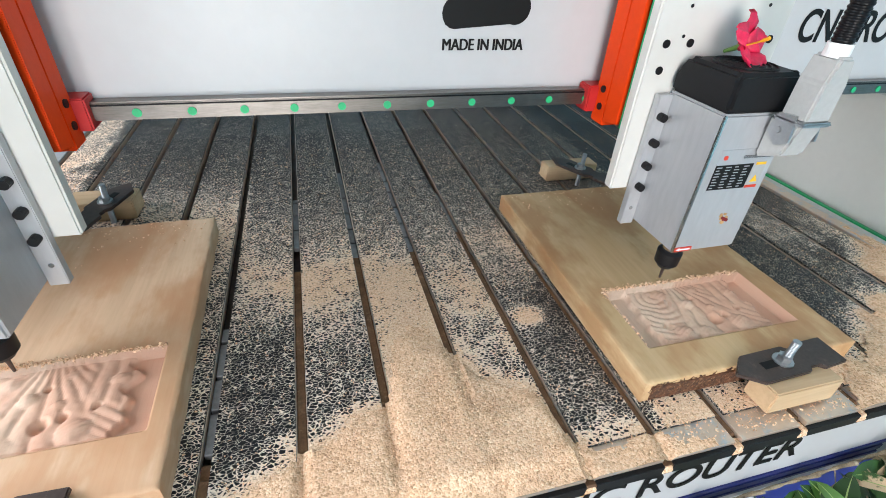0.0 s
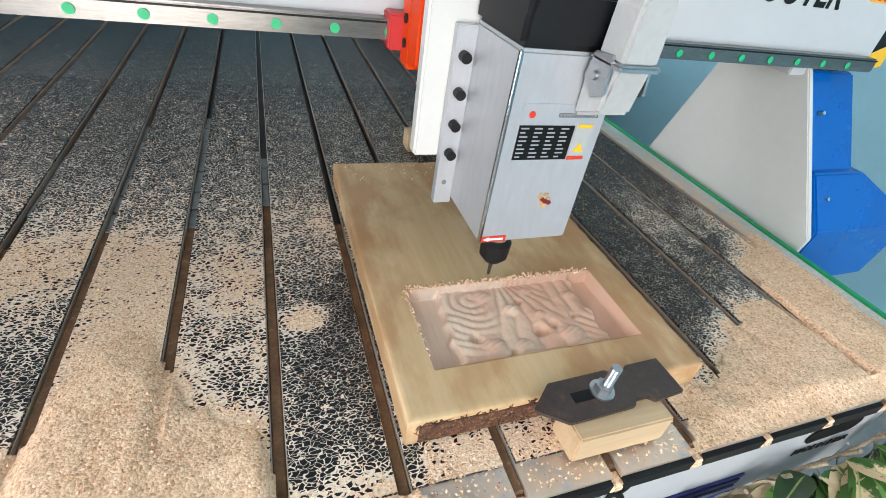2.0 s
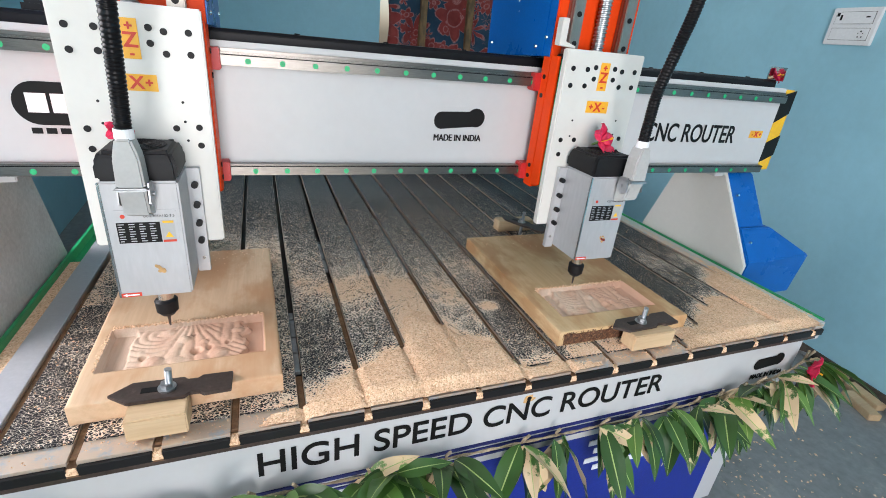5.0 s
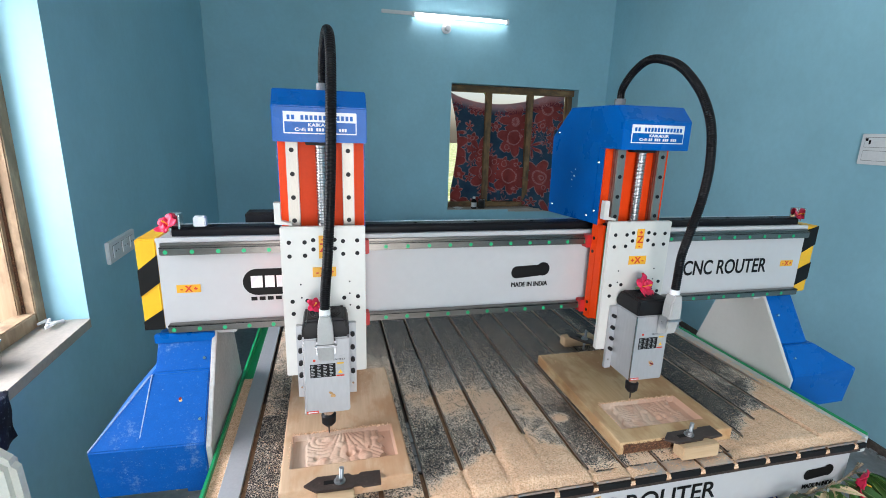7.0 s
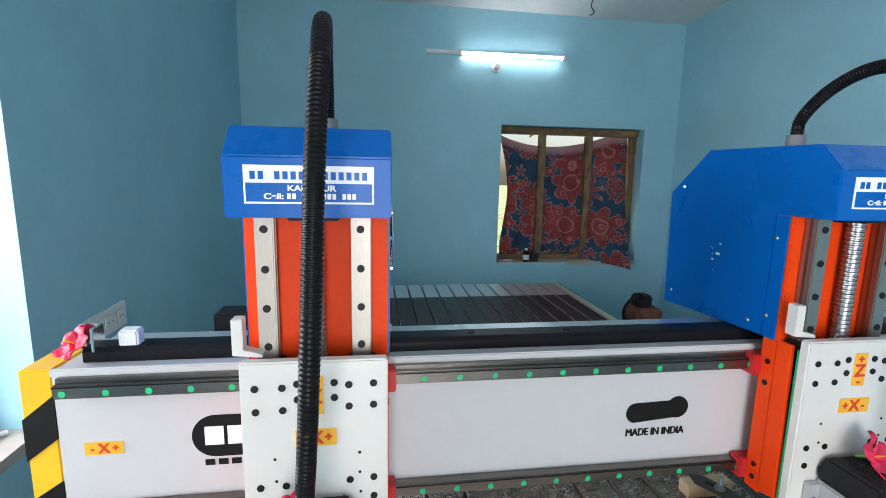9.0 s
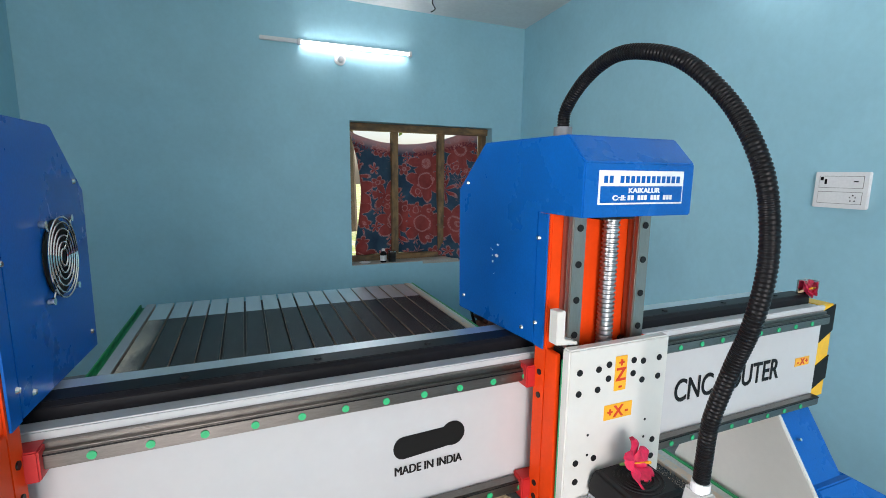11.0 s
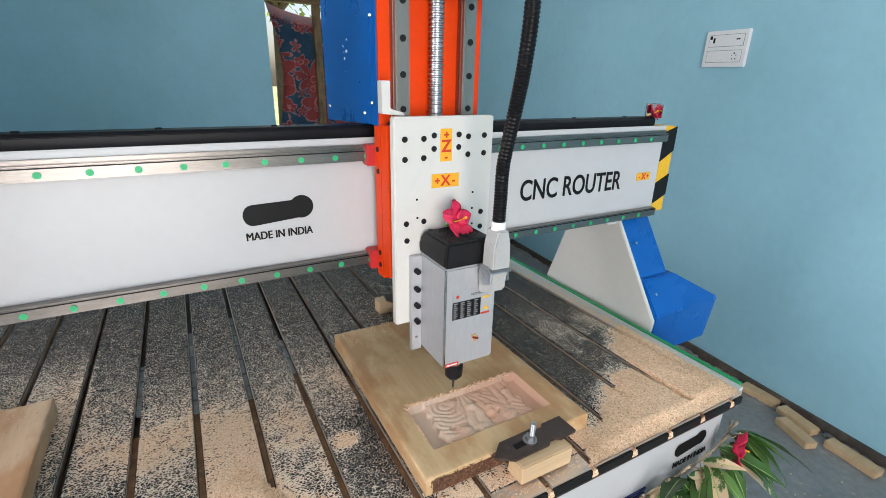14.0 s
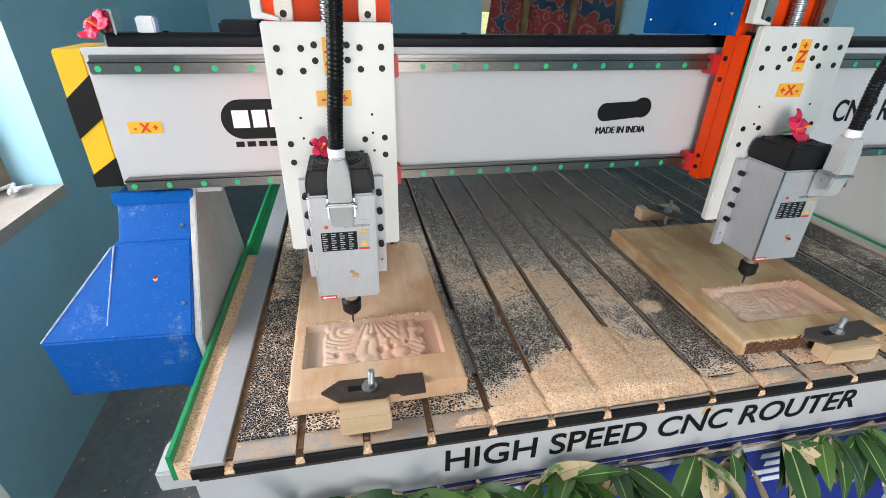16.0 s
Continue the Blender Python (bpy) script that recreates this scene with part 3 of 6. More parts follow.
# back window: timber frame with two mullions
wy = on_back(2.1) + 0.13
w2 = thing("window_2", (2.1, wy, 0.80), "window with weathered timber frame and two mullions", "window", kind="structure")
bm = box(B(), 1.434, 2.808, on_back(2.1) - 0.0, wy + 0.13, 0.775, 0.806, 0.002)
part("window_sill", bm, M["sill"], w2, "bare cement window sill")
for nm, x0, x1, z0, z1 in (("jamb", 1.436, 1.448, 0.81, 2.04), ("jamb", 2.75, 2.806, 0.81, 2.04), ("mullion", 1.845, 1.905, 0.86, 1.985),
                           ("mullion", 2.305, 2.365, 0.86, 1.985)):
    part(nm, box(B(), x0, x1, wy, wy + 0.07, z0, z1, 0.004), M["frame"], w2)
part("head_rail", box(B(), 1.434, 2.808, wy - 0.03, wy + 0.07, 1.985, 2.046, 0.004), M["frameh"], w2, "dark stained timber head rail")
part("bottom_rail", box(B(), 1.434, 2.808, wy, wy + 0.07, 0.81, 0.86, 0.004), M["frameh"], w2)


def curtain():
    """Printed cloth tied over the window: sagging top edge, folds, right corner pulled into the room over the sill."""
    bm = B()
    nx, nz = 70, 50
    rows = []
    for j in range(nz + 1):
        v = j / nz
        row = []
        for i in range(nx + 1):
            u = i / nx
            left = 1.47 + 0.11 * math.sin(min(1, v * 1.1) * 2.4) * (0.4 + 0.6 * v) + 0.035 * math.sin(v * 5)
            right = 2.74 - 0.06 * v * v
            x = left + (right - left) * u
            top = 1.985 - 0.13 * math.sin(math.pi * min(1, u * 1.15)) ** 0.8 * (1 - 0.25 * u) + 0.03 * u
            bot = 0.86 - 0.10 * max(0, (u - 0.62) / 0.38) ** 0.7
            z = top + (bot - top) * v
            y = wy - 0.012 + 0.012 * math.sin(u * 34 + 2 * v) * (0.3 + v) + 0.008 * math.sin(u * 11 + 5 * v)
            pull = max(0, (u - 0.62) / 0.38) * v * v
            y += 0.10
            y -= 0.34 * pull + 0.02 * noise.noise((u * 6, v * 5, 1)) * (0.4 + v)
            row.append(bm.verts.new((x, y - 0.03, z)))
        rows.append(row)
    for a, b in zip(rows, rows[1:]):
        for i in range(nx):
            bm.faces.new((a[i], b[i], b[i + 1], a[i + 1]))
    downs = [j / nz for j in range(nz + 1) for i in range(nx + 1)]
    ob = solid("curtain", bm, M["cloth"], "faded red and blue floral cotton cloth hung over the back window", "curtain", at=(2.1, wy, 1.4), smooth=True)
    ob.data.attributes.new("down", "FLOAT", "POINT").data.foreach_set("value", downs)
    so = ob.modifiers.new("thickness", "SOLIDIFY")
    so.thickness = 0.0015
    return ob


curtain()

# outdoors, seen through the windows
bm = B()
bmesh.ops.create_grid(bm, x_segments=2, y_segments=2, size=60, matrix=Matrix.Translation((-10, 10, -0.15)))
solid("ground", bm, M["grass"], "grassy ground outside with pale patches painted for sun glare", "ground", "structure")
bm = B()
bmesh.ops.create_grid(bm, x_segments=80, y_segments=80, size=1, matrix=Matrix.Translation((-6.4, 3.6, 0.0)) @ Matrix.Diagonal((4.9, 4.6, 1, 1)))
for v in bm.verts:
    v.co.z = 0.02 + 0.08 * noise.noise(v.co * 0.8) + 0.02 * noise.noise(v.co * 4)
solid("shade_net", bm, M["greennet"], "green shade net spread on the ground outside", "net", smooth=True)


def far_house():
    h = thing("house", (-15, 15, -0.15), "whitewashed single-storey house with a low gable roof", "house")
    m = pose(-15.5, 14.0, -0.15, 0, 0, 42)
    bm = box(B(), -6, 6, 0, 6, 0, 2.6)
    bmesh.ops.transform(bm, verts=bm.verts, matrix=m)
    part("wall", bm, M["housewall"], h)
    bm = prism(B(), [(-0.5, 2.55), (6.5, 2.55), (3, 4.2)], 0, -6.5, 6.5)
    bmesh.ops.transform(bm, verts=bm.verts, matrix=m)
    part("roof", bm, M["sill"], h)


far_house()


def tree(at, height, spread, seed):
    rnd = random.Random(seed)
    t = thing("tree", at, "broad leafy tree behind the house", "tree", group="trees outside")
    x, y, z = at
    bm = B()
    cyl(bm, (x, y, z), (x, y, z + height * 0.5), 0.25, 0.14, 10)
    for k in range(6):
        a = k * 1.05
        cyl(bm, (x, y, z + height * 0.42), (x + spread * 0.55 * math.cos(a), y + spread * 0.55 * math.sin(a), z + height * 0.72), 0.1, 0.03, 6)
    part("trunk", bm, M["bark"], t)
    bm = B()
    for k in range(2600):
        a, r = rnd.uniform(0, 6.283), spread * rnd.random() ** 0.5
        h = z + height * (0.42 + 0.58 * rnd.random() ** 0.8 * (1 - 0.45 * r / spread))
        c = Vector((x + r * math.cos(a), y + r * math.sin(a), h))
        if noise.noise(c * 0.55) < -0.12:
            continue
        m = Matrix.Translation(c) @ Euler((rnd.uniform(-1, 1), rnd.uniform(-1, 1), rnd.uniform(0, 6))).to_matrix().to_4x4()
        s = rnd.uniform(0.10, 0.24)
        q = [bm.verts.new(m @ Vector(p)) for p in ((-s, 0, 0), (0, -s * 0.45, 0.03), (s, 0, 0), (0, s * 0.45, 0.03))]
        bm.faces.new(q)
    part("crown", bm, M["leafmass"], t)


tree((-12.5, 17.5, -0.15), 9.5, 4.2, 1)
tree((-19.5, 14.5, -0.15), 10.5, 4.5, 2)
tree((3.5, 14.0, -0.15), 7.5, 3.6, 3)


# ---- sawdust on the bed ----
def lerp_table(x, table):
    for (x0, y0), (x1, y1) in zip(table, table[1:]):
        if x0 <= x <= x1:
            return y0 + (y1 - y0) * (x - x0) / (x1 - x0)
    return table[0][1] if x < table[0][0] else table[-1][1]


PILE_FRONT = [(0.36, -0.03), (0.40, 0.012), (0.456, 0.038), (0.52, 0.078), (0.556, 0.104), (0.60, 0.118), (0.645, 0.145), (0.664, 0.175), (0.670, 0.235), (0.70, 0.265),
              (0.735, 0.255), (0.750, 0.225), (0.764, 0.178), (0.80, 0.135), (0.836, 0.118), (0.850, 0.065), (0.860, 0.034), (0.95, 0.028), (1.0, 0.012), (1.08, -0.02)]
PILE_RIGHT = [(1.20, -0.03), (1.26, 0.03), (1.30, 0.06), (1.39, 0.105), (1.45, 0.15), (1.50, 0.175), (1.548, 0.16), (1.56, 0.24), (1.64, 0.30), (1.69, 0.42)]


def edge_noise(x, y):
    return 0.022 * noise.noise((x * 22, y * 22, 3.1)) + 0.012 * noise.noise((x * 60, y * 60, 8.0))


def pile_depth(x, y):
    """Metres inside the edge of a heap, negative outside."""
    n_ = edge_noise(x, y)
    return max(lerp_table(x, PILE_FRONT), lerp_table(x, PILE_RIGHT)) - y + n_


def dust_amount(x, y):
    """0.1: faint lines in the grain; 0.2: clear pale lines; over 0.6: covered."""
    d = pile_depth(x, y)
    if d > 0:
        return 1.6
    near = max(0.0, 1 + d / 0.055) ** 2 * 0.55                          # thins out round the heaps
    patch = noise.noise((x * 13, y * 9, 5.0)) + 0.5 * noise.noise((x * 34, y * 26, 2.0))
    line = 0.095 * min(1.0, math.exp(-(max(0, y - 0.36) / 0.26) ** 2)) + 0.022 * math.exp(-(max(0, y - 0.7) / 0.3) ** 2)
    band = math.exp(-((y - 0.43) / 0.13) ** 2)
    cover = 0.0
    if x < 0.13:
        line, cover = 0.045, 0.0 if y < 0.42 else 0.35 * max(0, 0.6 + patch)
    elif x < 0.46:
        cover = 0.28 * math.exp(-((y - 0.60) / 0.12) ** 2)
        line = max(line, 0.19 if y < 0.07 else 0)
    elif x < 0.552:
        cover = 0.30 * band * max(0, 0.7 + patch)
        # cleaner sheet beside the left board, darkened for its shadow too
        line *= 0.30 + 0.70 * max(0.0, min(1.0, (y - 0.30) / 0.15))
    elif x < 0.652:
        cover = 0.36 * math.exp(-((y - 0.40) / 0.10) ** 2) * max(0, 0.8 + patch)
        line *= 0.62 if y < 0.26 else 1
    elif x < 0.752:
        cover = 0.80 * math.exp(-((y - 0.31) / 0.13) ** 2) * max(0, 0.9 + patch)
    elif x < 0.852:
        cover = 0.34 * math.exp(-((y - 0.30) / 0.14) ** 2) * max(0, 0.7 + patch) + 0.25 * max(0, 1 - y / 0.16)
    elif x < 0.97:
        cover = 0.28 * math.exp(-((y - 0.42) / 0.08) ** 2) * max(0, 0.7 + patch)
        # less dust left of the other board: swept sheet plus painted shadow
        line *= 0.62 if y < 0.38 else 1
        line *= 1 - 0.85 * max(0, min(1, (x - 0.870) / 0.03)) * math.exp(-((y - 0.30) / 0.17) ** 2)
    elif x < 1.3:
        cover = 0.75 * max(0, min(1, (0.085 - y) / 0.03)) * max(0, 0.75 + patch)
    elif x > 1.3:
        line = -0.022 + 0.03 * math.exp(-(max(0, y - 0.25) / 0.3) ** 2)
        if 1.46 < x:
            cover = 0.16 * math.exp(-((y - 0.34) / 0.11) ** 2) * max(0, 0.6 + 1.5 * patch)
    spot = 1.1 * math.exp(-(((x - 0.887) / 0.020) ** 2 + ((y - 0.255) / 0.016) ** 2))
    # base amount is real fine dust, raised to imitate the far sheet's grey sheen
    return (0.058 if y < 1.05 else 0.058 - 0.028 * min(1, (y - 1.05) / 0.4)) + near + line + cover + spot


def grid_slab(name, x0, x1, y0, y1, z, dx, dy, material, parent, attr=True):
    """A flat strip, finely divided, that carries the amount of dust; sides go down 6 mm."""
    nx, ny = max(1, round((x1 - x0) / dx)), max(1, round((y1 - y0) / dy))
    verts, faces, amount = [], [], []
    for j in range(ny + 1):
        for i in range(nx + 1):
            x, y = x0 + (x1 - x0) * i / nx, y0 + (y1 - y0) * j / ny
            verts.append((x, y, z))
            amount.append(dust_amount(x, y))
    for j in range(ny):
        for i in range(nx):
            k = j * (nx + 1) + i
            faces.append((k, k + 1, k + nx + 2, k + nx + 1))
    ring = [(x0, y0), (x1, y0), (x1, y1), (x0, y1)]
    base = len(verts)
    verts += [(x, y, z - 0.0001) for x, y in ring] + [(x, y, z - 0.006) for x, y in ring]
    amount += [0.1] * 8
    for i in range(4):
        j = (i + 1) % 4
        faces.append((base + i, base + 4 + i, base + 4 + j, base + j))
    me = bpy.data.meshes.new(name)
    me.from_pydata(verts, [], faces)
    at = me.attributes.new("dust", "FLOAT", "POINT")
    at.data.foreach_set("value", amount)
    me.materials.append(material)
    ob = new(name, me)
    ob.parent = parent
    me.transform(Matrix.Translation(-ORIGIN[parent.name]))
    ORIGIN[ob.name] = ORIGIN[parent.name]
    return ob


# ---- machine bed ----
bed = thing("machine_bed", (0.85, 1.5, FLOOR), "long slotted aluminium router bed with black embossed sheets, dusted with sawdust", "machine bed")
SLOT_W = 0.0115
edges_x = [0.0] + [SLOT0 + PITCH * k for k in range(NSLOT)] + [BED_R]
for k in range(len(edges_x) - 1):
    x0 = edges_x[k] + (SLOT_W / 2 if k else 0)
    x1 = edges_x[k + 1] - (SLOT_W / 2 if k < len(edges_x) - 2 else 0)
    # extrusion: body with an undercut T-slot at both sides
    bm = B()
    prism(bm, [(x0, BED - 0.004), (x1, BED - 0.004), (x1, BED - 0.011), (x1 - 0.004, BED - 0.011), (x1 - 0.004, BED - 0.028), (x0 + 0.004, BED - 0.028),
               (x0 + 0.004, BED - 0.011), (x0, BED - 0.011)], 1, 0.002, BED_LEN)
    prof = part("aluminium_profile", bm, M["aludusty"], bed, "bare aluminium slotted profile")
    if k in (0, len(edges_x) - 2):
        bm = box(B(), x0, x1, 0.0, BED_LEN, BED - 0.004, BED + 0.001, 0.001, 1)
        part("edge_strip", bm, M["aludusty"] if k else M["alu"], bed, "plain aluminium edge strip")
        continue
    s = grid_slab("black_sheet", x0 + 0.001, x1 - 0.001, 0.036, 1.05, BED, 0.011, 0.011, M["sheet"], bed)
    tagged(s, "black embossed sheet with sawdust in its grain")
    grid_slab("black_sheet", x0 + 0.001, x1 - 0.001, 1.05, 2.69, BED, 0.045, 0.2, M["sheetclean"], bed)
    # paler metal here imitates the back window reflected in the bare end
    part("bare_end", box(B(), x0, x1, 2.692, BED_LEN - 0.004, BED - 0.0035, BED - 0.0005, 0.0008, 1), M["alubare"], bed, "bare aluminium end of a profile, lightened for the window's reflection")
# bright strip of slot bottom where the dust has been swept out
for k, ya, yb_ in ((4, 0.13, 0.33), (5, 0.52, 0.70), (6, 0.47, 0.82), (7, 0.47, 0.86), (8, 0.52, 0.68)):
    x = SLOT0 + PITCH * k
    y = ya
    while y < yb_:
        ln = 0.055 + 0.03 * noise.noise((k * 1.7, y * 9, 0))
        part("slot_lining", box(B(), x - 0.0052, x + 0.0052, y, min(y + ln, yb_), BED - 0.020, BED - 0.0105, 0.001, 1), M["slotmetal"], bed, "swept aluminium slot bottom")
        y += ln + 0.006
# black end of the profiles at the front, with T-shaped slot mouths
for k in range(len(edges_x) - 1):
    x0 = edges_x[k] + (0.0065 if k else 0)
    x1 = edges_x[k + 1] - (0.0065 if k < len(edges_x) - 2 else 0)
    part("end_cap", box(B(), x0, x1, -0.004, 0.002, BED - 0.025, BED - 0.009, 0.0006, 1), M["black"], bed)
part("slot_floor", box(B(), 0.005, BED_R - 0.005, 0.004, BED_LEN - 0.01, BED - 0.040, BED - 0.029), M["clampsteel"], bed)
for k in range(NSLOT):
    x = SLOT0 + PITCH * k
    y1 = 0.50 + 0.10 * noise.noise((k * 3.7, 0, 0)) if k != 4 else 0.12
    part("slot_dust", box(B(), x - 0.0095, x + 0.0095, -0.003, y1, BED - 0.0285, BED - 0.0115, 0.002, 1), M["slotdust"], bed, "brown dust packed in a slot")
    part("slot_dust", box(B(), x - 0.0055, x + 0.0055, 0.012, y1 * 0.82, BED - 0.0125, BED - 0.0065 - 0.002 * abs(noise.noise((k * 1.9, 4, 0))), 0.0015, 1), M["slotdust"], bed, "brown dust packed in a slot")
    fill = 0.010 + 0.006 * abs(noise.noise((k * 2.3, 1, 0)))
    bm = box(B(), x - 0.0060, x + 0.0060, -0.0042, 0.010, BED - 0.021, BED - fill, 0.0015, 1)
    box(bm, x - 0.0080 - 0.002 * noise.noise((k * 5.1, 3, 0)), x + 0.0078, -0.0048, 0.0, BED - 0.023, BED - 0.0165, 0.0015, 1)
    part("slot_mouth", bm, M["sawdust"], bed, "T-slot mouth plugged with sawdust")
# painted edge channels
for nm, x0, x1 in (("left", -0.038, -0.030), ("right", 1.712, 1.722)):
    part("green_edge", box(B(), x0, x1, 0.02, BED_LEN, BED - 0.05, BED + 0.002, 0.001), M["green"], bed, "green painted edge flange")
part("side_channel", box(B(), -0.030, -0.001, 0.02, 0.66, BED - 0.05, BED - 0.012), M["sawdust"], bed, "edge channel filled with sawdust")
part("side_channel", box(B(), -0.030, -0.001, 0.66, BED_LEN, BED - 0.05, BED - 0.020), M["green"], bed)
part("side_channel", box(B(), BED_R + 0.001, 1.712, 0.012, BED_LEN, BED - 0.05, BED - 0.002), M["offwhite"], bed)

# front panel with its lettering
panel = part("front_panel", box(B(), -0.01, 1.672, 0.018, 0.03, 0.585, BED - 0.03, 0.002), M["white"], bed, "white lettered front panel")
lettering("HIGH SPEED CNC ROUTER", 0.07, M["ink"], panel, facing_front(0.379, 0.0165, 0.680), bold=0.0008, fit=(0.845, 0.050))
for z0, z1 in ((0.634, 0.641), (0.617, 0.628), (0.606, 0.611)):
    part("stripe", box(B(), 0.10, 1.44, 0.0155, 0.0178, z0, z1), M["navy"], panel)
lettering("MADE IN INDIA", 0.019, M["ink"], panel, facing_front(1.52, 0.0165, 0.652), bold=0.0006, stretch=0.86)


def emblem(parent, x, y, z, w, material):
    """The printed emblem as one plain dark shape: a long rounded bar with a heavier round end."""
    h = w * 0.44
    bar = [(0.02 + 0.13 * (1 - math.sin(a)), 0.46 - 0.34 * math.cos(a)) for a in [math.pi * k / 8 for k in range(9)]]
    knob = [(0.82 + 0.17 * math.cos(a), 0.60 + 0.38 * math.sin(a)) for a in [2.45 - 0.31 * k for k in range(15)]]
    return part("emblem", prism(B(), [(x + w * a, z + h * b) for a, b in bar + knob], 1, y - 0.001, y), material, parent, "printed black emblem")


emblem(panel, 1.515, 0.0165, 0.675, 0.105, M["ink"])
rnd = random.Random(2)
part("rust_stain", prism(B(), [(0.875 + rnd.uniform(0.008, 0.016) * math.cos(t), 0.731 + rnd.uniform(0.007, 0.013) * math.sin(t)) for t in [k * 0.52 for k in range(12)]], 1, 0.0172, 0.0185), M["turmeric"], panel, "yellowish rust stain")
part("screw_hole", cyl(B(), (0.875, 0.0168, 0.733), (0.875, 0.019, 0.733), 0.005), M["ink"], panel)

# frame below
for x0, x1 in ((0.0, 0.10), (1.56, 1.66)):
    part("leg", box(B(), x0, x1, 0.06, 0.16, FLOOR, 0.745, 0.004), M["white"], bed)
    part("leg", box(B(), x0, x1, 2.8, 2.9, FLOOR, 0.745, 0.004), M["white"], bed)
part("cross_beam", box(B(), 0.0, 1.66, 0.05, 0.17, 0.66, 0.755, 0.004), M["white"], bed)
part("side_beam", box(B(), 0.01, 0.09, 0.17, 2.9, 0.66, 0.755, 0.004), M["white"], bed)
part("side_beam", box(B(), 1.57, 1.65, 0.17, 2.9, 0.66, 0.755, 0.004), M["white"], bed)
skirt = part("front_skirt", box(B(), 0.10, 1.545, 0.035, 0.05, FLOOR + 0.06, 0.60, 0.003), M["skirt"], bed, "indigo sheet metal skirt, its colour darkened for shade")
bm = B()
for k, (a, b) in enumerate(((0.0, 0.20), (0.02, 0.18), (0.0, 0.16), (0.03, 0.2))):
    box(bm, 1.08 + a, 1.08 + b, 0.0335, 0.0352, 0.53 - k * 0.028, 0.546 - k * 0.028)
part("print_block", bm, M["whiteink"], skirt, "rows of white print")
part("rail_bracket", box(B(), -0.07, -0.012, 0.035, 0.10, 0.71, 0.752, 0.004), M["white"], bed, "white bracket at the corner of the bed")


def sawdust_heaps():
    """The heaps along the front edge, sunk a little where the slots run below them."""
    for nm, xa, xb, ymax in (("front", 0.37, 1.02, 0.33), ("right", 1.22, 1.686, 0.46)):
        step = 0.0055
        nx, ny = round((xb - xa) / step), round((ymax + 0.001) / step)
        verts, faces, ok = [], [], []
        for j in range(ny + 1):
            for i in range(nx + 1):
                x, y = xa + step * i, 0.0 + step * j
                d = pile_depth(x, y)
                h = 0.013 * (1 - math.exp(-max(0.0, d + 0.004) / 0.09))
                if y < 0.03:
                    h *= 0.15 + 0.85 * (y / 0.03) ** 2
                h *= min(1.0, max(0.0, (1.688 - x) / 0.05)) if x > 1.2 else 1.0
                slot = abs((x - SLOT0 + PITCH / 2) % PITCH - PITCH / 2)
                open_ = max(0.0, min(1.0, (y - 0.10) / 0.05)) if x > 1.2 else 1.0
                h -= (0.011 if x > 1.2 else 0.007) * max(0, 1 - slot / 0.009) * (1 if d < 0.09 or x > 0.76 else 0.35) * open_
                if abs(x - 1.552) < 0.0072 and y > 0.03:
                    h -= 0.022
                h += 0.0016 * noise.noise((x * 70, y * 70, 0)) + 0.0030 * noise.noise((x * 17, y * 17, 4)) * min(1, max(0, d) / 0.04)
                verts.append((x, y, BED + h + 0.0006))
                ok.append(d > 0.0)
        for j in range(ny):
            for i in range(nx):
                q = [j * (nx + 1) + i, j * (nx + 1) + i + 1, (j + 1) * (nx + 1) + i + 1, (j + 1) * (nx + 1) + i]
                if sum(ok[k] for k in q) >= 3:
                    faces.append(q)
        me = bpy.data.meshes.new("sawdust")
        me.from_pydata(verts, [], faces)
        bm = B()
        bm.from_mesh(me)
        bmesh.ops.delete(bm, geom=[v for v in bm.verts if not v.link_faces], context="VERTS")
        bpy.data.meshes.remove(me)
        solid("sawdust", bm, M["sawdust"], "loose heap of pale sawdust on the machine bed", "sawdust", "stuff", at=((xa + xb) / 2, 0.1, BED), smooth=True)


sawdust_heaps()


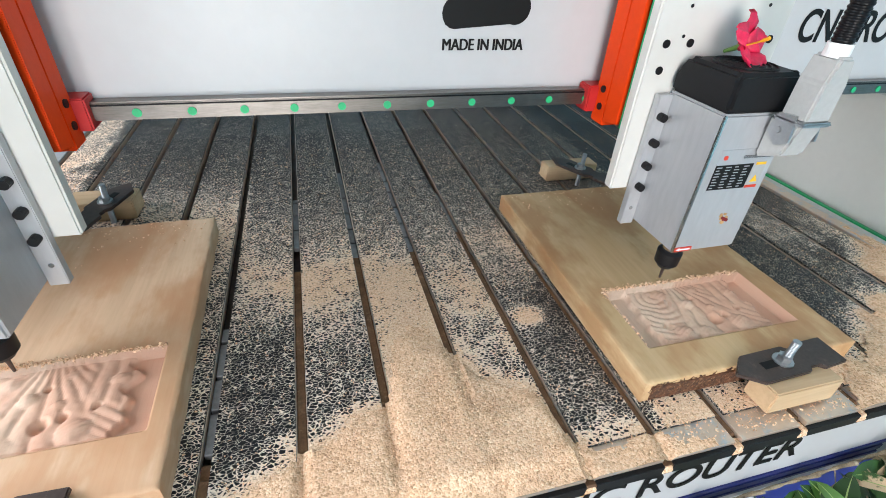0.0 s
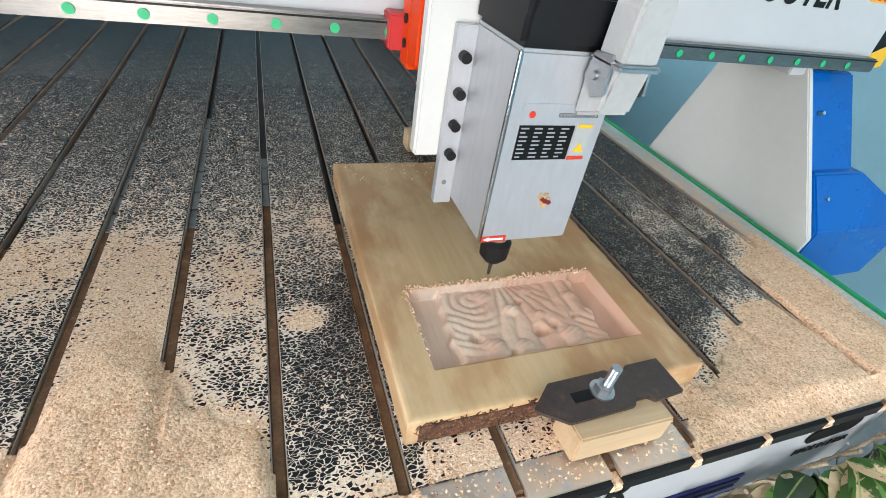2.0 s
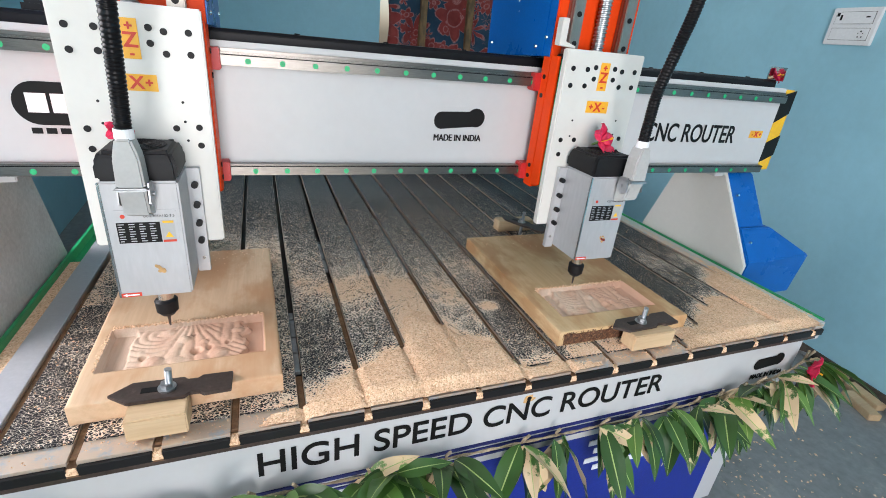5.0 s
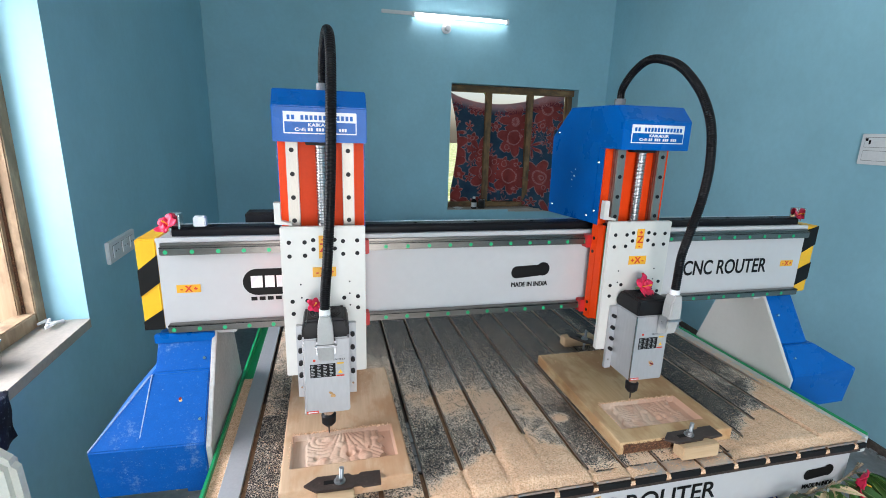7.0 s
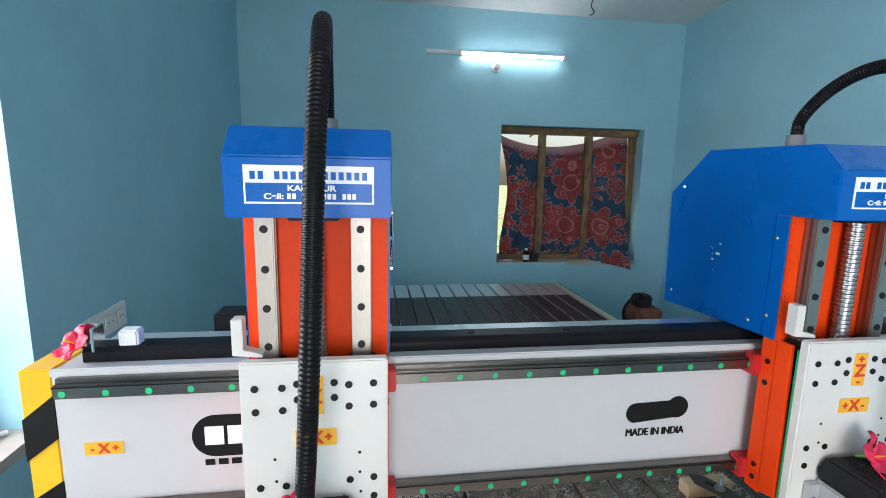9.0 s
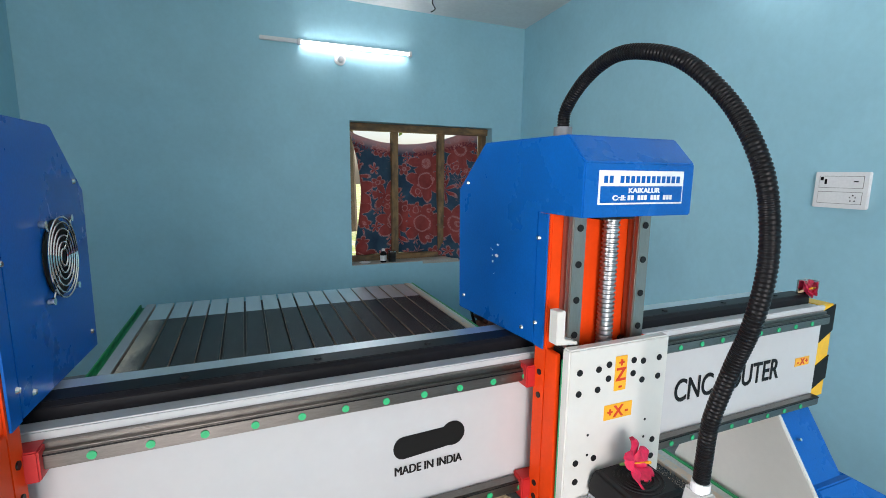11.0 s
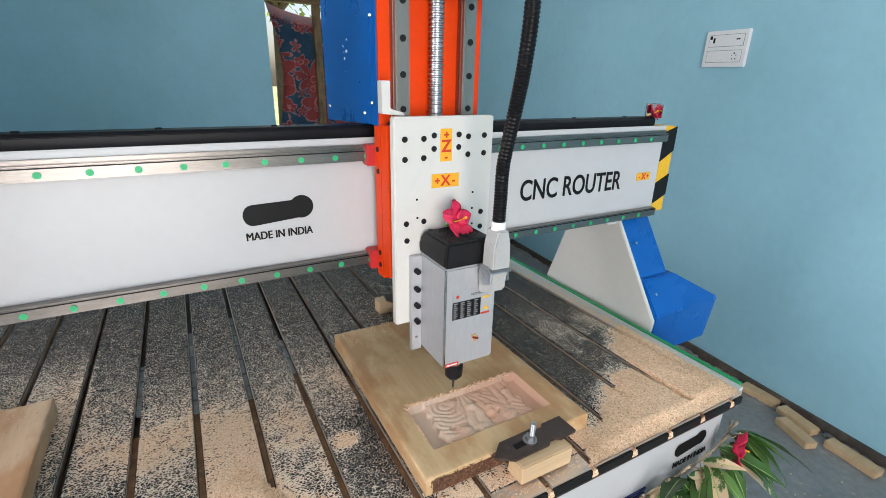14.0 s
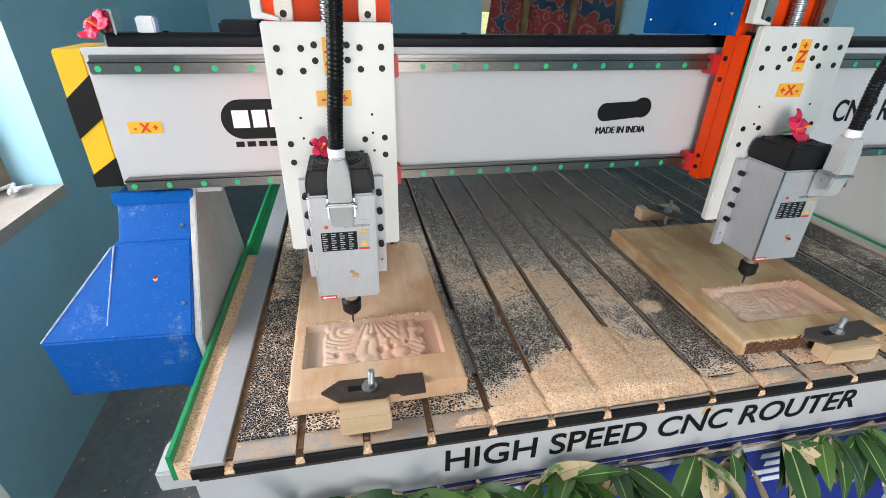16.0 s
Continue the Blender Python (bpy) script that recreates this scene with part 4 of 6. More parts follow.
def chips():
    """Loose crumbs and shavings scattered over the bed, the boards and the heaps."""
    rnd = random.Random(4)
    verts, faces = [], []
    n_ = 0
    while n_ < 16000:
        x, y = rnd.uniform(0.06, 1.68), rnd.uniform(0.01, 0.95) ** 1.1
        d = min(1, dust_amount(x, y))
        if rnd.random() > 0.05 + d * 0.8:
            continue
        slot = abs((x - SLOT0 + PITCH / 2) % PITCH - PITCH / 2)
        if slot < 0.009 and pile_depth(x, y) < 0.02:
            continue
        z = BED + 0.0005
        pd = pile_depth(x, y)
        if pd > 0:
            z += 0.013 * (1 - math.exp(-pd / 0.09)) * (0.15 + 0.85 * min(1, y / 0.03) ** 2)
        s = rnd.uniform(0.0005, 0.0014)
        a = rnd.uniform(0, 6.283)
        k = len(verts)
        c, sn = math.cos(a) * s, math.sin(a) * s
        verts += [(x - c * 1.6, y - sn * 1.6, z), (x + sn, y - c, z), (x + c * 1.6, y + sn * 1.6, z), (x - sn * 0.7, y + c * 0.7, z + s * 1.3)]
        faces += [(k, k + 1, k + 3), (k + 1, k + 2, k + 3), (k + 2, k, k + 3)]
        n_ += 1
    for k in range(2600):
        left = rnd.random() < 0.6
        x = -0.02 - abs(rnd.gauss(0, 0.22)) if left else 1.75 + abs(rnd.gauss(0, 0.3))
        y = rnd.uniform(-0.35, 1.6)
        if not on_left(y) + 0.02 < x < on_right(y) - 0.02:
            continue
        s, a, z = rnd.uniform(0.0012, 0.0045), rnd.uniform(0, 6.283), FLOOR + 0.0005
        c, sn, q = math.cos(a) * s, math.sin(a) * s, len(verts)
        verts += [(x - c * 1.6, y - sn * 1.6, z), (x + sn, y - c, z), (x + c * 1.6, y + sn * 1.6, z), (x - sn * 0.7, y + c * 0.7, z + s * 0.8)]
        faces += [(q, q + 1, q + 3), (q + 1, q + 2, q + 3), (q + 2, q, q + 3)]
    me = bpy.data.meshes.new("wood_chips")
    me.from_pydata(verts, [], faces)
    me.materials.append(M["sawdust"])
    tagged(new("wood_chips", me), "scattered pale wood crumbs and shavings", "wood chips", "", "stuff")


chips()


# ---- gantry ----
gantry = thing("gantry", (0.85, 0.5, 0.7), "white gantry beam with steel rails, hazard-striped ends and blue feet", "gantry")
BX0, BX1, BZ0, BZ1 = -0.165, 1.862, 1.073, 1.313
beam = part("beam", box(B(), BX0, BX1, BEAM_Y, 0.575, BZ0, BZ1, 0.004), M["white"], gantry, "long white box beam")
part("lip", box(B(), BX0, BX1, BEAM_Y - 0.003, BEAM_Y + 0.004, 1.303, 1.3165, 0.002), M["white"], beam)
cover = part("rack_cover", prism(B(), [(0.459, BZ1), (0.459, 1.330), (0.465, 1.336), (0.501, 1.336), (0.501, BZ1)], 0, BX0 + 0.03, BX1 - 0.01, 0.001), M["blackpaint"], gantry, "black rack cover along the top")
for k in range(11):
    x = BX0 + 0.12 + k * 0.18
    part("cover_screw", cyl(B(), (x, 0.482, 1.3355), (x, 0.482, 1.3385), 0.0062, 0.005, 12), M["black"], cover)
part("rack_bar", box(B(), BX0 + 0.04, BX1 - 0.02, 0.507, 0.545, BZ1, 1.331, 0.002), M["alubare"], gantry, "pale milled rack bar")
bm = B()
for k in range(330):
    x = BX0 + 0.05 + k * 0.006
    box(bm, x, x + 0.003, 0.5015, 0.5068, 1.316, 1.3305)
part("gear_rack", bm, M["steel"], gantry, "toothed steel rack")
cap_mesh = None
for z in (1.287, 1.082):
    rail = part("linear_rail", box(B(), -0.152, 1.852, BEAM_Y - 0.021, BEAM_Y - 0.001, z - 0.011, z + 0.011, 0.002), M["steel"], gantry, "ground steel linear rail")
    part("rail_groove", box(B(), -0.152, 1.852, BEAM_Y - 0.0215, BEAM_Y - 0.019, z + 0.0065, z + 0.0085), M["blackpaint"], rail)
    for k in range(33):
        x = 0.762 - 0.06 * 15 + 0.06 * k
        if not -0.14 < x < 1.845:
            continue
        if cap_mesh is None:
            cap = part("rail_cap", cyl(B(), (x, BEAM_Y - 0.0225, z - 0.002), (x, BEAM_Y - 0.020, z - 0.002), 0.0052, seg=14), M["capgreen"], rail)
            cap_mesh, cap_x, cap_z = cap.data, x, z
        else:
            cap = new("rail_cap", cap_mesh)
            cap.parent = rail
            cap.location = (x - cap_x, 0, z - cap_z)
part("ledge", box(B(), -0.152, 1.852, BEAM_Y - 0.012, BEAM_Y - 0.001, 1.296, 1.305, 0.001), M["steel"], gantry)


def hazard_end(x0, x1, sign):
    e = part("end_plate", prism(B(), [(BEAM_Y + 0.005, BZ0), (0.575, BZ0), (0.575, BZ1 - 0.015), (0.56, BZ1), (BEAM_Y + 0.005, BZ1)], 0, x0, x1, 0.003), M["hazyellow"], gantry,
             "yellow end plate with black hazard stripes")
    h = BZ1 - BZ0
    bands = ((0.38, 0.67, 0.53, 0.83), (0.004, 0.10, 0.004, 0.23)) if sign > 0 else ((0.60, 0.93, 0.72, 0.996), (0.10, 0.35, 0.20, 0.45))
    for a, b, c, d in bands:
        part("stripe", prism(B(), [(x0, BZ0 + h * a), (x1, BZ0 + h * c), (x1, BZ0 + h * d), (x0, BZ0 + h * b)], 1, BEAM_Y + 0.003, BEAM_Y + 0.005), M["ink"], e)


hazard_end(-0.213, -0.166, 1)
hazard_end(1.863, 1.916, -1)


def axis_sign(parent, body, x, z, w, h, y, upright=False):
    s = part("axis_sign", box(B(), x, x + w, y - 0.0012, y, z, z + h), M["yellow"], parent, "yellow axis direction sticker")
    if upright:
        for ch, zz, sz in (("+", z + h * 0.70, h * 0.33), ("Z", z + h * 0.30, h * 0.52), ("-", z + h * 0.04, h * 0.33)):
            lettering(ch, sz, M["signred"], s, facing_front(x + w / 2, y - 0.0016, zz), bold=0.0007, align="CENTER")
    else:
        for ch, xx, sz in ((body[0], x + w * 0.20, h * 0.75), ("X", x + w * 0.5, h * 1.05), (body[2], x + w * 0.80, h * 0.75)):
            lettering(ch, sz, M["signred"], s, facing_front(xx, y - 0.0016, z + h * 0.5 - sz * 0.33), bold=0.0007, align="CENTER")


axis_sign(beam, "-X+", -0.128, 1.172, 0.056, 0.021, BEAM_Y)
axis_sign(beam, "-X+", 1.776, 1.172, 0.052, 0.021, BEAM_Y)
lettering("CNC ROUTER", 0.07, M["ink"], beam, facing_front(1.382, BEAM_Y - 0.0012, 1.156), bold=0.0011, fit=(0.334, 0.049))
for k in range(3):                                    # heavy print: three thin passes
    lettering("MADE IN INDIA", 0.02, M["ink"], beam, facing_front(0.7805 + 0.0006 * k, BEAM_Y - 0.0012 - 0.0002 * k, 1.1443 + 0.0002 * k), fit=(0.116, 0.0143))
emblem(beam, 0.776, BEAM_Y - 0.0004, 1.164, 0.127, M["ink"])
# maker's badge as plain shapes: black rounded plate, white bars
def stadium(x0, x1, zc, r, n_=16):
    left = [(x0 + r - r * math.sin(a), zc - r * math.cos(a)) for a in [math.pi * k / n_ for k in range(n_ + 1)]]
    right = [(x1 - r + r * math.sin(a), zc + r * math.cos(a)) for a in [math.pi * k / n_ for k in range(n_ + 1)]]
    return left + right


badge = part("badge", prism(B(), stadium(0.030, 0.301, 1.193, 0.036), 1, BEAM_Y - 0.0014, BEAM_Y - 0.0002), M["ink"], beam, "black rounded badge with a white half")
half = [p for p in stadium(0.034, 0.297, 1.193, 0.032) if p[0] > 0.2]
part("badge_field", prism(B(), [(0.150, 1.161), (0.150, 1.225)] + half, 1, BEAM_Y - 0.0022, BEAM_Y - 0.0012), M["white"], badge, "white half of the badge")
bm = B()
for x0, x1 in ((0.050, 0.079), (0.085, 0.109), (0.114, 0.138)):
    box(bm, x0, x1, BEAM_Y - 0.0024, BEAM_Y - 0.0012, 1.178, 1.210)
part("badge_print", bm, M["whiteink"], badge)
bm = B()
for x0 in (0.160, 0.204, 0.248):
    for z0, z1 in ((1.172, 1.180), (1.189, 1.197), (1.206, 1.214)):
        box(bm, x0, x0 + 0.030, BEAM_Y - 0.0030, BEAM_Y - 0.0020, z0, z1)
    box(bm, x0, x0 + 0.009, BEAM_Y - 0.0030, BEAM_Y - 0.0020, 1.193, 1.212)
    box(bm, x0 + 0.021, x0 + 0.030, BEAM_Y - 0.0030, BEAM_Y - 0.0020, 1.174, 1.193)
part("badge_print", bm, M["ink"], badge)
bm = B()
for k in range(12):
    box(bm, 0.048 + k * 0.0205, 0.048 + k * 0.0205 + 0.015, BEAM_Y - 0.0014, BEAM_Y - 0.0002, 1.142, 1.152)
part("print_block", bm, M["ink"], beam)


def foot(side):
    """Blue motor cover and steel side plate below one end of the beam; side +1 is the far end in x."""
    cx = 0.852
    X = lambda x: x if side > 0 else 2 * cx - x
    inner, outer = (1.750, 1.868) if side > 0 else (1.760, 1.890)          # the slanted cover
    kx, ky, kz = (1.878, 0.332, 0.918) if side > 0 else (1.895, 0.376, 0.978)  # where the motor cover leaves the slope
    blue = M["blue"] if side > 0 else M["bluespeck"]
    f = part("foot", prism(B(), [(0.438, 1.068), (0.275, 0.822), (0.285, 0.735), (0.56, 0.70), (0.70, 0.795), (0.60, 1.068)], 0, X(inner - 0.012), X(inner), 0.002),
             M["plate"] if side > 0 else M["offwhite"], gantry, "steel side plate of the gantry foot")
    # upper slanted cover
    part("cover", prism(B(), [(0.442, 1.06), (0.30, 0.845), (0.33, 0.74), (0.55, 0.74), (0.60, 1.06)], 0, X(inner), X(outer), 0.003), blue, f, "blue sheet steel cover")
    # lower motor housing that widens outwards
    bm = B()
    fr = [(X(inner + 0.0005), 0.274, 0.834), (X(2.012), 0.272, 0.842), (X(2.008), 0.285, 0.705), (X(inner + 0.0005), 0.285, 0.700)]
    up = [(X(inner + 0.0005), ky + 0.002, kz), (X(kx), ky, kz)]
    bk = [(X(inner + 0.0005), 0.56, 0.834), (X(2.012), 0.56, 0.842), (X(2.008), 0.56, 0.705), (X(inner + 0.0005), 0.56, 0.700)]
    bu = [(X(inner + 0.0005), 0.56, kz), (X(kx), 0.56, kz)]
    V = {k: [bm.verts.new(p) for p in g] for k, g in (("f", fr), ("u", up), ("b", bk), ("w", bu))}
    f_, u_, b_, w_ = V["f"], V["u"], V["b"], V["w"]
    for q in ((f_[0], f_[1], f_[2], f_[3]), (u_[0], u_[1], f_[1], f_[0]), (b_[3], b_[2], b_[1], b_[0]), (w_[0], b_[0], b_[1], w_[1]), (u_[1], w_[1], b_[1], f_[1]),
              (f_[1], b_[1], b_[2], f_[2]), (f_[3], f_[2], b_[2], b_[3]), (u_[0], w_[0], w_[1], u_[1]), (u_[0], f_[0], b_[0], w_[0]), (f_[0], f_[3], b_[3], b_[0])):
        bm.faces.new(q)
    bmesh.ops.recalc_face_normals(bm, faces=bm.faces)
    bmesh.ops.bevel(bm, geom=list(bm.edges), offset=0.003, segments=2, affect="EDGES")
    part("motor_cover", bm, blue, f, "blue folded sheet motor cover")
    if side < 0:
        # seam beside the slope painted pale as an edge highlight, worn pale outer edge, top flange, and a smear of
        # powder
        part("seam", cyl(B(), (X(1.893), 0.374, 0.978), (X(1.905), 0.288, 0.858), 0.0016, seg=8), M["blueedge"], f, "fold line with a painted edge highlight")
        part("worn_edge", cyl(B(), (X(1.897), 0.374, 0.976), (X(2.010), 0.273, 0.844), 0.0020, 0.0016, 8), M["blueedge"], f, "pale worn edge")
        part("flange", box(B(), X(1.896), X(1.752), 0.424, 0.440, 1.038, 1.062, 0.002), M["blue"], f, "blue fixing flange")
        rnd = random.Random(21)
        slope = Vector((0, -0.82, 0.57)).normalized()
        across = slope.cross(Vector((1, 0, 0)))
        for k in range(16):
            a, r0 = k * 0.42, rnd.uniform(0.002, 0.0055)
            c = Vector((X(1.835), 0.339, 0.924)) + Vector((1, 0, 0)) * 0.012 * math.cos(a) * rnd.uniform(0.6, 1.1) + across * 0.010 * math.sin(a) * rnd.uniform(0.6, 1.1)
            bm = cyl(B(), c - slope * 0.0005, c + slope * (0.0006 + 0.00008 * k), r0, r0 * 0.8, 7)
            part("powder_mark", bm, M["turmeric"] if k % 3 else M["kumkum"], f, "smear of coloured powder")
    part("spacer", box(B(), X(1.70), X(inner - 0.012), 0.438, 0.50, 1.052, 1.0725, 0.002), M["white"], f)
    part("base_block", box(B(), X(1.765), X(1.83), 0.33, 0.52, 0.655, 0.6995, 0.002), blue, f)
    for y, z in ((0.40, 1.0), (0.31, 0.88)):
        n_ = Vector((0, -0.83, 0.55))
        p = Vector((X(1.775), y, z)) + n_ * 0.004
        part("screw", cyl(B(), p - n_ * 0.004, p + n_ * 0.004, 0.005, 0.0035, 12), M["chrome"], f)


foot(1)
foot(-1)


# ---- carriages ----
HOLES = [(0.020, 1.325), (0.056, 1.325), (0.076, 1.330), (0.126, 1.330), (0.146, 1.326), (0.180, 1.327), (0.076, 1.307), (0.126, 1.308), (0.020, 1.291), (0.056, 1.292),
         (0.146, 1.294), (0.180, 1.295), (0.022, 1.176), (0.057, 1.177), (0.146, 1.180), (0.180, 1.182), (0.023, 1.144), (0.180, 1.152)]
SMALL = [(0.043, 1.219), (0.160, 1.222), (0.044, 1.185), (0.160, 1.191), (0.161, 1.160), (0.03, 1.04), (0.17, 1.04)]


def spindle(unit, px, side_connector):
    cx, y0, y1, z0, z1 = px + 0.1, 0.208, 0.311, 0.925, 1.120
    s = part("spindle", box(B(), cx - 0.0525, cx + 0.0525, y0, y1, z0, z1, 0.003), M["alu"], unit, "square silver aluminium spindle motor")
    part("corner_trim", box(B(), cx - 0.0535, cx - 0.0495, y0 - 0.001, y0 + 0.003, z0 + 0.001, z1 - 0.001, 0.001), M["chrome"], s)
    for a in (-1, 1):
        x0, x1 = sorted((cx + a * 0.0525, cx + a * 0.073))
        part("flange", box(B(), x0, x1, y1 - 0.012, y1, z0 - 0.005, z1 - 0.004, 0.001), M["alu"], s, "bolted aluminium flange")
        for z in (0.948, 0.985, 1.018, 1.052, 1.088):
            r = 0.0055 if z > 0.96 else 0.003
            part("bolt", cyl(B(), (cx + a * 0.064, y1 - 0.022 if z > 0.96 else y1 - 0.0125, z), (cx + a * 0.064, y1 - 0.0115, z), r, seg=12), M["black"] if z > 0.96 else M["chrome"], s)
    bm = B()
    cap = [(-0.0535, -0.052), (0.0535, -0.052), (0.0535, 0.051), (-0.0535, 0.051)]
    cy = (y0 + y1) / 2
    lo = [bm.verts.new((cx + x, cy + y, z1)) for x, y in cap]
    mid = [bm.verts.new((cx + x, cy + y, z1 + 0.026)) for x, y in cap]
    hi = [bm.verts.new((cx + x * 0.86, cy + y * 0.86, z1 + 0.044)) for x, y in cap]
    bm.faces.new(lo[::-1]), bm.faces.new(hi)
    for a, b in ((lo, mid), (mid, hi)):
        for i in range(4):
            bm.faces.new((a[i], a[(i + 1) % 4], b[(i + 1) % 4], b[i]))
    bmesh.ops.bevel(bm, geom=list(bm.edges), offset=0.005, segments=2, affect="EDGES")
    c = part("fan_cap", bm, M["black"], s, "black plastic fan cap", True)
    for r in (0.036, 0.029, 0.022, 0.015, 0.008):
        path = [Vector((cx + r * math.cos(a), cy + r * math.sin(a), z1 + 0.0447)) for a in [2 * math.pi * k / 28 for k in range(29)]]
        part("grille_ring", sweep(B(), path, 0.0012, 6), M["black"], c)
    for a in (-1, 1):
        for b in (-1, 1):
            part("screw_hole", cyl(B(), (cx + a * 0.038, cy + b * 0.036, z1 + 0.0425), (cx + a * 0.038, cy + b * 0.036, z1 + 0.0448), 0.004, seg=10), M["ink"], c)
    # nose, collet nut and cutter
    part("nose", cyl(B(), (cx, cy, z0 - 0.014), (cx, cy, z0 + 0.001), 0.026, 0.031, 28), M["chrome"], s, "bright turned nose", True)
    part("shaft", cyl(B(), (cx, cy, z0 - 0.034), (cx, cy, z0 - 0.013), 0.013, seg=20), M["chrome"], s, "", True)
    bm = cyl(B(), (cx, cy, z0 - 0.058), (cx, cy, z0 - 0.037), 0.0175, 0.0185, 24)
    cyl(bm, (cx, cy, z0 - 0.066), (cx, cy, z0 - 0.057), 0.011, 0.0175, 24)
    cyl(bm, (cx, cy, z0 - 0.037), (cx, cy, z0 - 0.033), 0.0185, 0.0145, 24)
    part("collet_nut", bm, M["black"], s, "black knurled collet nut", True)
    part("cutter", cyl(B(), (cx, cy, 0.834), (cx, cy, z0 - 0.064), 0.0016, 0.0032, 12), M["clampsteel"], s, "thin steel carving cutter")
    # nameplate
    yf = y0 - 0.0008
    npx = cx - 0.018
    pl = part("nameplate", box(B(), npx - 0.02, npx + 0.062, yf, y0 + 0.0005, 1.018, 1.076), M["alu"], s, "printed rating plate")
    part("table_print", box(B(), npx - 0.02, npx + 0.038, yf - 0.0006, yf, 1.022, 1.056), M["ink"], pl)
    bm = B()
    for k in range(8):
        z = 1.0245 + k * 0.004
        for q in range(4):
            box(bm, npx - 0.018 + q * 0.014, npx - 0.018 + q * 0.014 + (0.008 if (k + q) % 3 else 0.005), yf - 0.001, yf - 0.0005, z, z + 0.0013)
    part("print_block", bm, M["alu"], pl)
    part("warning_label", box(B(), npx + 0.0395, npx + 0.058, yf - 0.0006, yf, 1.0255, 1.058), M["castgrey"], pl)
    part("warning_triangle", prism(B(), [(npx + 0.0435, 1.030), (npx + 0.0545, 1.030), (npx + 0.049, 1.0395)], 1, yf - 0.0012, yf - 0.0005), M["hazyellow"], pl)
    part("red_label", box(B(), npx + 0.0395, npx + 0.058, yf - 0.0006, yf, 1.0215, 1.0252), M["signred"], pl)
    part("yellow_label", box(B(), npx + 0.042, npx + 0.057, yf - 0.0012, yf - 0.0005, 1.054, 1.0575), M["hazyellow"], pl)
    lettering("GDZ105X102-3.5", 0.0058, M["ink"], pl, facing_front(npx + 0.017, yf - 0.0006, 1.064), extrude=0.0001)
    part("mark", cyl(B(), (npx - 0.010, yf - 0.0006, 1.066), (npx - 0.010, yf, 1.066), 0.0032, seg=16), M["signred"], pl)
    ar = part("arrow_sticker", box(B(), cx - 0.050, cx - 0.022, yf, y0 + 0.0005, 0.927, 0.934), M["signred"], s, "red rotation arrow sticker")
    part("arrow", prism(B(), [(cx - 0.048, 0.9305), (cx - 0.042, 0.9332), (cx - 0.042, 0.9316), (cx - 0.025, 0.9316), (cx - 0.025, 0.9294), (cx - 0.042, 0.9294), (cx - 0.042, 0.9278)], 1,
                        yf - 0.0006, yf), M["whiteink"], ar)
    rnd = random.Random(int(px * 1000))
    for mat_, cnt, sx in ((M["turmeric"], 6, 0.0), (M["kumkum"] if px > 0.5 else M["turmeric"], 3, 0.001)):
        bm = B()
        for k in range(cnt):
            x, z = cx + 0.012 + rnd.gauss(0, 0.0035), 0.975 + rnd.gauss(0, 0.003)
            prism(bm, [(x + rnd.uniform(0.0015, 0.0045) * math.cos(t), z + rnd.uniform(0.0012, 0.004) * math.sin(t)) for t in [k2 * 0.7 for k2 in range(9)]], 1, yf - sx * 0.3 - 0.00008 * (k + 1), yf + 0.0004)
        part("powder_mark", bm, mat_, s, "smear of coloured powder")
    # cable connector: base on the motor, hood, latch and gland
    qx = cx + side_connector
    con = part("connector", prism(B(), [(y0 - 0.034, 1.080), (y0, 1.066), (y0, 1.118), (y0 - 0.042, 1.122)], 0, qx - 0.017, qx + 0.017, 0.003), M["castgrey"], s, "grey cast cable connector")
    part("hood", prism(B(), [(qx - 0.018, 1.122), (qx + 0.018, 1.122), (qx + 0.0165, 1.165), (qx + 0.010, 1.192), (qx - 0.010, 1.192), (qx - 0.0165, 1.165)], 1, y0 - 0.044, y0 - 0.010, 0.003),
         M["castgrey"], con)
    part("latch_bar", box(B(), qx - 0.021, qx + 0.021, y0 - 0.047, y0 - 0.005, 1.118, 1.1235, 0.002), M["zinc"], con)
    for a in (-1, 1):
        part("latch_lever", prism(B(), [(y0 - 0.038, 1.098), (y0 - 0.022, 1.090), (y0 - 0.006, 1.104), (y0 - 0.012, 1.126), (y0 - 0.034, 1.128)], 0, qx + a * 0.0185, qx + a * 0.021), M["zinc"], con)
        part("latch_pin", cyl(B(), (qx + a * 0.018, y0 - 0.02, 1.108), (qx + a * 0.024, y0 - 0.02, 1.108), 0.004, seg=12), M["zinc"], con)
    part("gland", cyl(B(), (qx, y0 - 0.027, 1.190), (qx, y0 - 0.027, 1.204), 0.0125, seg=18), M["batten"], con)
    return qx, y0 - 0.027


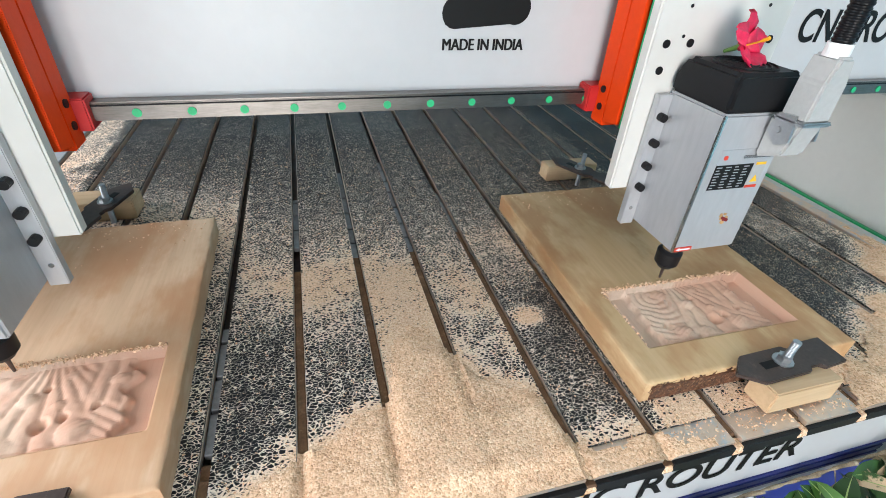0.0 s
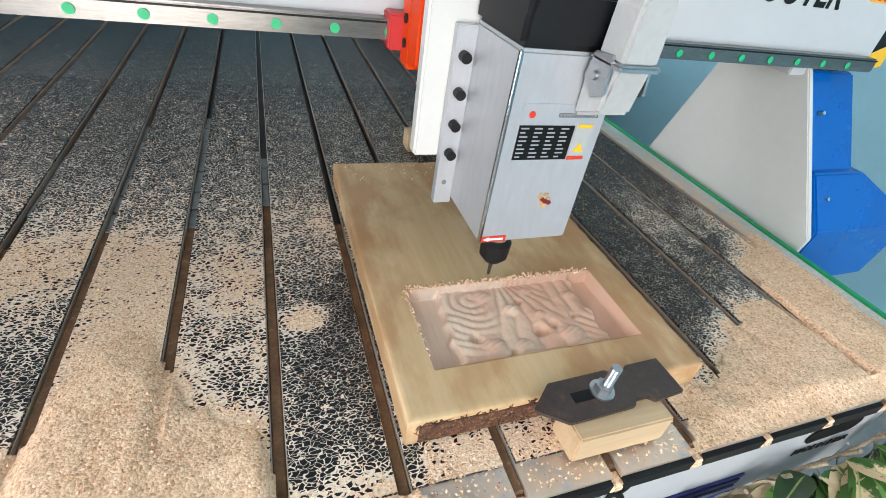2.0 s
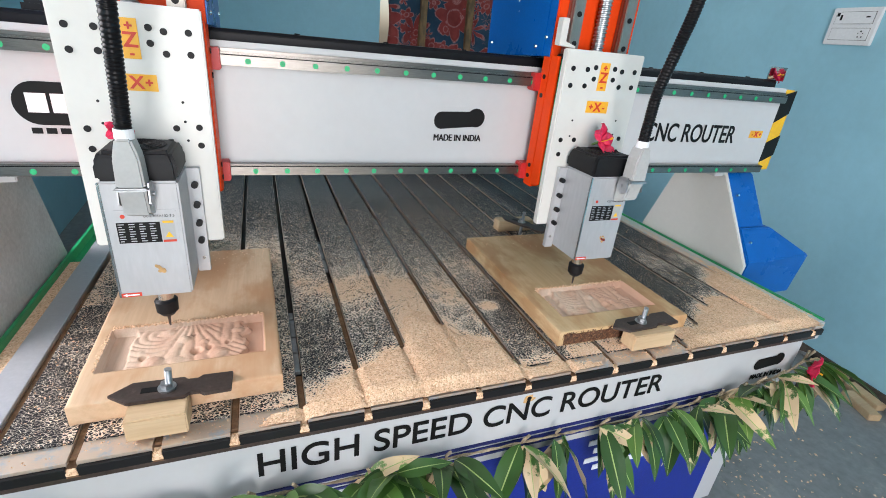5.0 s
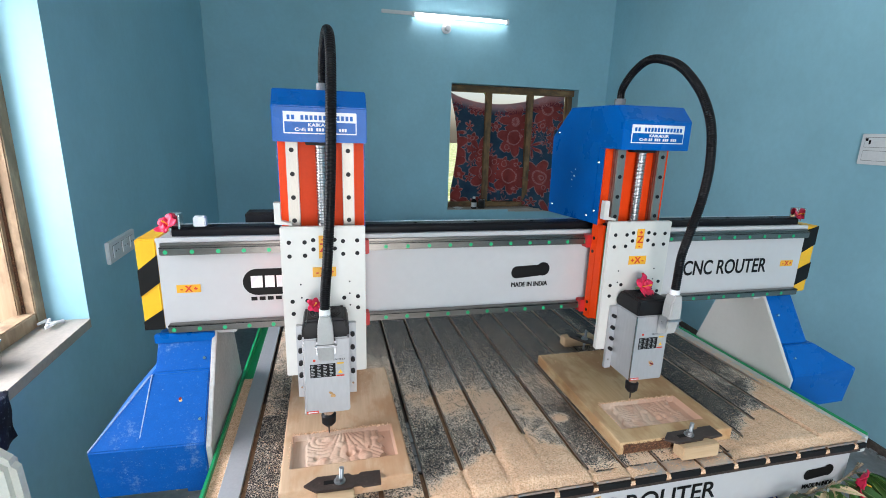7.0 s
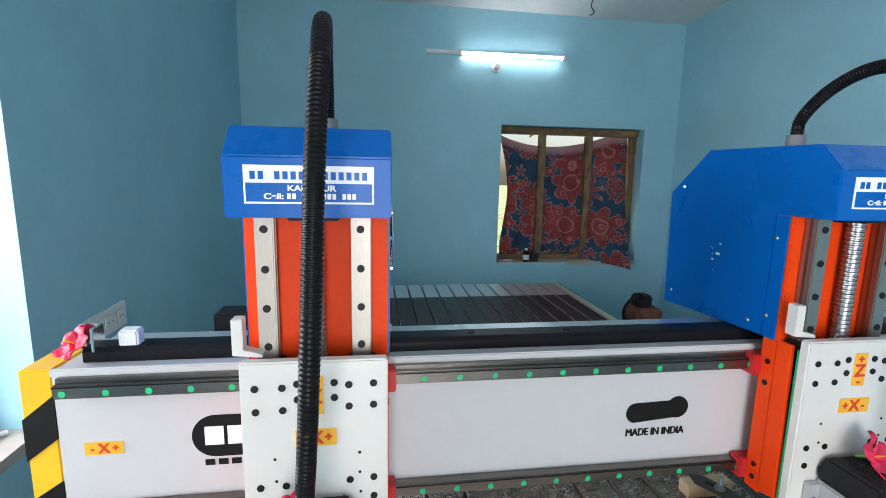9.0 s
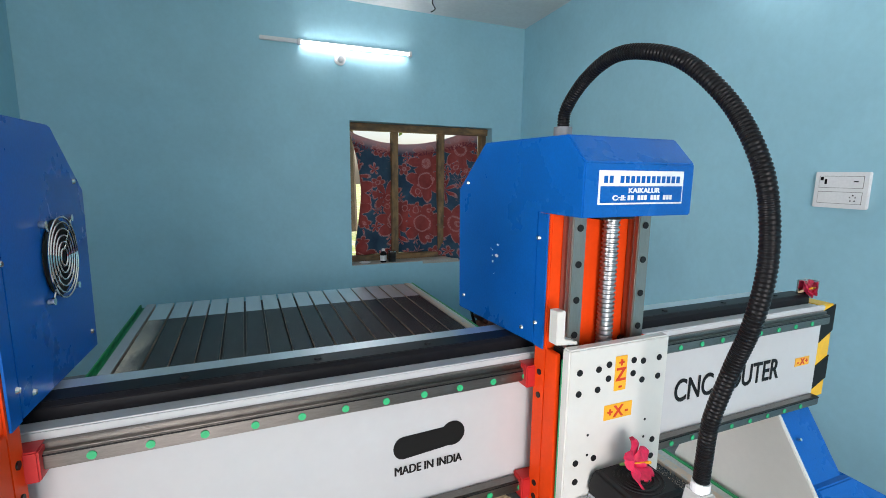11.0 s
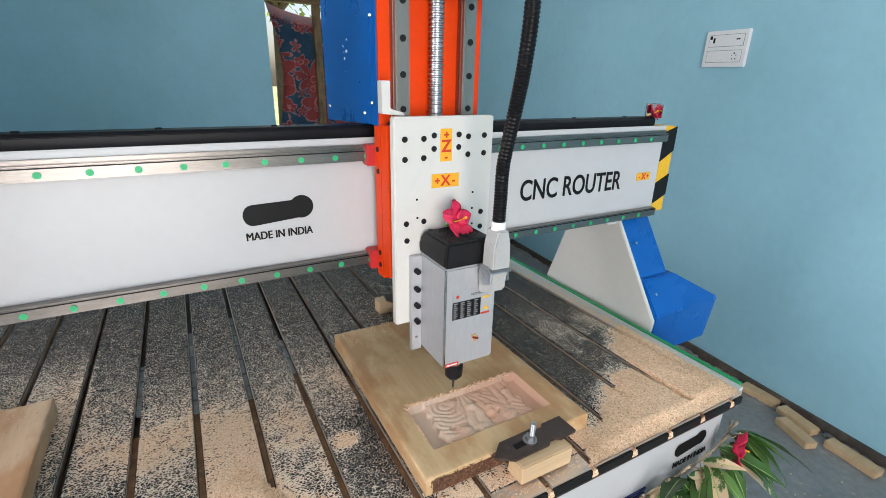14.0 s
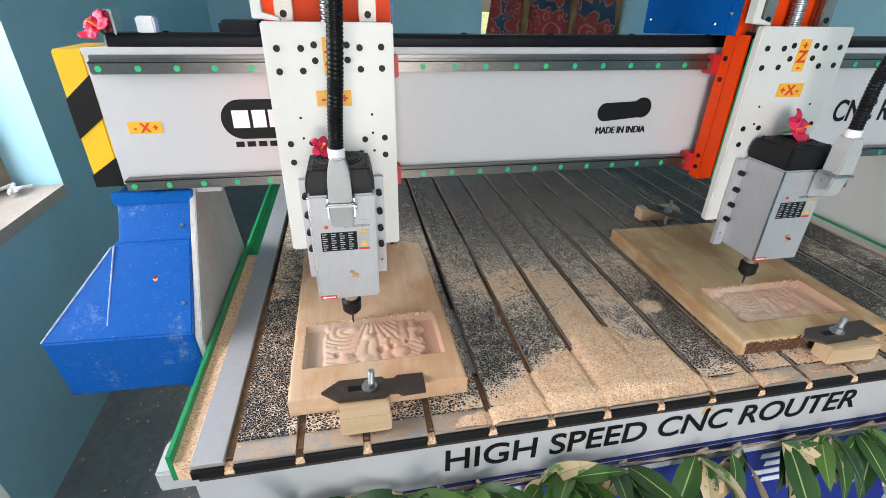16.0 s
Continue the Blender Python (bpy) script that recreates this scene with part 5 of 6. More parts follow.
def carriage(px, side_connector, hose_path, label):
    u = thing("z_axis_carriage", (px + 0.1, 0.4, 1.05), label, "router carriage", group="carriages on the gantry")
    yp = 0.312
    plate = part("mounting_plate", box(B(), px, px + 0.2, yp, yp + 0.018, 0.975, 1.362, 0.0025), M["plate"], u, "white drilled mounting plate")
    for dx, z in HOLES:
        hb = part("bolt", cyl(B(), (px + dx, yp - 0.0012, z), (px + dx, yp + 0.002, z), 0.0052, seg=14), M["black"], plate)
    for dx, z in SMALL:
        part("small_hole", cyl(B(), (px + dx, yp - 0.0006, z), (px + dx, yp + 0.001, z), 0.0022, seg=10), M["black"], plate)
    axis_sign(plate, "+Z-", px + 0.0885, 1.284, 0.023, 0.057, yp, True)
    axis_sign(plate, "-X+" if px < 0.5 else "+X-", px + 0.072, 1.237, 0.056, 0.025, yp)
    # orange housing
    hs = part("housing", box(B(), px, px + 0.202, 0.372, 0.404, 1.05, 1.60, 0.002), M["orange"], u, "orange painted steel housing")
    for x0 in (px, px + 0.194):
        part("cheek", prism(B(), [(0.338, 1.064), (0.3715, 1.056), (0.3715, 1.345), (0.344, 1.345)], 0, x0, x0 + 0.008, 0.001), M["orange"], hs)
        for z in (1.075, 1.10, 1.26, 1.30):
            part("bolt", cyl(B(), (x0 - 0.002 if x0 == px else x0 + 0.007, 0.386, z), (x0 + 0.001 if x0 == px else x0 + 0.010, 0.386, z), 0.005, seg=12), M["black"], hs)
    for a in (0.020, 0.150):
        r = part("slide_rail", box(B(), px + a, px + a + 0.026, 0.346, 0.3715, 1.05, 1.56, 0.002), M["railsteel"], u, "steel slide rail")
        part("rail_edge", box(B(), px + a - 0.001, px + a + 0.027, 0.356, 0.361, 1.05, 1.56), M["steel"], r)
        for z in (1.372, 1.428, 1.484, 1.540):
            part("rail_bolt", cyl(B(), (px + a + 0.013, 0.3445, z), (px + a + 0.013, 0.3465, z), 0.0055, seg=14), M["black"], r)
        part("bearing_block", box(B(), px + a - 0.008, px + a + 0.034, 0.331, 0.370, 1.29, 1.35, 0.002), M["black"], u)
    path = [Vector((px + 0.1, 0.354, 1.20 + 0.00125 * k)) for k in range(288)]
    part("ball_screw", sweep(B(), path, lambda i: 0.0135 if (i // 3) % 2 else 0.0110, 14), M["zinc"], u, "bright threaded ball screw", True)
    part("bearing_seat", box(B(), px + 0.065, px + 0.135, 0.340, 0.372, 1.552, 1.566, 0.002), M["black"], u)
    part("stop_tab", prism(B(), [(px - 0.012, 1.366), (px + 0.028, 1.362), (px + 0.028, 1.367), (px + 0.003, 1.374), (px + 0.003, 1.418), (px - 0.012, 1.418)], 1, 0.330, 0.350, 0.001), M["plate"], u,
         "white bent stop tab")
    # bearing blocks that ride the gantry rails
    for z in (1.287, 1.082):
        for x0 in ((px - 0.016, px + 0.176) if px > 0.5 else (px + 0.176,)):
            part("slide_block", box(B(), x0, x0 + 0.040, 0.398, 0.428, z - 0.019, z + 0.019, 0.002), M["red"], u, "red end of a linear bearing block")
    part("green_seal", box(B(), px + 0.004, px + 0.012, 0.331, 0.336, 1.06, 1.34), M["capgreen"], u)
    # blue motor hood
    prof = [(0.300, 1.560), (0.300, 1.637), (0.340, 1.676), (0.59, 1.677), (0.703, 1.586), (0.695, 1.328), (0.4045, 1.342), (0.4045, 1.560)]
    hood = part("motor_hood", prism(B(), prof, 0, px - 0.003, px + 0.205, 0.002), M["blue"], u, "blue sheet steel motor hood")
    for x0 in (px - 0.003, px + 0.2025):
        part("side_flap", prism(B(), [(0.378, 1.342), (0.4035, 1.342), (0.4035, 1.5595), (0.378, 1.5595)], 0, x0, x0 + 0.0025), M["blue"], hood)
    lb = part("label_plate", box(B(), px + 0.022, px + 0.182, 0.2985, 0.3005, 1.578, 1.626), M["whiteink"], hood, "white and blue printed label")
    part("label_field", box(B(), px + 0.0245, px + 0.1795, 0.2978, 0.2986, 1.5805, 1.604), M["blue"], lb)
    bm, bw = B(), B()
    for k in range(15):
        if k != 2:
            box(bm, px + 0.030 + k * 0.0098, px + 0.0362 + k * 0.0098, 0.2975, 0.2986, 1.6085, 1.6185)
    for k in range(14):
        if k not in (2, 6, 10):
            box(bw, px + 0.074 + k * 0.0062, px + 0.0785 + k * 0.0062, 0.2970, 0.2979, 1.5842, 1.5912)
    lettering("KAIKALUR", 0.01, M["whiteink"], lb, facing_front(px + 0.075, 0.2974, 1.5945), bold=0.0003, fit=(0.060, 0.0072))
    lettering("Cell:", 0.01, M["whiteink"], lb, facing_front(px + 0.046, 0.2974, 1.5842), bold=0.0003, fit=(0.024, 0.0072))
    part("print_block", bm, M["blue"], lb)
    part("print_block", bw, M["whiteink"], lb)
    for x, sgn in ((px - 0.003, -1), (px + 0.205, 1)):
        for y, z in ((0.40, 1.52), (0.40, 1.38), (0.67, 1.36), (0.44, 1.36), (0.66, 1.60)):
            part("screw", cyl(B(), (x, y, z), (x + sgn * 0.003, y, z), 0.0042, 0.003, 10), M["chrome"], hood)
    rnd = random.Random(int(px * 100))
    for k in range(7):
        y, z = 0.545 + rnd.gauss(0, 0.02), 1.475 + rnd.gauss(0, 0.02)
        r = rnd.uniform(0.0015, 0.0065) if k < 3 else 0.0014
        part("paint_chip", prism(B(), [(y + r * rnd.uniform(0.5, 1.2) * math.cos(t), z + r * rnd.uniform(0.4, 1.0) * math.sin(t)) for t in [q * 1.05 for q in range(6)]], 0, px - 0.0036, px - 0.0028), M["whiteink"], hood)
    gx = px + 0.2075
    fan = part("fan_guard", cyl(B(), (gx - 0.0015, 0.56, 1.50), (gx, 0.56, 1.50), 0.052, seg=30), M["ink"], hood, "round chrome fan guard")
    for r in (0.012, 0.021, 0.030, 0.039, 0.048, 0.055):
        path = [Vector((gx + 0.006, 0.56 + r * math.cos(a), 1.50 + r * math.sin(a))) for a in [2 * math.pi * k / 28 for k in range(29)]]
        part("guard_ring", sweep(B(), path, 0.0013, 6), M["chrome"], fan)
    for a in (0.785, 2.356, 3.927, 5.498):
        c_, s_ = math.cos(a), math.sin(a)
        part("guard_spoke", cyl(B(), (gx + 0.004, 0.56 + 0.010 * c_, 1.5 + 0.010 * s_), (gx + 0.004, 0.56 + 0.07 * c_, 1.5 + 0.07 * s_), 0.0014, seg=6), M["chrome"], fan)
        part("guard_screw", cyl(B(), (gx - 0.001, 0.56 + 0.07 * c_, 1.5 + 0.07 * s_), (gx + 0.006, 0.56 + 0.07 * c_, 1.5 + 0.07 * s_), 0.005, seg=10), M["chrome"], fan)
    part("hose_gland", cyl(B(), (px + 0.107, 0.50, 1.676), (px + 0.107, 0.50, 1.704), 0.0165, seg=20), M["glandgrey"], u, "grey hose gland", True)
    qx, qy = spindle(u, px, side_connector)
    pts = [(px + 0.107, 0.50, 1.70)] + [(px + a, b, c) for a, b, c in hose_path] + [(qx, qy, 1.203)]
    path = smooth_path(pts, 220)
    # even steps, ribbed
    even, acc = [path[0]], 0.0
    for a, b in zip(path, path[1:]):
        acc += (b - a).length
        if acc >= 0.0012:
            even.append(b)
            acc = 0.0
    part("hose", sweep(B(), even, lambda i: 0.0112 if (i // 2) % 2 else 0.0102, 14), M["rubber"], u, "black corrugated cable hose", True)
    return u


carriage(CARR_R, 0.030, [(0.106, 0.492, 1.735), (0.102, 0.44, 1.776), (0.094, 0.365, 1.797), (0.094, 0.295, 1.787), (0.102, 0.240, 1.762), (0.114, 0.188, 1.710), (0.120, 0.152, 1.652),
                         (0.119, 0.130, 1.595), (0.118, 0.121, 1.52), (0.121, 0.132, 1.445), (0.127, 0.154, 1.38), (0.127, 0.174, 1.30), (0.130, 0.180, 1.24)],
         "white and orange router head with silver spindle and blue hood")
carriage(CARR_L, 0.0, [(0.107, 0.495, 1.735), (0.112, 0.43, 1.780), (0.121, 0.32, 1.801), (0.127, 0.225, 1.755), (0.125, 0.165, 1.63), (0.120, 0.150, 1.49), (0.111, 0.160, 1.34), (0.103, 0.178, 1.25)],
         "white and orange router head with silver spindle and hose in front")


# ---- workpieces on the bed ----
def ridge(t, sharp=2.2):
    """Rounded ridges with narrow grooves between them."""
    return 1 - abs(math.sin(t)) ** sharp


def folds(u, v, seed):
    """Carved relief: drapery-like ridges in curved bands, with rounded bosses and deep undercuts; 0 is the pocket floor, 1 the highest."""
    a = noise.noise((u * 2.4, v * 1.6, seed)) * 0.9 + 0.25 * noise.noise((u * 7, v * 5, seed))
    r = math.hypot(u - 0.30, (v - 0.85) * 0.5)
    arcs = abs(math.sin(r * 62 + a * 3.2)) ** 0.5
    r2 = u + 0.34 * v + 0.12 * math.sin(v * 3)
    sweep_ = abs(math.sin(r2 * 44 + a * 2.6)) ** 0.5
    vert = abs(math.sin(u * 44 + a * 0.8)) ** 0.55
    w2 = max(0, min(1, (u - 0.66) * 9)) * max(0, min(1, (v - 0.35) * 6))
    w1 = max(0, min(1, 1.9 - 6.5 * abs(u - 0.50)))
    th_ = math.atan2(1.25 - v, (u - 0.50) * 2.1)
    fan = abs(math.sin(th_ * 17 + a * 2.0)) ** 0.5
    near_ = max(0, min(1, (0.42 - u) * 8))
    body = fan * w1 + sweep_ * (1 - w1)
    body = body * (1 - near_) + arcs * near_
    body = body * (1 - w2) + vert * w2
    h = 0.40 + 0.20 * body + 0.26 * a
    for cu, cv, s, k in ((0.30, 0.18, 0.085, 0.85), (0.47, 0.62, 0.06, 0.95), (0.44, 0.13, 0.085, 0.75), (0.70, 0.20, 0.09, 0.9), (0.60, 0.50, 0.05, 0.85), (0.20, 0.45, 0.06, 0.6), (0.82, 0.72, 0.06, 0.8),
                         (0.36, 0.86, 0.07, 0.75), (0.60, 0.86, 0.06, 0.7)):
        q = 1 - (((u - cu) / s) ** 2 + ((v - cv) / (s * 1.7)) ** 2)
        if q > 0:
            h = max(h, k * q ** 0.5 * (0.85 + 0.15 * abs(math.sin((u - v) * 60))))
    for cu, cv, s in ((0.235, 0.30, 0.03), (0.56, 0.30, 0.04), (0.385, 0.06, 0.025), (0.64, 0.35, 0.025), (0.76, 0.42, 0.02), (0.53, 0.72, 0.018)):
        q = 1 - (((u - cu) / s) ** 2 + ((v - cv) / (s * 2.2)) ** 2)
        h -= 0.55 * max(0, q)
    h += 0.04 * noise.noise((u * 40, v * 22, seed + 3))
    edge = min(u - (0.13 + 0.05 * noise.noise((v * 5, seed, 0))), (0.88 + 0.05 * noise.noise((v * 6, seed, 4))) - u)
    border = min(1, max(0, edge / 0.012)) * min(1, max(0, (v - 0.03) / 0.03))
    return max(0, h) * border


def workpiece(name, x0, x1, y0, y1, top, pocket, turn, mats, label, seed, rough_front):
    cx, cy = (x0 + x1) / 2, (y0 + y1) / 2
    m = Matrix.Translation((cx, cy, 0)) @ pose(0, 0, 0, 0, 0, turn) @ Matrix.Translation((-cx, -cy, 0))
    th = thing(name, (cx, cy, BED), label, "wooden board", group="boards being carved")
    bm = B()
    step = 0.0022
    nx, ny = round((x1 - x0) / step), round((y1 - y0) / step)
    px0, px1, py0, py1 = pocket
    rows = []
    for j in range(ny + 1):
        row = []
        for i in range(nx + 1):
            x, y = x0 + (x1 - x0) * i / nx, y0 + (y1 - y0) * j / ny
            z = top + 0.0006 * noise.noise((x * 14, y * 14, seed))
            if px0 < x < px1 and py0 < y < py1:
                u, v = (x - px0) / (px1 - px0), (y - py0) / (py1 - py0)
                z = top - 0.0165 + 0.0155 * min(1.0, folds(u, v, seed))
            # worn edges
            e = min(x - x0, x1 - x, y - y0, y1 - y)
            if e < 0.004:
                z -= 0.0015 * (1 - e / 0.004) * (1 + noise.noise((x * 60, y * 60, 1)))
            row.append(bm.verts.new((x + 0.0012 * noise.noise((y * 30, 5, seed)) * (i in (0, nx)), y + 0.0012 * noise.noise((x * 30, 9, seed)) * (j in (0, ny)), z)))
        rows.append(row)
    for a, b in zip(rows, rows[1:]):
        for i in range(nx):
            f = bm.faces.new((a[i], a[i + 1], b[i + 1], b[i]))
            c = f.calc_center_median()
            f.material_index = 1 if px0 - step < c.x < px1 + step and py0 - step < c.y < py1 + step else 0
            f.smooth = True
    rim = rows[0][:-1] + [r[-1] for r in rows[:-1]] + rows[-1][:0:-1] + [r[0] for r in rows[:0:-1]]
    low = [bm.verts.new((v.co.x, v.co.y, BED + 0.0012)) for v in rim]
    k = len(rim)
    for i in range(k):
        bm.faces.new((rim[i], low[i], low[(i + 1) % k], rim[(i + 1) % k]))
    bm.faces.new(low[::-1])
    bmesh.ops.transform(bm, verts=bm.verts, matrix=m)
    body = part("board", bm, mats[0], th)
    body.data.materials.append(mats[1])
    # splintered end and loose fibres along the cut
    if rough_front:
        bm = B()
        rnd = random.Random(seed)
        for i in range(420):
            x = x0 + 0.010 + 0.25 * rnd.random()
            z = BED + 0.003 + rnd.random() * (0.029 - 0.05 * max(0, x - x0 - 0.12))
            ln, r = rnd.uniform(0.004, 0.014), rnd.uniform(0.0005, 0.0014)
            d = Vector((rnd.uniform(-0.8, 0.8), -rnd.uniform(0.05, 0.25), rnd.uniform(-1, 1))).normalized() * ln
            c = Vector((x, y0 - 0.0005, min(z, top - 0.006)))
            cyl(bm, c - d * 0.5, c + d * 0.5, r, r * 0.4, 5)
        box(bm, x0 + 0.012, x0 + 0.255, y0 - 0.0016, y0 + 0.002, BED + 0.003, top - 0.008, 0.0006, 1)
        bmesh.ops.transform(bm, verts=bm.verts, matrix=m)
        part("splintered_edge", bm, M["endgrain"], th, "dark splintered end grain")
    bm = B()
    rnd = random.Random(seed + 1)
    for i in range(420):
        t = rnd.random()
        x = px0 + (px1 - px0) * t
        y = py1 + rnd.gauss(0.002, 0.0025)
        if rnd.random() < 0.12:
            x, y = px0 - abs(rnd.gauss(0, 0.003)), py0 + (py1 - py0) * rnd.random()
        s, a = rnd.uniform(0.0008, 0.0026), rnd.uniform(0, 6.28)
        z = top + 0.0006
        c, sn = math.cos(a) * s, math.sin(a) * s
        q = [bm.verts.new(p) for p in ((x - c, y - sn, z), (x + sn * 0.6, y - c * 0.6, z), (x + c, y + sn, z + s * 0.6), (x, y, z + s * 1.4))]
        bm.faces.new((q[0], q[1], q[3])), bm.faces.new((q[1], q[2], q[3])), bm.faces.new((q[2], q[0], q[3]))
    for i in range(90):
        x, y = rnd.uniform(x0 + 0.01, x1 - 0.01), y1 - abs(rnd.gauss(0, 0.05)) - 0.005
        if px0 < x < px1 and py0 < y < py1:
            continue
        s = rnd.uniform(0.0008, 0.002)
        z = top + 0.0004
        q = [bm.verts.new(p) for p in ((x - s, y, z), (x + s * 0.4, y - s, z), (x + s, y + s, z), (x, y, z + s))]
        bm.faces.new((q[0], q[1], q[3])), bm.faces.new((q[1], q[2], q[3])), bm.faces.new((q[2], q[0], q[3]))
    bmesh.ops.transform(bm, verts=bm.verts, matrix=m)
    tagged(part("wood_fluff", bm, M["sawdust"], th), kind="stuff")


workpiece("workpiece", 0.961, 1.304, 0.075, 0.569, BED + 0.035, (1.003, 1.255, 0.129, 0.244), 0.0, (M["board"], M["carved"]),
          "pale wooden board with a half-carved relief and rough front edge", 3, True)
workpiece("workpiece", 0.130, 0.422, 0.070, 0.576, BED + 0.035, (0.150, 0.396, 0.142, 0.262), 0.8, (M["boardL"], M["carved"]),
          "pinkish wooden board with a half-carved relief under the cutter", 7, False)


def clamp(cx, cy, angle, bx, label):
    """Slotted step-clamp plate with bolt, and the wooden packing block below its heel."""
    c = thing("hold_down_clamp", (cx, cy, BED), label, "clamp", group="clamps holding the boards")
    m = Matrix.Translation((cx, cy, 0)) @ pose(0, 0, 0, 0, 0, angle) @ Matrix.Translation((-cx, -cy, 0))
    z = BED + 0.0375
    pts = [(-0.083, 0.0), (-0.055, 0.023), (0.014, 0.023), (0.020, 0.017), (0.034, 0.017), (0.040, 0.023), (0.083, 0.023), (0.083, -0.020), (0.045, -0.022), (0.039, -0.016),
           (0.025, -0.016), (0.019, -0.022), (-0.055, -0.022)]
    bm = prism(B(), [(cx + x, cy + y) for x, y in pts], 2, z, z + 0.006, 0.001)
    bmesh.ops.transform(bm, verts=bm.verts, matrix=m)
    p = part("clamp_plate", bm, M["clampsteel"], c, "dark steel clamp plate")
    bm = prism(B(), [(cx + x, cy + y) for x, y in ((-0.040, -0.005), (-0.010, -0.005), (-0.010, 0.006), (-0.040, 0.006))], 2, z + 0.0055, z + 0.0066)
    bmesh.ops.transform(bm, verts=bm.verts, matrix=m)
    part("slot", bm, M["ink"], p)
    o = m @ Vector((cx - 0.006, cy + 0.001, 0))
    part("washer", cyl(B(), (o.x, o.y, z + 0.006), (o.x, o.y, z + 0.0085), 0.0125, seg=24), M["zinc"], c, "", True)
    part("nut", cyl(B(), (o.x, o.y, z + 0.0085), (o.x, o.y, z + 0.016), 0.0088, seg=6), M["zinc"], c, "zinc-plated hex nut")
    path = [Vector((o.x + 0.0004 * k / 8, o.y, BED - 0.025 + 0.0011 * k)) for k in range(94)]
    part("stud", sweep(B(), path, lambda i: 0.0052 if i % 2 else 0.0046, 10), M["zinc"], c, "threaded stud", True)
    bm = box(B(), bx[0], bx[1], bx[2], bx[3], BED + 0.0012, z, 0.002)
    part("packing_block", bm, M["block"], c, "offcut of pale wood")
    return c


clamp(1.160, 0.062, 2.0, (1.108, 1.216, 0.022, 0.060), "dark steel clamp on a wood offcut, gripping a board's front edge")
clamp(0.268, 0.068, -1.5, (0.214, 0.292, 0.014, 0.060), "dark steel clamp on a wood offcut beside a dusty board")
clamp(1.185, 0.640, 118.0 + 180, (1.118, 1.246, 0.672, 0.712), "dark steel clamp on a wood offcut behind a board")
clamp(0.228, 0.645, 72.0 + 180, (0.160, 0.270, 0.655, 0.712), "dark steel clamp on a wood offcut, smeared with dust")


# ---- flowers and garland ----
def flower(at, tilt, size, label):
    f = thing("hibiscus_flower", at, label, "flower", group="hibiscus flowers on the machine")
    o = Vector(at)
    rot = Euler([radians(a) for a in tilt]).to_matrix()
    for k in range(5):
        bm = B()
        a = k * 2 * math.pi / 5 + 0.3
        rows = []
        for i in range(7):
            t = i / 6
            r = size * (0.08 + 0.92 * t)
            w = size * 0.40 * math.sin(math.pi * (0.12 + 0.80 * t)) ** 0.8
            lift = size * (0.75 * t - 0.45 * t * t + 0.09 * math.sin(7 * t + k * 2.3))
            row = []
            for q in (-1, -0.5, 0, 0.5, 1):
                p = Vector((r, w * q, lift + size * 0.10 * abs(q) * t * math.sin(4 * t + k) + size * 0.03 * math.sin(q * 7 + k)))
                p = Matrix.Rotation(a, 3, "Z") @ p
                row.append(bm.verts.new(o + rot @ p))
            rows.append(row)
        for a_, b_ in zip(rows, rows[1:]):
            for q in range(4):
                bm.faces.new((a_[q], a_[q + 1], b_[q + 1], b_[q]))
        p = part("petal", bm, M["petal"], f, "", True)
        so = p.modifiers.new("thickness", "SOLIDIFY")
        so.thickness = 0.0007
    path = [o + rot @ Vector((0.004 * math.sin(t * 3), 0, size * 0.75 * t)) for t in [i / 8 for i in range(9)]]
    part("stamen", sweep(B(), path, lambda i: 0.0011 if i < 6 else 0.0022, 8), M["yellow"], f, "yellow tipped stamen", True)
    path = [o + rot @ Vector((0, 0, -size * 0.55 * t)) for t in [i / 4 for i in range(5)]]
    part("calyx", sweep(B(), path, lambda i: 0.004 - 0.0005 * i, 8), M["leaf"], f, "green calyx", True)


CY = 0.2595
flower((CARR_R + 0.098, CY + 0.012, 1.182), (62, 10, 20), 0.038, "crimson hibiscus flower lying on a black spindle cap")
flower((CARR_L + 0.074, CY + 0.004, 1.180), (40, -30, 60), 0.020, "small wilted hibiscus flower on a black spindle cap")
flower((-0.142, 0.462, 1.342), (50, 0, -30), 0.030, "crimson hibiscus flower on the striped end of the beam")
flower((1.842, 0.468, 1.345), (60, 20, 30), 0.024, "crimson hibiscus flower tucked against a bracket on the beam")
flower((1.640, -0.034, 0.700), (95, 10, 40), 0.040, "crimson hibiscus flower tied into the leaf garland")


def leaf_mesh(name, length, width, bend, fold):
    bm = B()
    n_ = 9
    rows = []
    for i in range(n_ + 1):
        t = i / n_
        w = width * 0.5 * (math.sin(math.pi * t ** 0.8)) ** 0.85 + 0.0006
        z = -bend * t * t * length
        rows.append([bm.verts.new((t * length, q * w, z + abs(q) * fold * w + 0.06 * w * math.sin(9 * t + q * 3) + 0.02 * width * math.sin(20 * t) * q)) for q in (-1, -0.45, -0.06, 0.06, 0.45, 1)])
    for a, b in zip(rows, rows[1:]):
        for q in range(5):
            bm.faces.new((a[q], a[q + 1], b[q + 1], b[q])).material_index = 1 if q == 2 else 0
    me = bpy.data.meshes.new(name)
    bm.to_mesh(me)
    bm.free()
    for p in me.polygons:
        p.use_smooth = True
    me.materials.append(M["leaf"])
    me.materials.append(M["leafrib"])
    return me


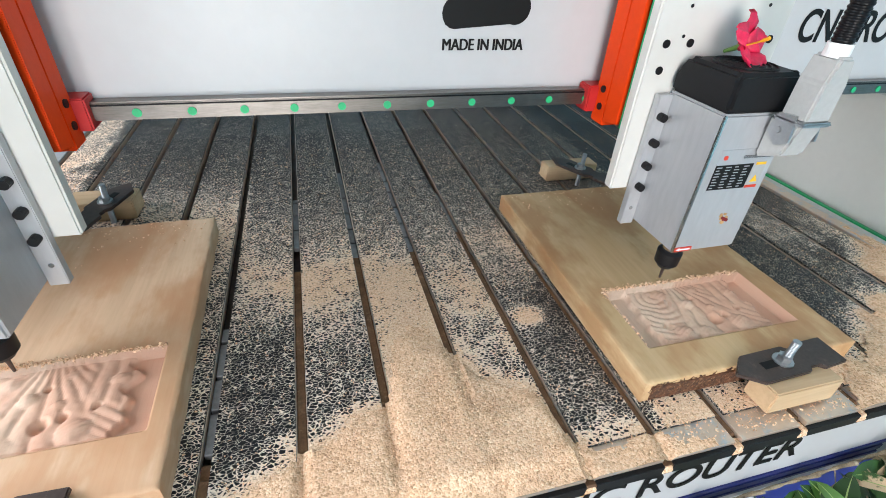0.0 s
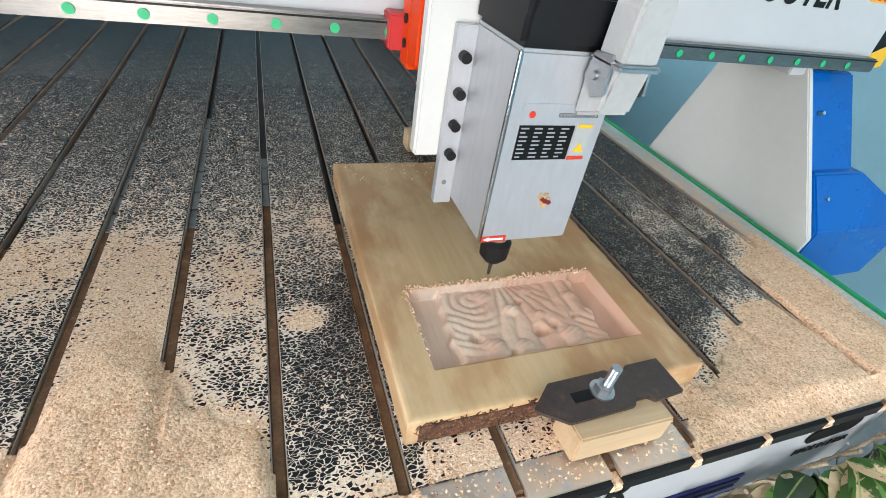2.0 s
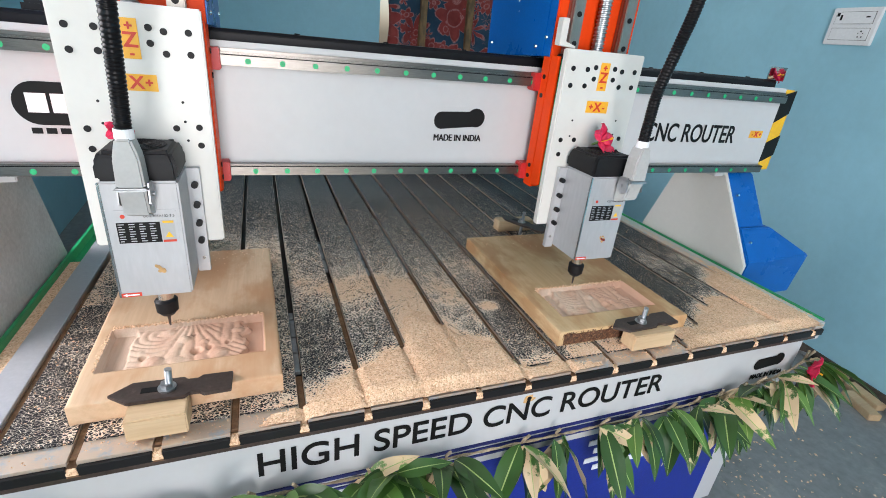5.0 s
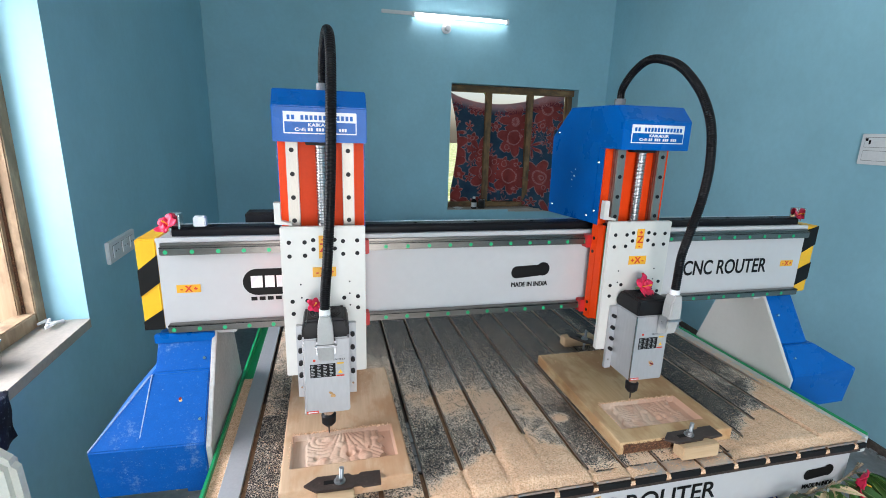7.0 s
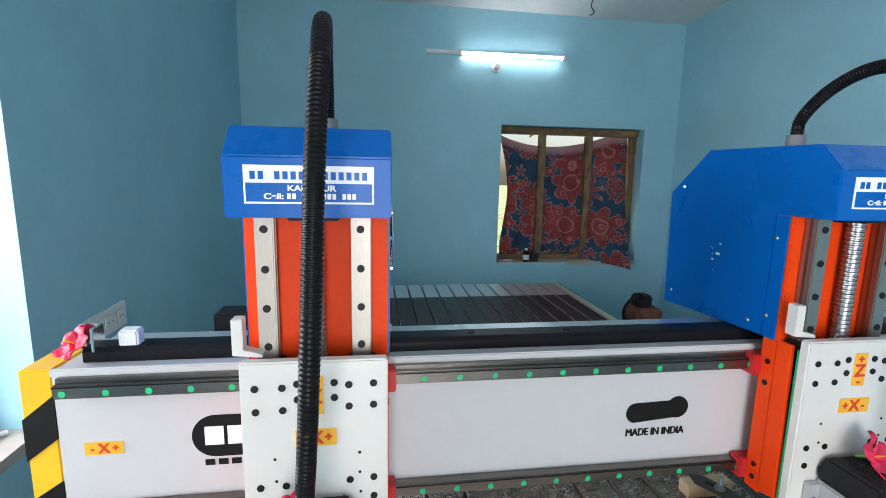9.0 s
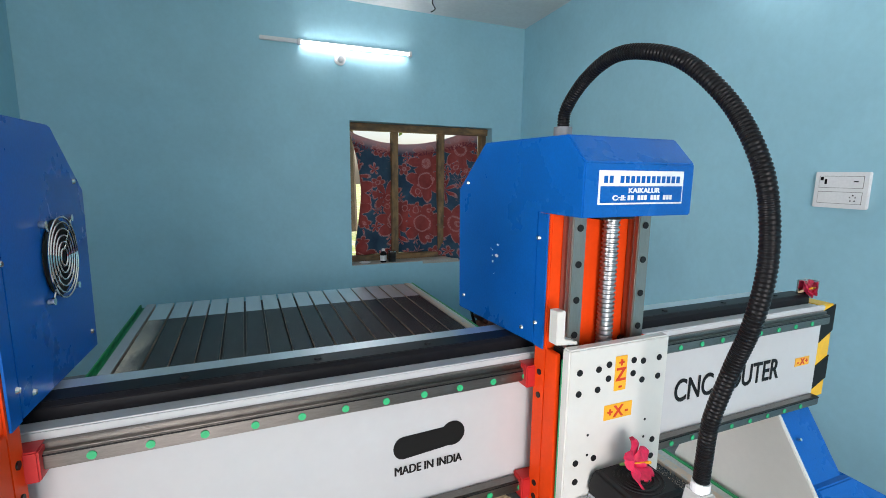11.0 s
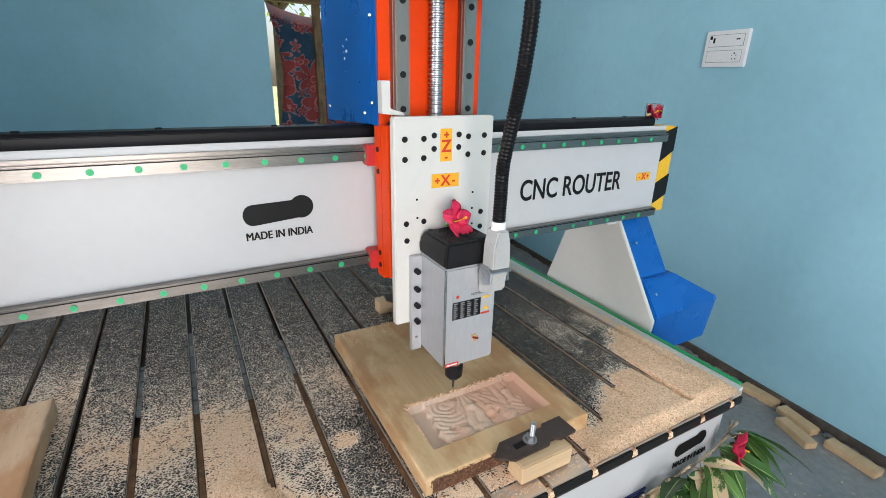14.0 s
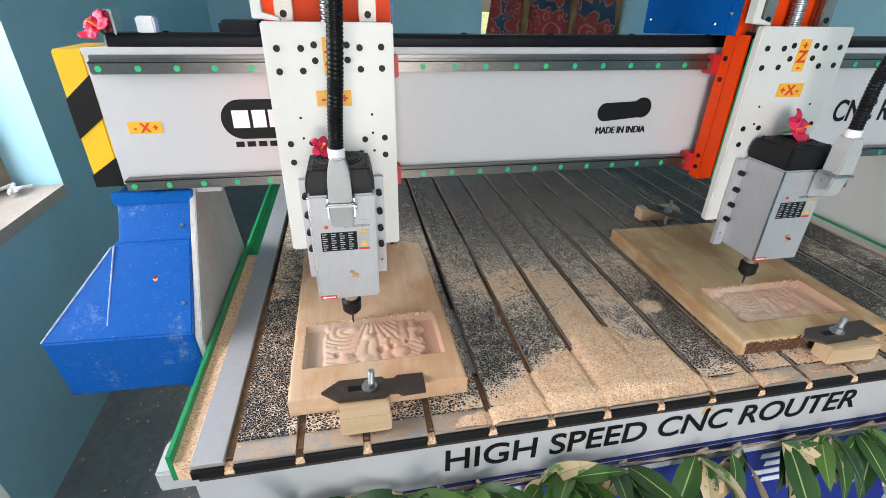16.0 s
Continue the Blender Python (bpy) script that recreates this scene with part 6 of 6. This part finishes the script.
def garland():
    rnd = random.Random(11)
    strands = random.Random(5)
    rnd_x = [strands.uniform(1.30, 1.68) for _ in range(16)]
    g = thing("leaf_garland", (0.85, 0.0, 0.60), "string of green mango leaves, partly dusted, across the machine front", "garland")
    pts = [(-0.055, 0.03, 0.69), (0.02, 0.010, 0.682), (0.2, 0.004, 0.660), (0.40, 0.002, 0.648), (0.65, 0.0, 0.642), (0.9, 0.0, 0.636), (1.1, 0.0, 0.632), (1.3, 0.0, 0.634), (1.45, 0.0, 0.645),
           (1.58, -0.004, 0.664), (1.66, -0.002, 0.69), (1.70, 0.01, 0.715)]
    path = smooth_path(pts, 14)
    part("string", sweep(B(), path, lambda i: 0.0025 + 0.0010 * math.sin(i * 2.1), 8), M["string"], g, "twisted jute string", True)
    shapes = [leaf_mesh("leaf", 0.145, 0.044, 0.35, 0.25), leaf_mesh("leaf", 0.120, 0.039, 0.55, 0.2), leaf_mesh("leaf", 0.160, 0.047, 0.25, 0.3), leaf_mesh("leaf", 0.10, 0.035, 0.45, 0.25)]
    knots = [0.13, 0.21, 0.29, 0.37, 0.44, 0.55, 0.62, 0.70, 0.86, 0.95, 1.06, 1.14, 1.24, 1.33, 1.40, 1.46, 1.52, 1.58, 1.64, 1.68]
    for x in knots:
        c = min(path, key=lambda p: abs(p.x - x))
        stem = [c + Vector((rnd.uniform(-0.01, 0.01) * t, -0.012 * t, 0.03 * t)) for t in (0, 0.5, 1)]
        part("twig", sweep(B(), stem, 0.003, 6), M["string"], g)
        for k in range(rnd.randint(7, 10)):
            if x < 0.82 and k < 5:
                yaw, pitch = rnd.uniform(190, 358), rnd.uniform(-52, -2)        # leaves that stand off the panel
            elif k == 0 and rnd.random() < 0.35:
                yaw, pitch = rnd.uniform(180, 360), rnd.uniform(-50, -15)          # a leaf that stands up
            else:
                yaw, pitch = rnd.uniform(185, 355), rnd.uniform(-8, 65)
            ob = new("leaf", rnd.choice(shapes))
            ob.parent = g
            s = rnd.uniform(0.70, 1.0)
            if x > 1.6 and yaw < 270:
                yaw = rnd.uniform(280, 350)
            ob.matrix_local = Matrix.Translation(c + Vector((rnd.uniform(-0.02, 0.02), -0.008 - 0.012 * rnd.random(), rnd.uniform(-0.008, 0.012))) - ORIGIN[g.name]) @ pose(0, 0, 0, 0, 0, yaw) @ \
                pose(0, 0, 0, rnd.uniform(-35, 35), pitch, 0) @ Matrix.Diagonal((s, s, s, 1))
    # loose strands round the knots towards the end
    for k in range(16):
        c = min(path, key=lambda p: abs(p.x - rnd_x[k]))
        e = c + Vector((strands.uniform(-0.07, 0.05), -0.02 - 0.02 * strands.random(), strands.uniform(-0.10, 0.03)))
        mid = (c + e) / 2 + Vector((strands.uniform(-0.03, 0.03), -0.015, strands.uniform(-0.02, 0.03)))
        part("loose_strand", sweep(B(), smooth_path([c, c * 0.5 + mid * 0.5 + Vector((0, 0, 0.006)), mid, e], 6), 0.0009, 5), M["string"], g)


garland()


# ---- fittings of the room ----
def tube_light():
    t = thing("tube_light", (1.35, 3.80, 2.62), "lit fluorescent tube light on a white batten", "tube light")
    part("batten", box(B(), 0.75, 1.96, on_back(1.3) - 0.03, on_back(1.3) - 0.008, 2.612, 2.642, 0.003), M["batten"], t)
    part("lit_tube", cyl(B(), (1.05, on_back(1.3) - 0.045, 2.617), (1.945, on_back(1.3) - 0.045, 2.617), 0.011, seg=16), M["tube"], t, "glowing tube", True)
    for x in (1.04, 1.95):
        part("holder", box(B(), x - 0.012, x + 0.012, on_back(1.3) - 0.062, on_back(1.3) - 0.02, 2.598, 2.64, 0.003), M["batten"], t)
    r = thing("ceiling_rose", (1.36, 3.8, 2.53), "round white wall lamp holder below the tube light", "lamp holder")
    yb = on_back(1.36)
    part("base", cyl(B(), (1.36, yb - 0.02, 2.525), (1.36, yb + 0.002, 2.525), 0.045, seg=28), M["batten"], r, "", True)
    part("socket", cyl(B(), (1.36, yb - 0.075, 2.52), (1.36, yb - 0.018, 2.525), 0.022, 0.028, 20), M["batten"], r, "", True)


tube_light()


def side_tube_light():
    """The second tube, high on the side wall above the switchboard."""
    t = thing("tube_light", (on_right(0.9), 0.9, 2.62), "lit fluorescent tube light high on the side wall", "tube light")
    x = on_right(0.9)
    part("batten", box(B(), x - 0.032, x - 0.008, 0.30, 1.50, 2.612, 2.642, 0.003), M["batten"], t)
    part("lit_tube", cyl(B(), (x - 0.05, 0.34, 2.617), (x - 0.05, 1.46, 2.617), 0.011, seg=16), M["tube"], t, "glowing tube", True)


side_tube_light()


def switchboard(m, w, h, label, switches, openings=()):
    s = thing("switchboard", m.translation, label, "switchboard")
    ORIGIN[s.name] = Vector((0, 0, 0))
    s.matrix_world = m
    part("plate", box(B(), -w / 2, w / 2, -0.016, 0.0, -h / 2, h / 2, 0.003), M["batten"], s)
    for i, (x, z, a, b) in enumerate(switches):
        part("joint", box(B(), x - a / 2 - 0.0015, x + a / 2 + 0.0015, -0.0166, -0.0155, z - b / 2 - 0.0015, z + b / 2 + 0.0015), M["steel"], s)
        if openings:
            part("module", box(B(), x - a / 2, x + a / 2, -0.019, -0.0155, z - b / 2, z + b / 2, 0.0015), M["batten"], s)
            continue
        part("switch" if i % 2 == 0 else "socket", box(B(), x - a / 2, x + a / 2, -0.021, -0.0155, z - b / 2, z + b / 2, 0.0015), M["batten"], s)
        for dx in (-0.2, 0.2):
            part("socket_hole", cyl(B(), (x + dx * a, -0.0216, z), (x + dx * a, -0.0205, z), 0.0035, seg=10), M["ink"], s)
    for x, z, a, b in openings:
        part("socket_hole", box(B(), x - a / 2, x + a / 2, -0.0198, -0.0188, z - b / 2, z + b / 2), M["ink"], s)
    return s


slope_r = math.degrees(math.atan2(BACK_R[0] - RIGHT_F[0], BACK_R[1] - RIGHT_F[1]))
switchboard(pose(on_right(0.935), 0.935, 1.570, 0, 0, -90 - slope_r), 0.205, 0.148, "white plastic switchboard on the blue wall beside the machine",
            [(0.0, 0.033, 0.164, 0.046), (0.0, -0.031, 0.164, 0.046)],
            [(-0.072, 0.046, 0.012, 0.014), (-0.056, 0.034, 0.009, 0.021), (0.058, 0.036, 0.017, 0.005), (0.052, -0.020, 0.006, 0.006), (0.042, -0.028, 0.004, 0.004),
             (0.062, -0.028, 0.004, 0.004), (0.045, -0.042, 0.005, 0.005), (0.060, -0.042, 0.005, 0.005)])
switchboard(pose(on_left(1.50), 1.50, 1.048, 0, 0, 90 + 1.8), 0.30, 0.095, "grey-white switchboard on the shaded blue wall", [(-0.08, 0.0, 0.07, 0.05), (0.02, 0.0, 0.07, 0.05), (0.10, 0.0, 0.05, 0.05)])

# hanging wire
path = smooth_path([(2.02, 3.42, CEIL), (2.01, 3.42, 2.93), (2.03, 3.41, 2.885), (2.0, 3.42, 2.86)], 8)
solid("hanging_wire", sweep(B(), path, 0.004, 6), M["ink"], "short black wire hanging from the ceiling", "wire")


def beam_fittings():
    for x, nm in ((-0.128, 1), (1.845, 2)):
        br = part("limit_bracket", box(B(), x - 0.016, x + 0.016, 0.475, 0.479, 1.313, 1.372, 0.001), M["chrome"], gantry, "bright folded steel bracket")
        part("bracket_side", box(B(), x + 0.014, x + 0.018, 0.447, 0.479, 1.334, 1.372, 0.001), M["chrome"], br)
    part("sensor_block", box(B(), -0.085, -0.055, 0.466, 0.49, 1.334, 1.362, 0.003), M["batten"], gantry, "small white sensor block")
    # cable chain rising behind the beam
    ch = part("cable_chain", box(B(), 0.02, 0.10, 0.585, 0.64, 1.300, 1.352, 0.006), M["black"], gantry, "black cable drag chain")
    for k in range(2):
        a = 0.10 + k * 0.028
        z = 1.325 + 0.022 * k
        part("chain_link", box(B(), a, a + 0.025, 0.585, 0.64, z, z + 0.038, 0.006), M["black"], ch)
        if k == 1:
            part("chain_pin", cyl(B(), (a + 0.012, 0.580, z + 0.02), (a + 0.012, 0.586, z + 0.02), 0.007, seg=14), M["capgreen"], ch)


beam_fittings()

# things on the sills
def lathe(bm, c, profile, seg=28):
    rings = [[bm.verts.new((c[0] + r * math.cos(a), c[1] + r * math.sin(a), c[2] + z)) for a in (2 * math.pi * k / seg for k in range(seg))] for r, z in profile]
    for a, b in zip(rings, rings[1:]):
        for k in range(seg):
            bm.faces.new((a[k], a[(k + 1) % seg], b[(k + 1) % seg], b[k]))
    bm.faces.new(rings[0][::-1])
    bm.faces.new(rings[-1])
    bmesh.ops.recalc_face_normals(bm, faces=bm.faces)
    return bm


solid("steel_bowl", lathe(B(), (-0.79, 0.725, SILL + 0.004), [(0.05, 0), (0.062, 0.006), (0.066, 0.08), (0.072, 0.088), (0.070, 0.090), (0.063, 0.082), (0.058, 0.008)]), M["chrome"],
      "round stainless steel bowl on the cement sill", "bowl", at=(-0.79, 0.725, SILL + 0.004), smooth=True)
bm = B()
rnd = random.Random(6)
for k in range(7):
    c = Vector((on_left(1.06) - 0.10 + rnd.uniform(-0.03, 0.03), 1.05 + rnd.uniform(-0.03, 0.03), SILL + 0.014 + rnd.uniform(0, 0.01)))
    a = Vector((rnd.uniform(-0.025, 0.025), rnd.uniform(-0.025, 0.025), rnd.uniform(0, 0.008)))
    cyl(bm, c - a, c + a, 0.007, 0.005, 8)
solid("crumpled_paper", bm, M["batten"], "crumpled scraps of white paper on the sill", "paper scraps", at=(on_left(1.06) - 0.1, 1.05, SILL))


def draped_cloth():
    bm = B()
    rows = []
    xw = on_left(0.45)
    for j in range(25):
        v = j / 24
        row = []
        for i in range(21):
            y = 0.20 + 0.39 * i / 20
            over = v * 0.29
            if over < 0.14:
                p = (xw - 0.13 + over, y, SILL + 0.012 + 0.006 * math.sin(y * 60) + 0.02 * noise.noise((y * 9, v * 8, 0)) ** 2)
            else:
                p = (xw + 0.012 + 0.008 * math.sin(y * 45 + v * 4), y + 0.004 * math.sin(v * 20), SILL + 0.012 - (over - 0.14))
            row.append(bm.verts.new(p))
        rows.append(row)
    for a, b in zip(rows, rows[1:]):
        for i in range(20):
            bm.faces.new((a[i], b[i], b[i + 1], a[i + 1]))
    m_ = surface("dark_printed_cloth", (0.012, 0.014, 0.04), 0.9, coarse=12, fine=120, var=0.6, grain=0.4, dirt=(0.42, 0.50, 0.58), dirt_at=0.57, scuff=((0.10, 0.22, 0.34), 14.0, 0.55))
    ob = solid("cloth", bm, m_, "dark patterned cloth draped over the window sill", "cloth", at=(xw, 0.44, SILL), smooth=True)
    so = ob.modifiers.new("thickness", "SOLIDIFY")
    so.thickness = 0.003


draped_cloth()
yb = on_back(1.7) + 0.05
bt = thing("medicine_bottle", (1.73, yb, 0.806), "small dark bottle with a white label on the sill", "bottle")
part("glass_body", lathe(B(), (1.73, yb, 0.806), [(0.026, 0), (0.029, 0.004), (0.029, 0.085), (0.014, 0.100), (0.012, 0.108)], 20), M["blackpaint"], bt, "", True)
part("label", lathe(B(), (1.73, yb, 0.806), [(0.0295, 0.018), (0.0296, 0.019), (0.0296, 0.066), (0.0295, 0.067)], 20), M["batten"], bt, "white paper label", True)
part("lid", lathe(B(), (1.73, yb, 0.806), [(0.014, 0.106), (0.015, 0.108), (0.015, 0.124), (0.013, 0.126)], 18), M["batten"], bt, "white screw lid", True)
tn = thing("tin_can", (1.815, yb, 0.806), "small dull metal tin on the sill", "tin")
part("tin_body", lathe(B(), (1.815, yb, 0.806), [(0.036, 0), (0.037, 0.003), (0.037, 0.088), (0.038, 0.09)], 22), M["steel"], tn, "", True)
part("tin_lid", lathe(B(), (1.815, yb, 0.806), [(0.038, 0.09), (0.039, 0.092), (0.039, 0.104), (0.03, 0.107)], 22), M["chrome"], tn, "", True)
solid("saucer", lathe(B(), (1.56, yb, 0.806), [(0.03, 0), (0.05, 0.01), (0.052, 0.012), (0.03, 0.004)], 24), M["batten"], "small white saucer on the sill", "saucer", at=(1.56, yb, 0.806), smooth=True)
bm = B()
bmesh.ops.create_uvsphere(bm, u_segments=24, v_segments=14, radius=1, matrix=Matrix.Translation((2.70, yb + 0.02, 0.86)) @ Matrix.Diagonal((0.075, 0.05, 0.056, 1)))
for v in bm.verts:
    v.co += Vector((1, 1, 1)) * 0.012 * noise.noise(v.co * 18)
solid("cloth_bundle", bm, M["sill"], "pale knotted cloth bundle on the window sill", "bundle", at=(2.70, yb, 0.806), smooth=True)


def compressor():
    """Small dusty machine on the floor behind the gantry, with boards stacked beside it."""
    c = thing("air_compressor", (2.15, 2.45, FLOOR), "rusty red-brown compressor standing on the floor by the bed", "compressor")
    rust = surface("rusty_brown_paint", (0.16, 0.055, 0.035), 0.6, coarse=14, fine=120, var=0.4, grain=0.3)
    bm = cyl(B(), (1.92, 2.45, 0.50), (2.42, 2.40, 0.50), 0.155, seg=28)
    part("tank", bm, rust, c, "", True)
    part("motor", box(B(), 1.98, 2.16, 2.36, 2.54, 0.64, 0.78, 0.02), rust, c)
    part("pump_head", box(B(), 2.00, 2.10, 2.40, 2.50, 0.77, 0.86, 0.012), M["black"], c)
    for x in (1.98, 2.36):
        for y in (2.33, 2.55):
            part("leg", box(B(), x, x + 0.03, y, y + 0.03, FLOOR, 0.46), M["black"], c)
    path = smooth_path([(1.93, 2.38, 0.62), (1.88, 2.36, 0.78), (1.96, 2.36, 0.88), (2.04, 2.40, 0.85)], 12)
    part("air_hose", sweep(B(), path, 0.010, 8), M["rubber"], c, "black air hose", True)
    for k in range(4):
        z = 0.60 + k * 0.032
        solid("plank", box(B(), 2.22 + 0.02 * k, 2.62, 2.10 + 0.03 * (k % 2), 2.24 + 0.03 * (k % 2), z, z + 0.028, 0.003), M["block"], "rough plank stacked behind the machine", "plank", at=(2.4, 2.2, z), group="stacked planks")
    solid("sawhorse", box(B(), 2.26, 2.56, 2.12, 2.24, FLOOR, 0.60, 0.004), M["frame"], "low wooden trestle under the stacked planks", "trestle", at=(2.4, 2.2, FLOOR))


compressor()

# offcuts on the floor along the wall, and crumbled plaster at its foot
for x, y, a, ln in ((2.775, 0.40, 80, 0.15), (2.74, 0.235, 66, 0.15), (2.655, 0.20, 58, 0.15), (2.70, 0.03, 72, 0.17), (2.735, -0.13, 84, 0.09)):
    bm = box(B(), -ln / 2, ln / 2, -0.025, 0.025, 0.0, 0.03, 0.003)
    m_ = pose(x, y, FLOOR, 0, 0, a + 10)
    bmesh.ops.transform(bm, verts=bm.verts, matrix=m_)
    solid("wood_offcut", bm, M["block"], "pale wood offcut lying on the cement floor", "wood offcut", at=(x, y, FLOOR), group="offcuts by the wall")
bm = B()
rnd = random.Random(9)
for k in range(420):
    y = rnd.uniform(-0.9, 3.6)
    x = on_right(y) - abs(rnd.gauss(0, 0.03)) - 0.004
    s = rnd.uniform(0.004, 0.016)
    bmesh.ops.create_icosphere(bm, subdivisions=1, radius=s, matrix=Matrix.Translation((x, y, FLOOR + s * 0.3)) @ Matrix.Diagonal((1, 1.4, 0.7, 1)))
solid("plaster_rubble", bm, M["floor"], "crumbled plaster and dirt along the foot of the wall", "rubble", "stuff")
bm = B()
box(bm, 0, 0.012, -2.3, 3.75, 0, 0.045)
bmesh.ops.transform(bm, verts=bm.verts, matrix=pose(on_right(0.0) - 0.013, 0.0, FLOOR, 0, 0, -slope_r))
solid("baseboard", bm, surface("bare_brown_plaster", (0.10, 0.08, 0.065), 0.9, coarse=9, fine=60, var=0.4, grain=0.4), "unpainted brown plaster at the foot of the wall", "baseboard", "structure")

# white plastic chair by the side window
st = thing("plastic_chair", (-0.45, -0.1, FLOOR), "cream-white moulded plastic chair beside the side window", "chair")
bm = prism(B(), [(-0.64, 0.62), (-0.62, 0.96), (-0.59, 1.02), (-0.345, 1.02), (-0.31, 0.985), (-0.295, 0.62)], 1, 0.045, 0.085, 0.012)
part("backrest", bm, M["cream"], st, "rounded moulded backrest", True)
part("seat", box(B(), -0.64, -0.29, -0.36, 0.05, 0.545, 0.58, 0.014), M["cream"], st)
for x in (-0.61, -0.32):
    for y in (-0.33, 0.04):
        part("leg", cyl(B(), (x * 1.02, y, FLOOR), (x, y * 0.95, 0.56), 0.022, 0.026, 12), M["cream"], st, "", True)
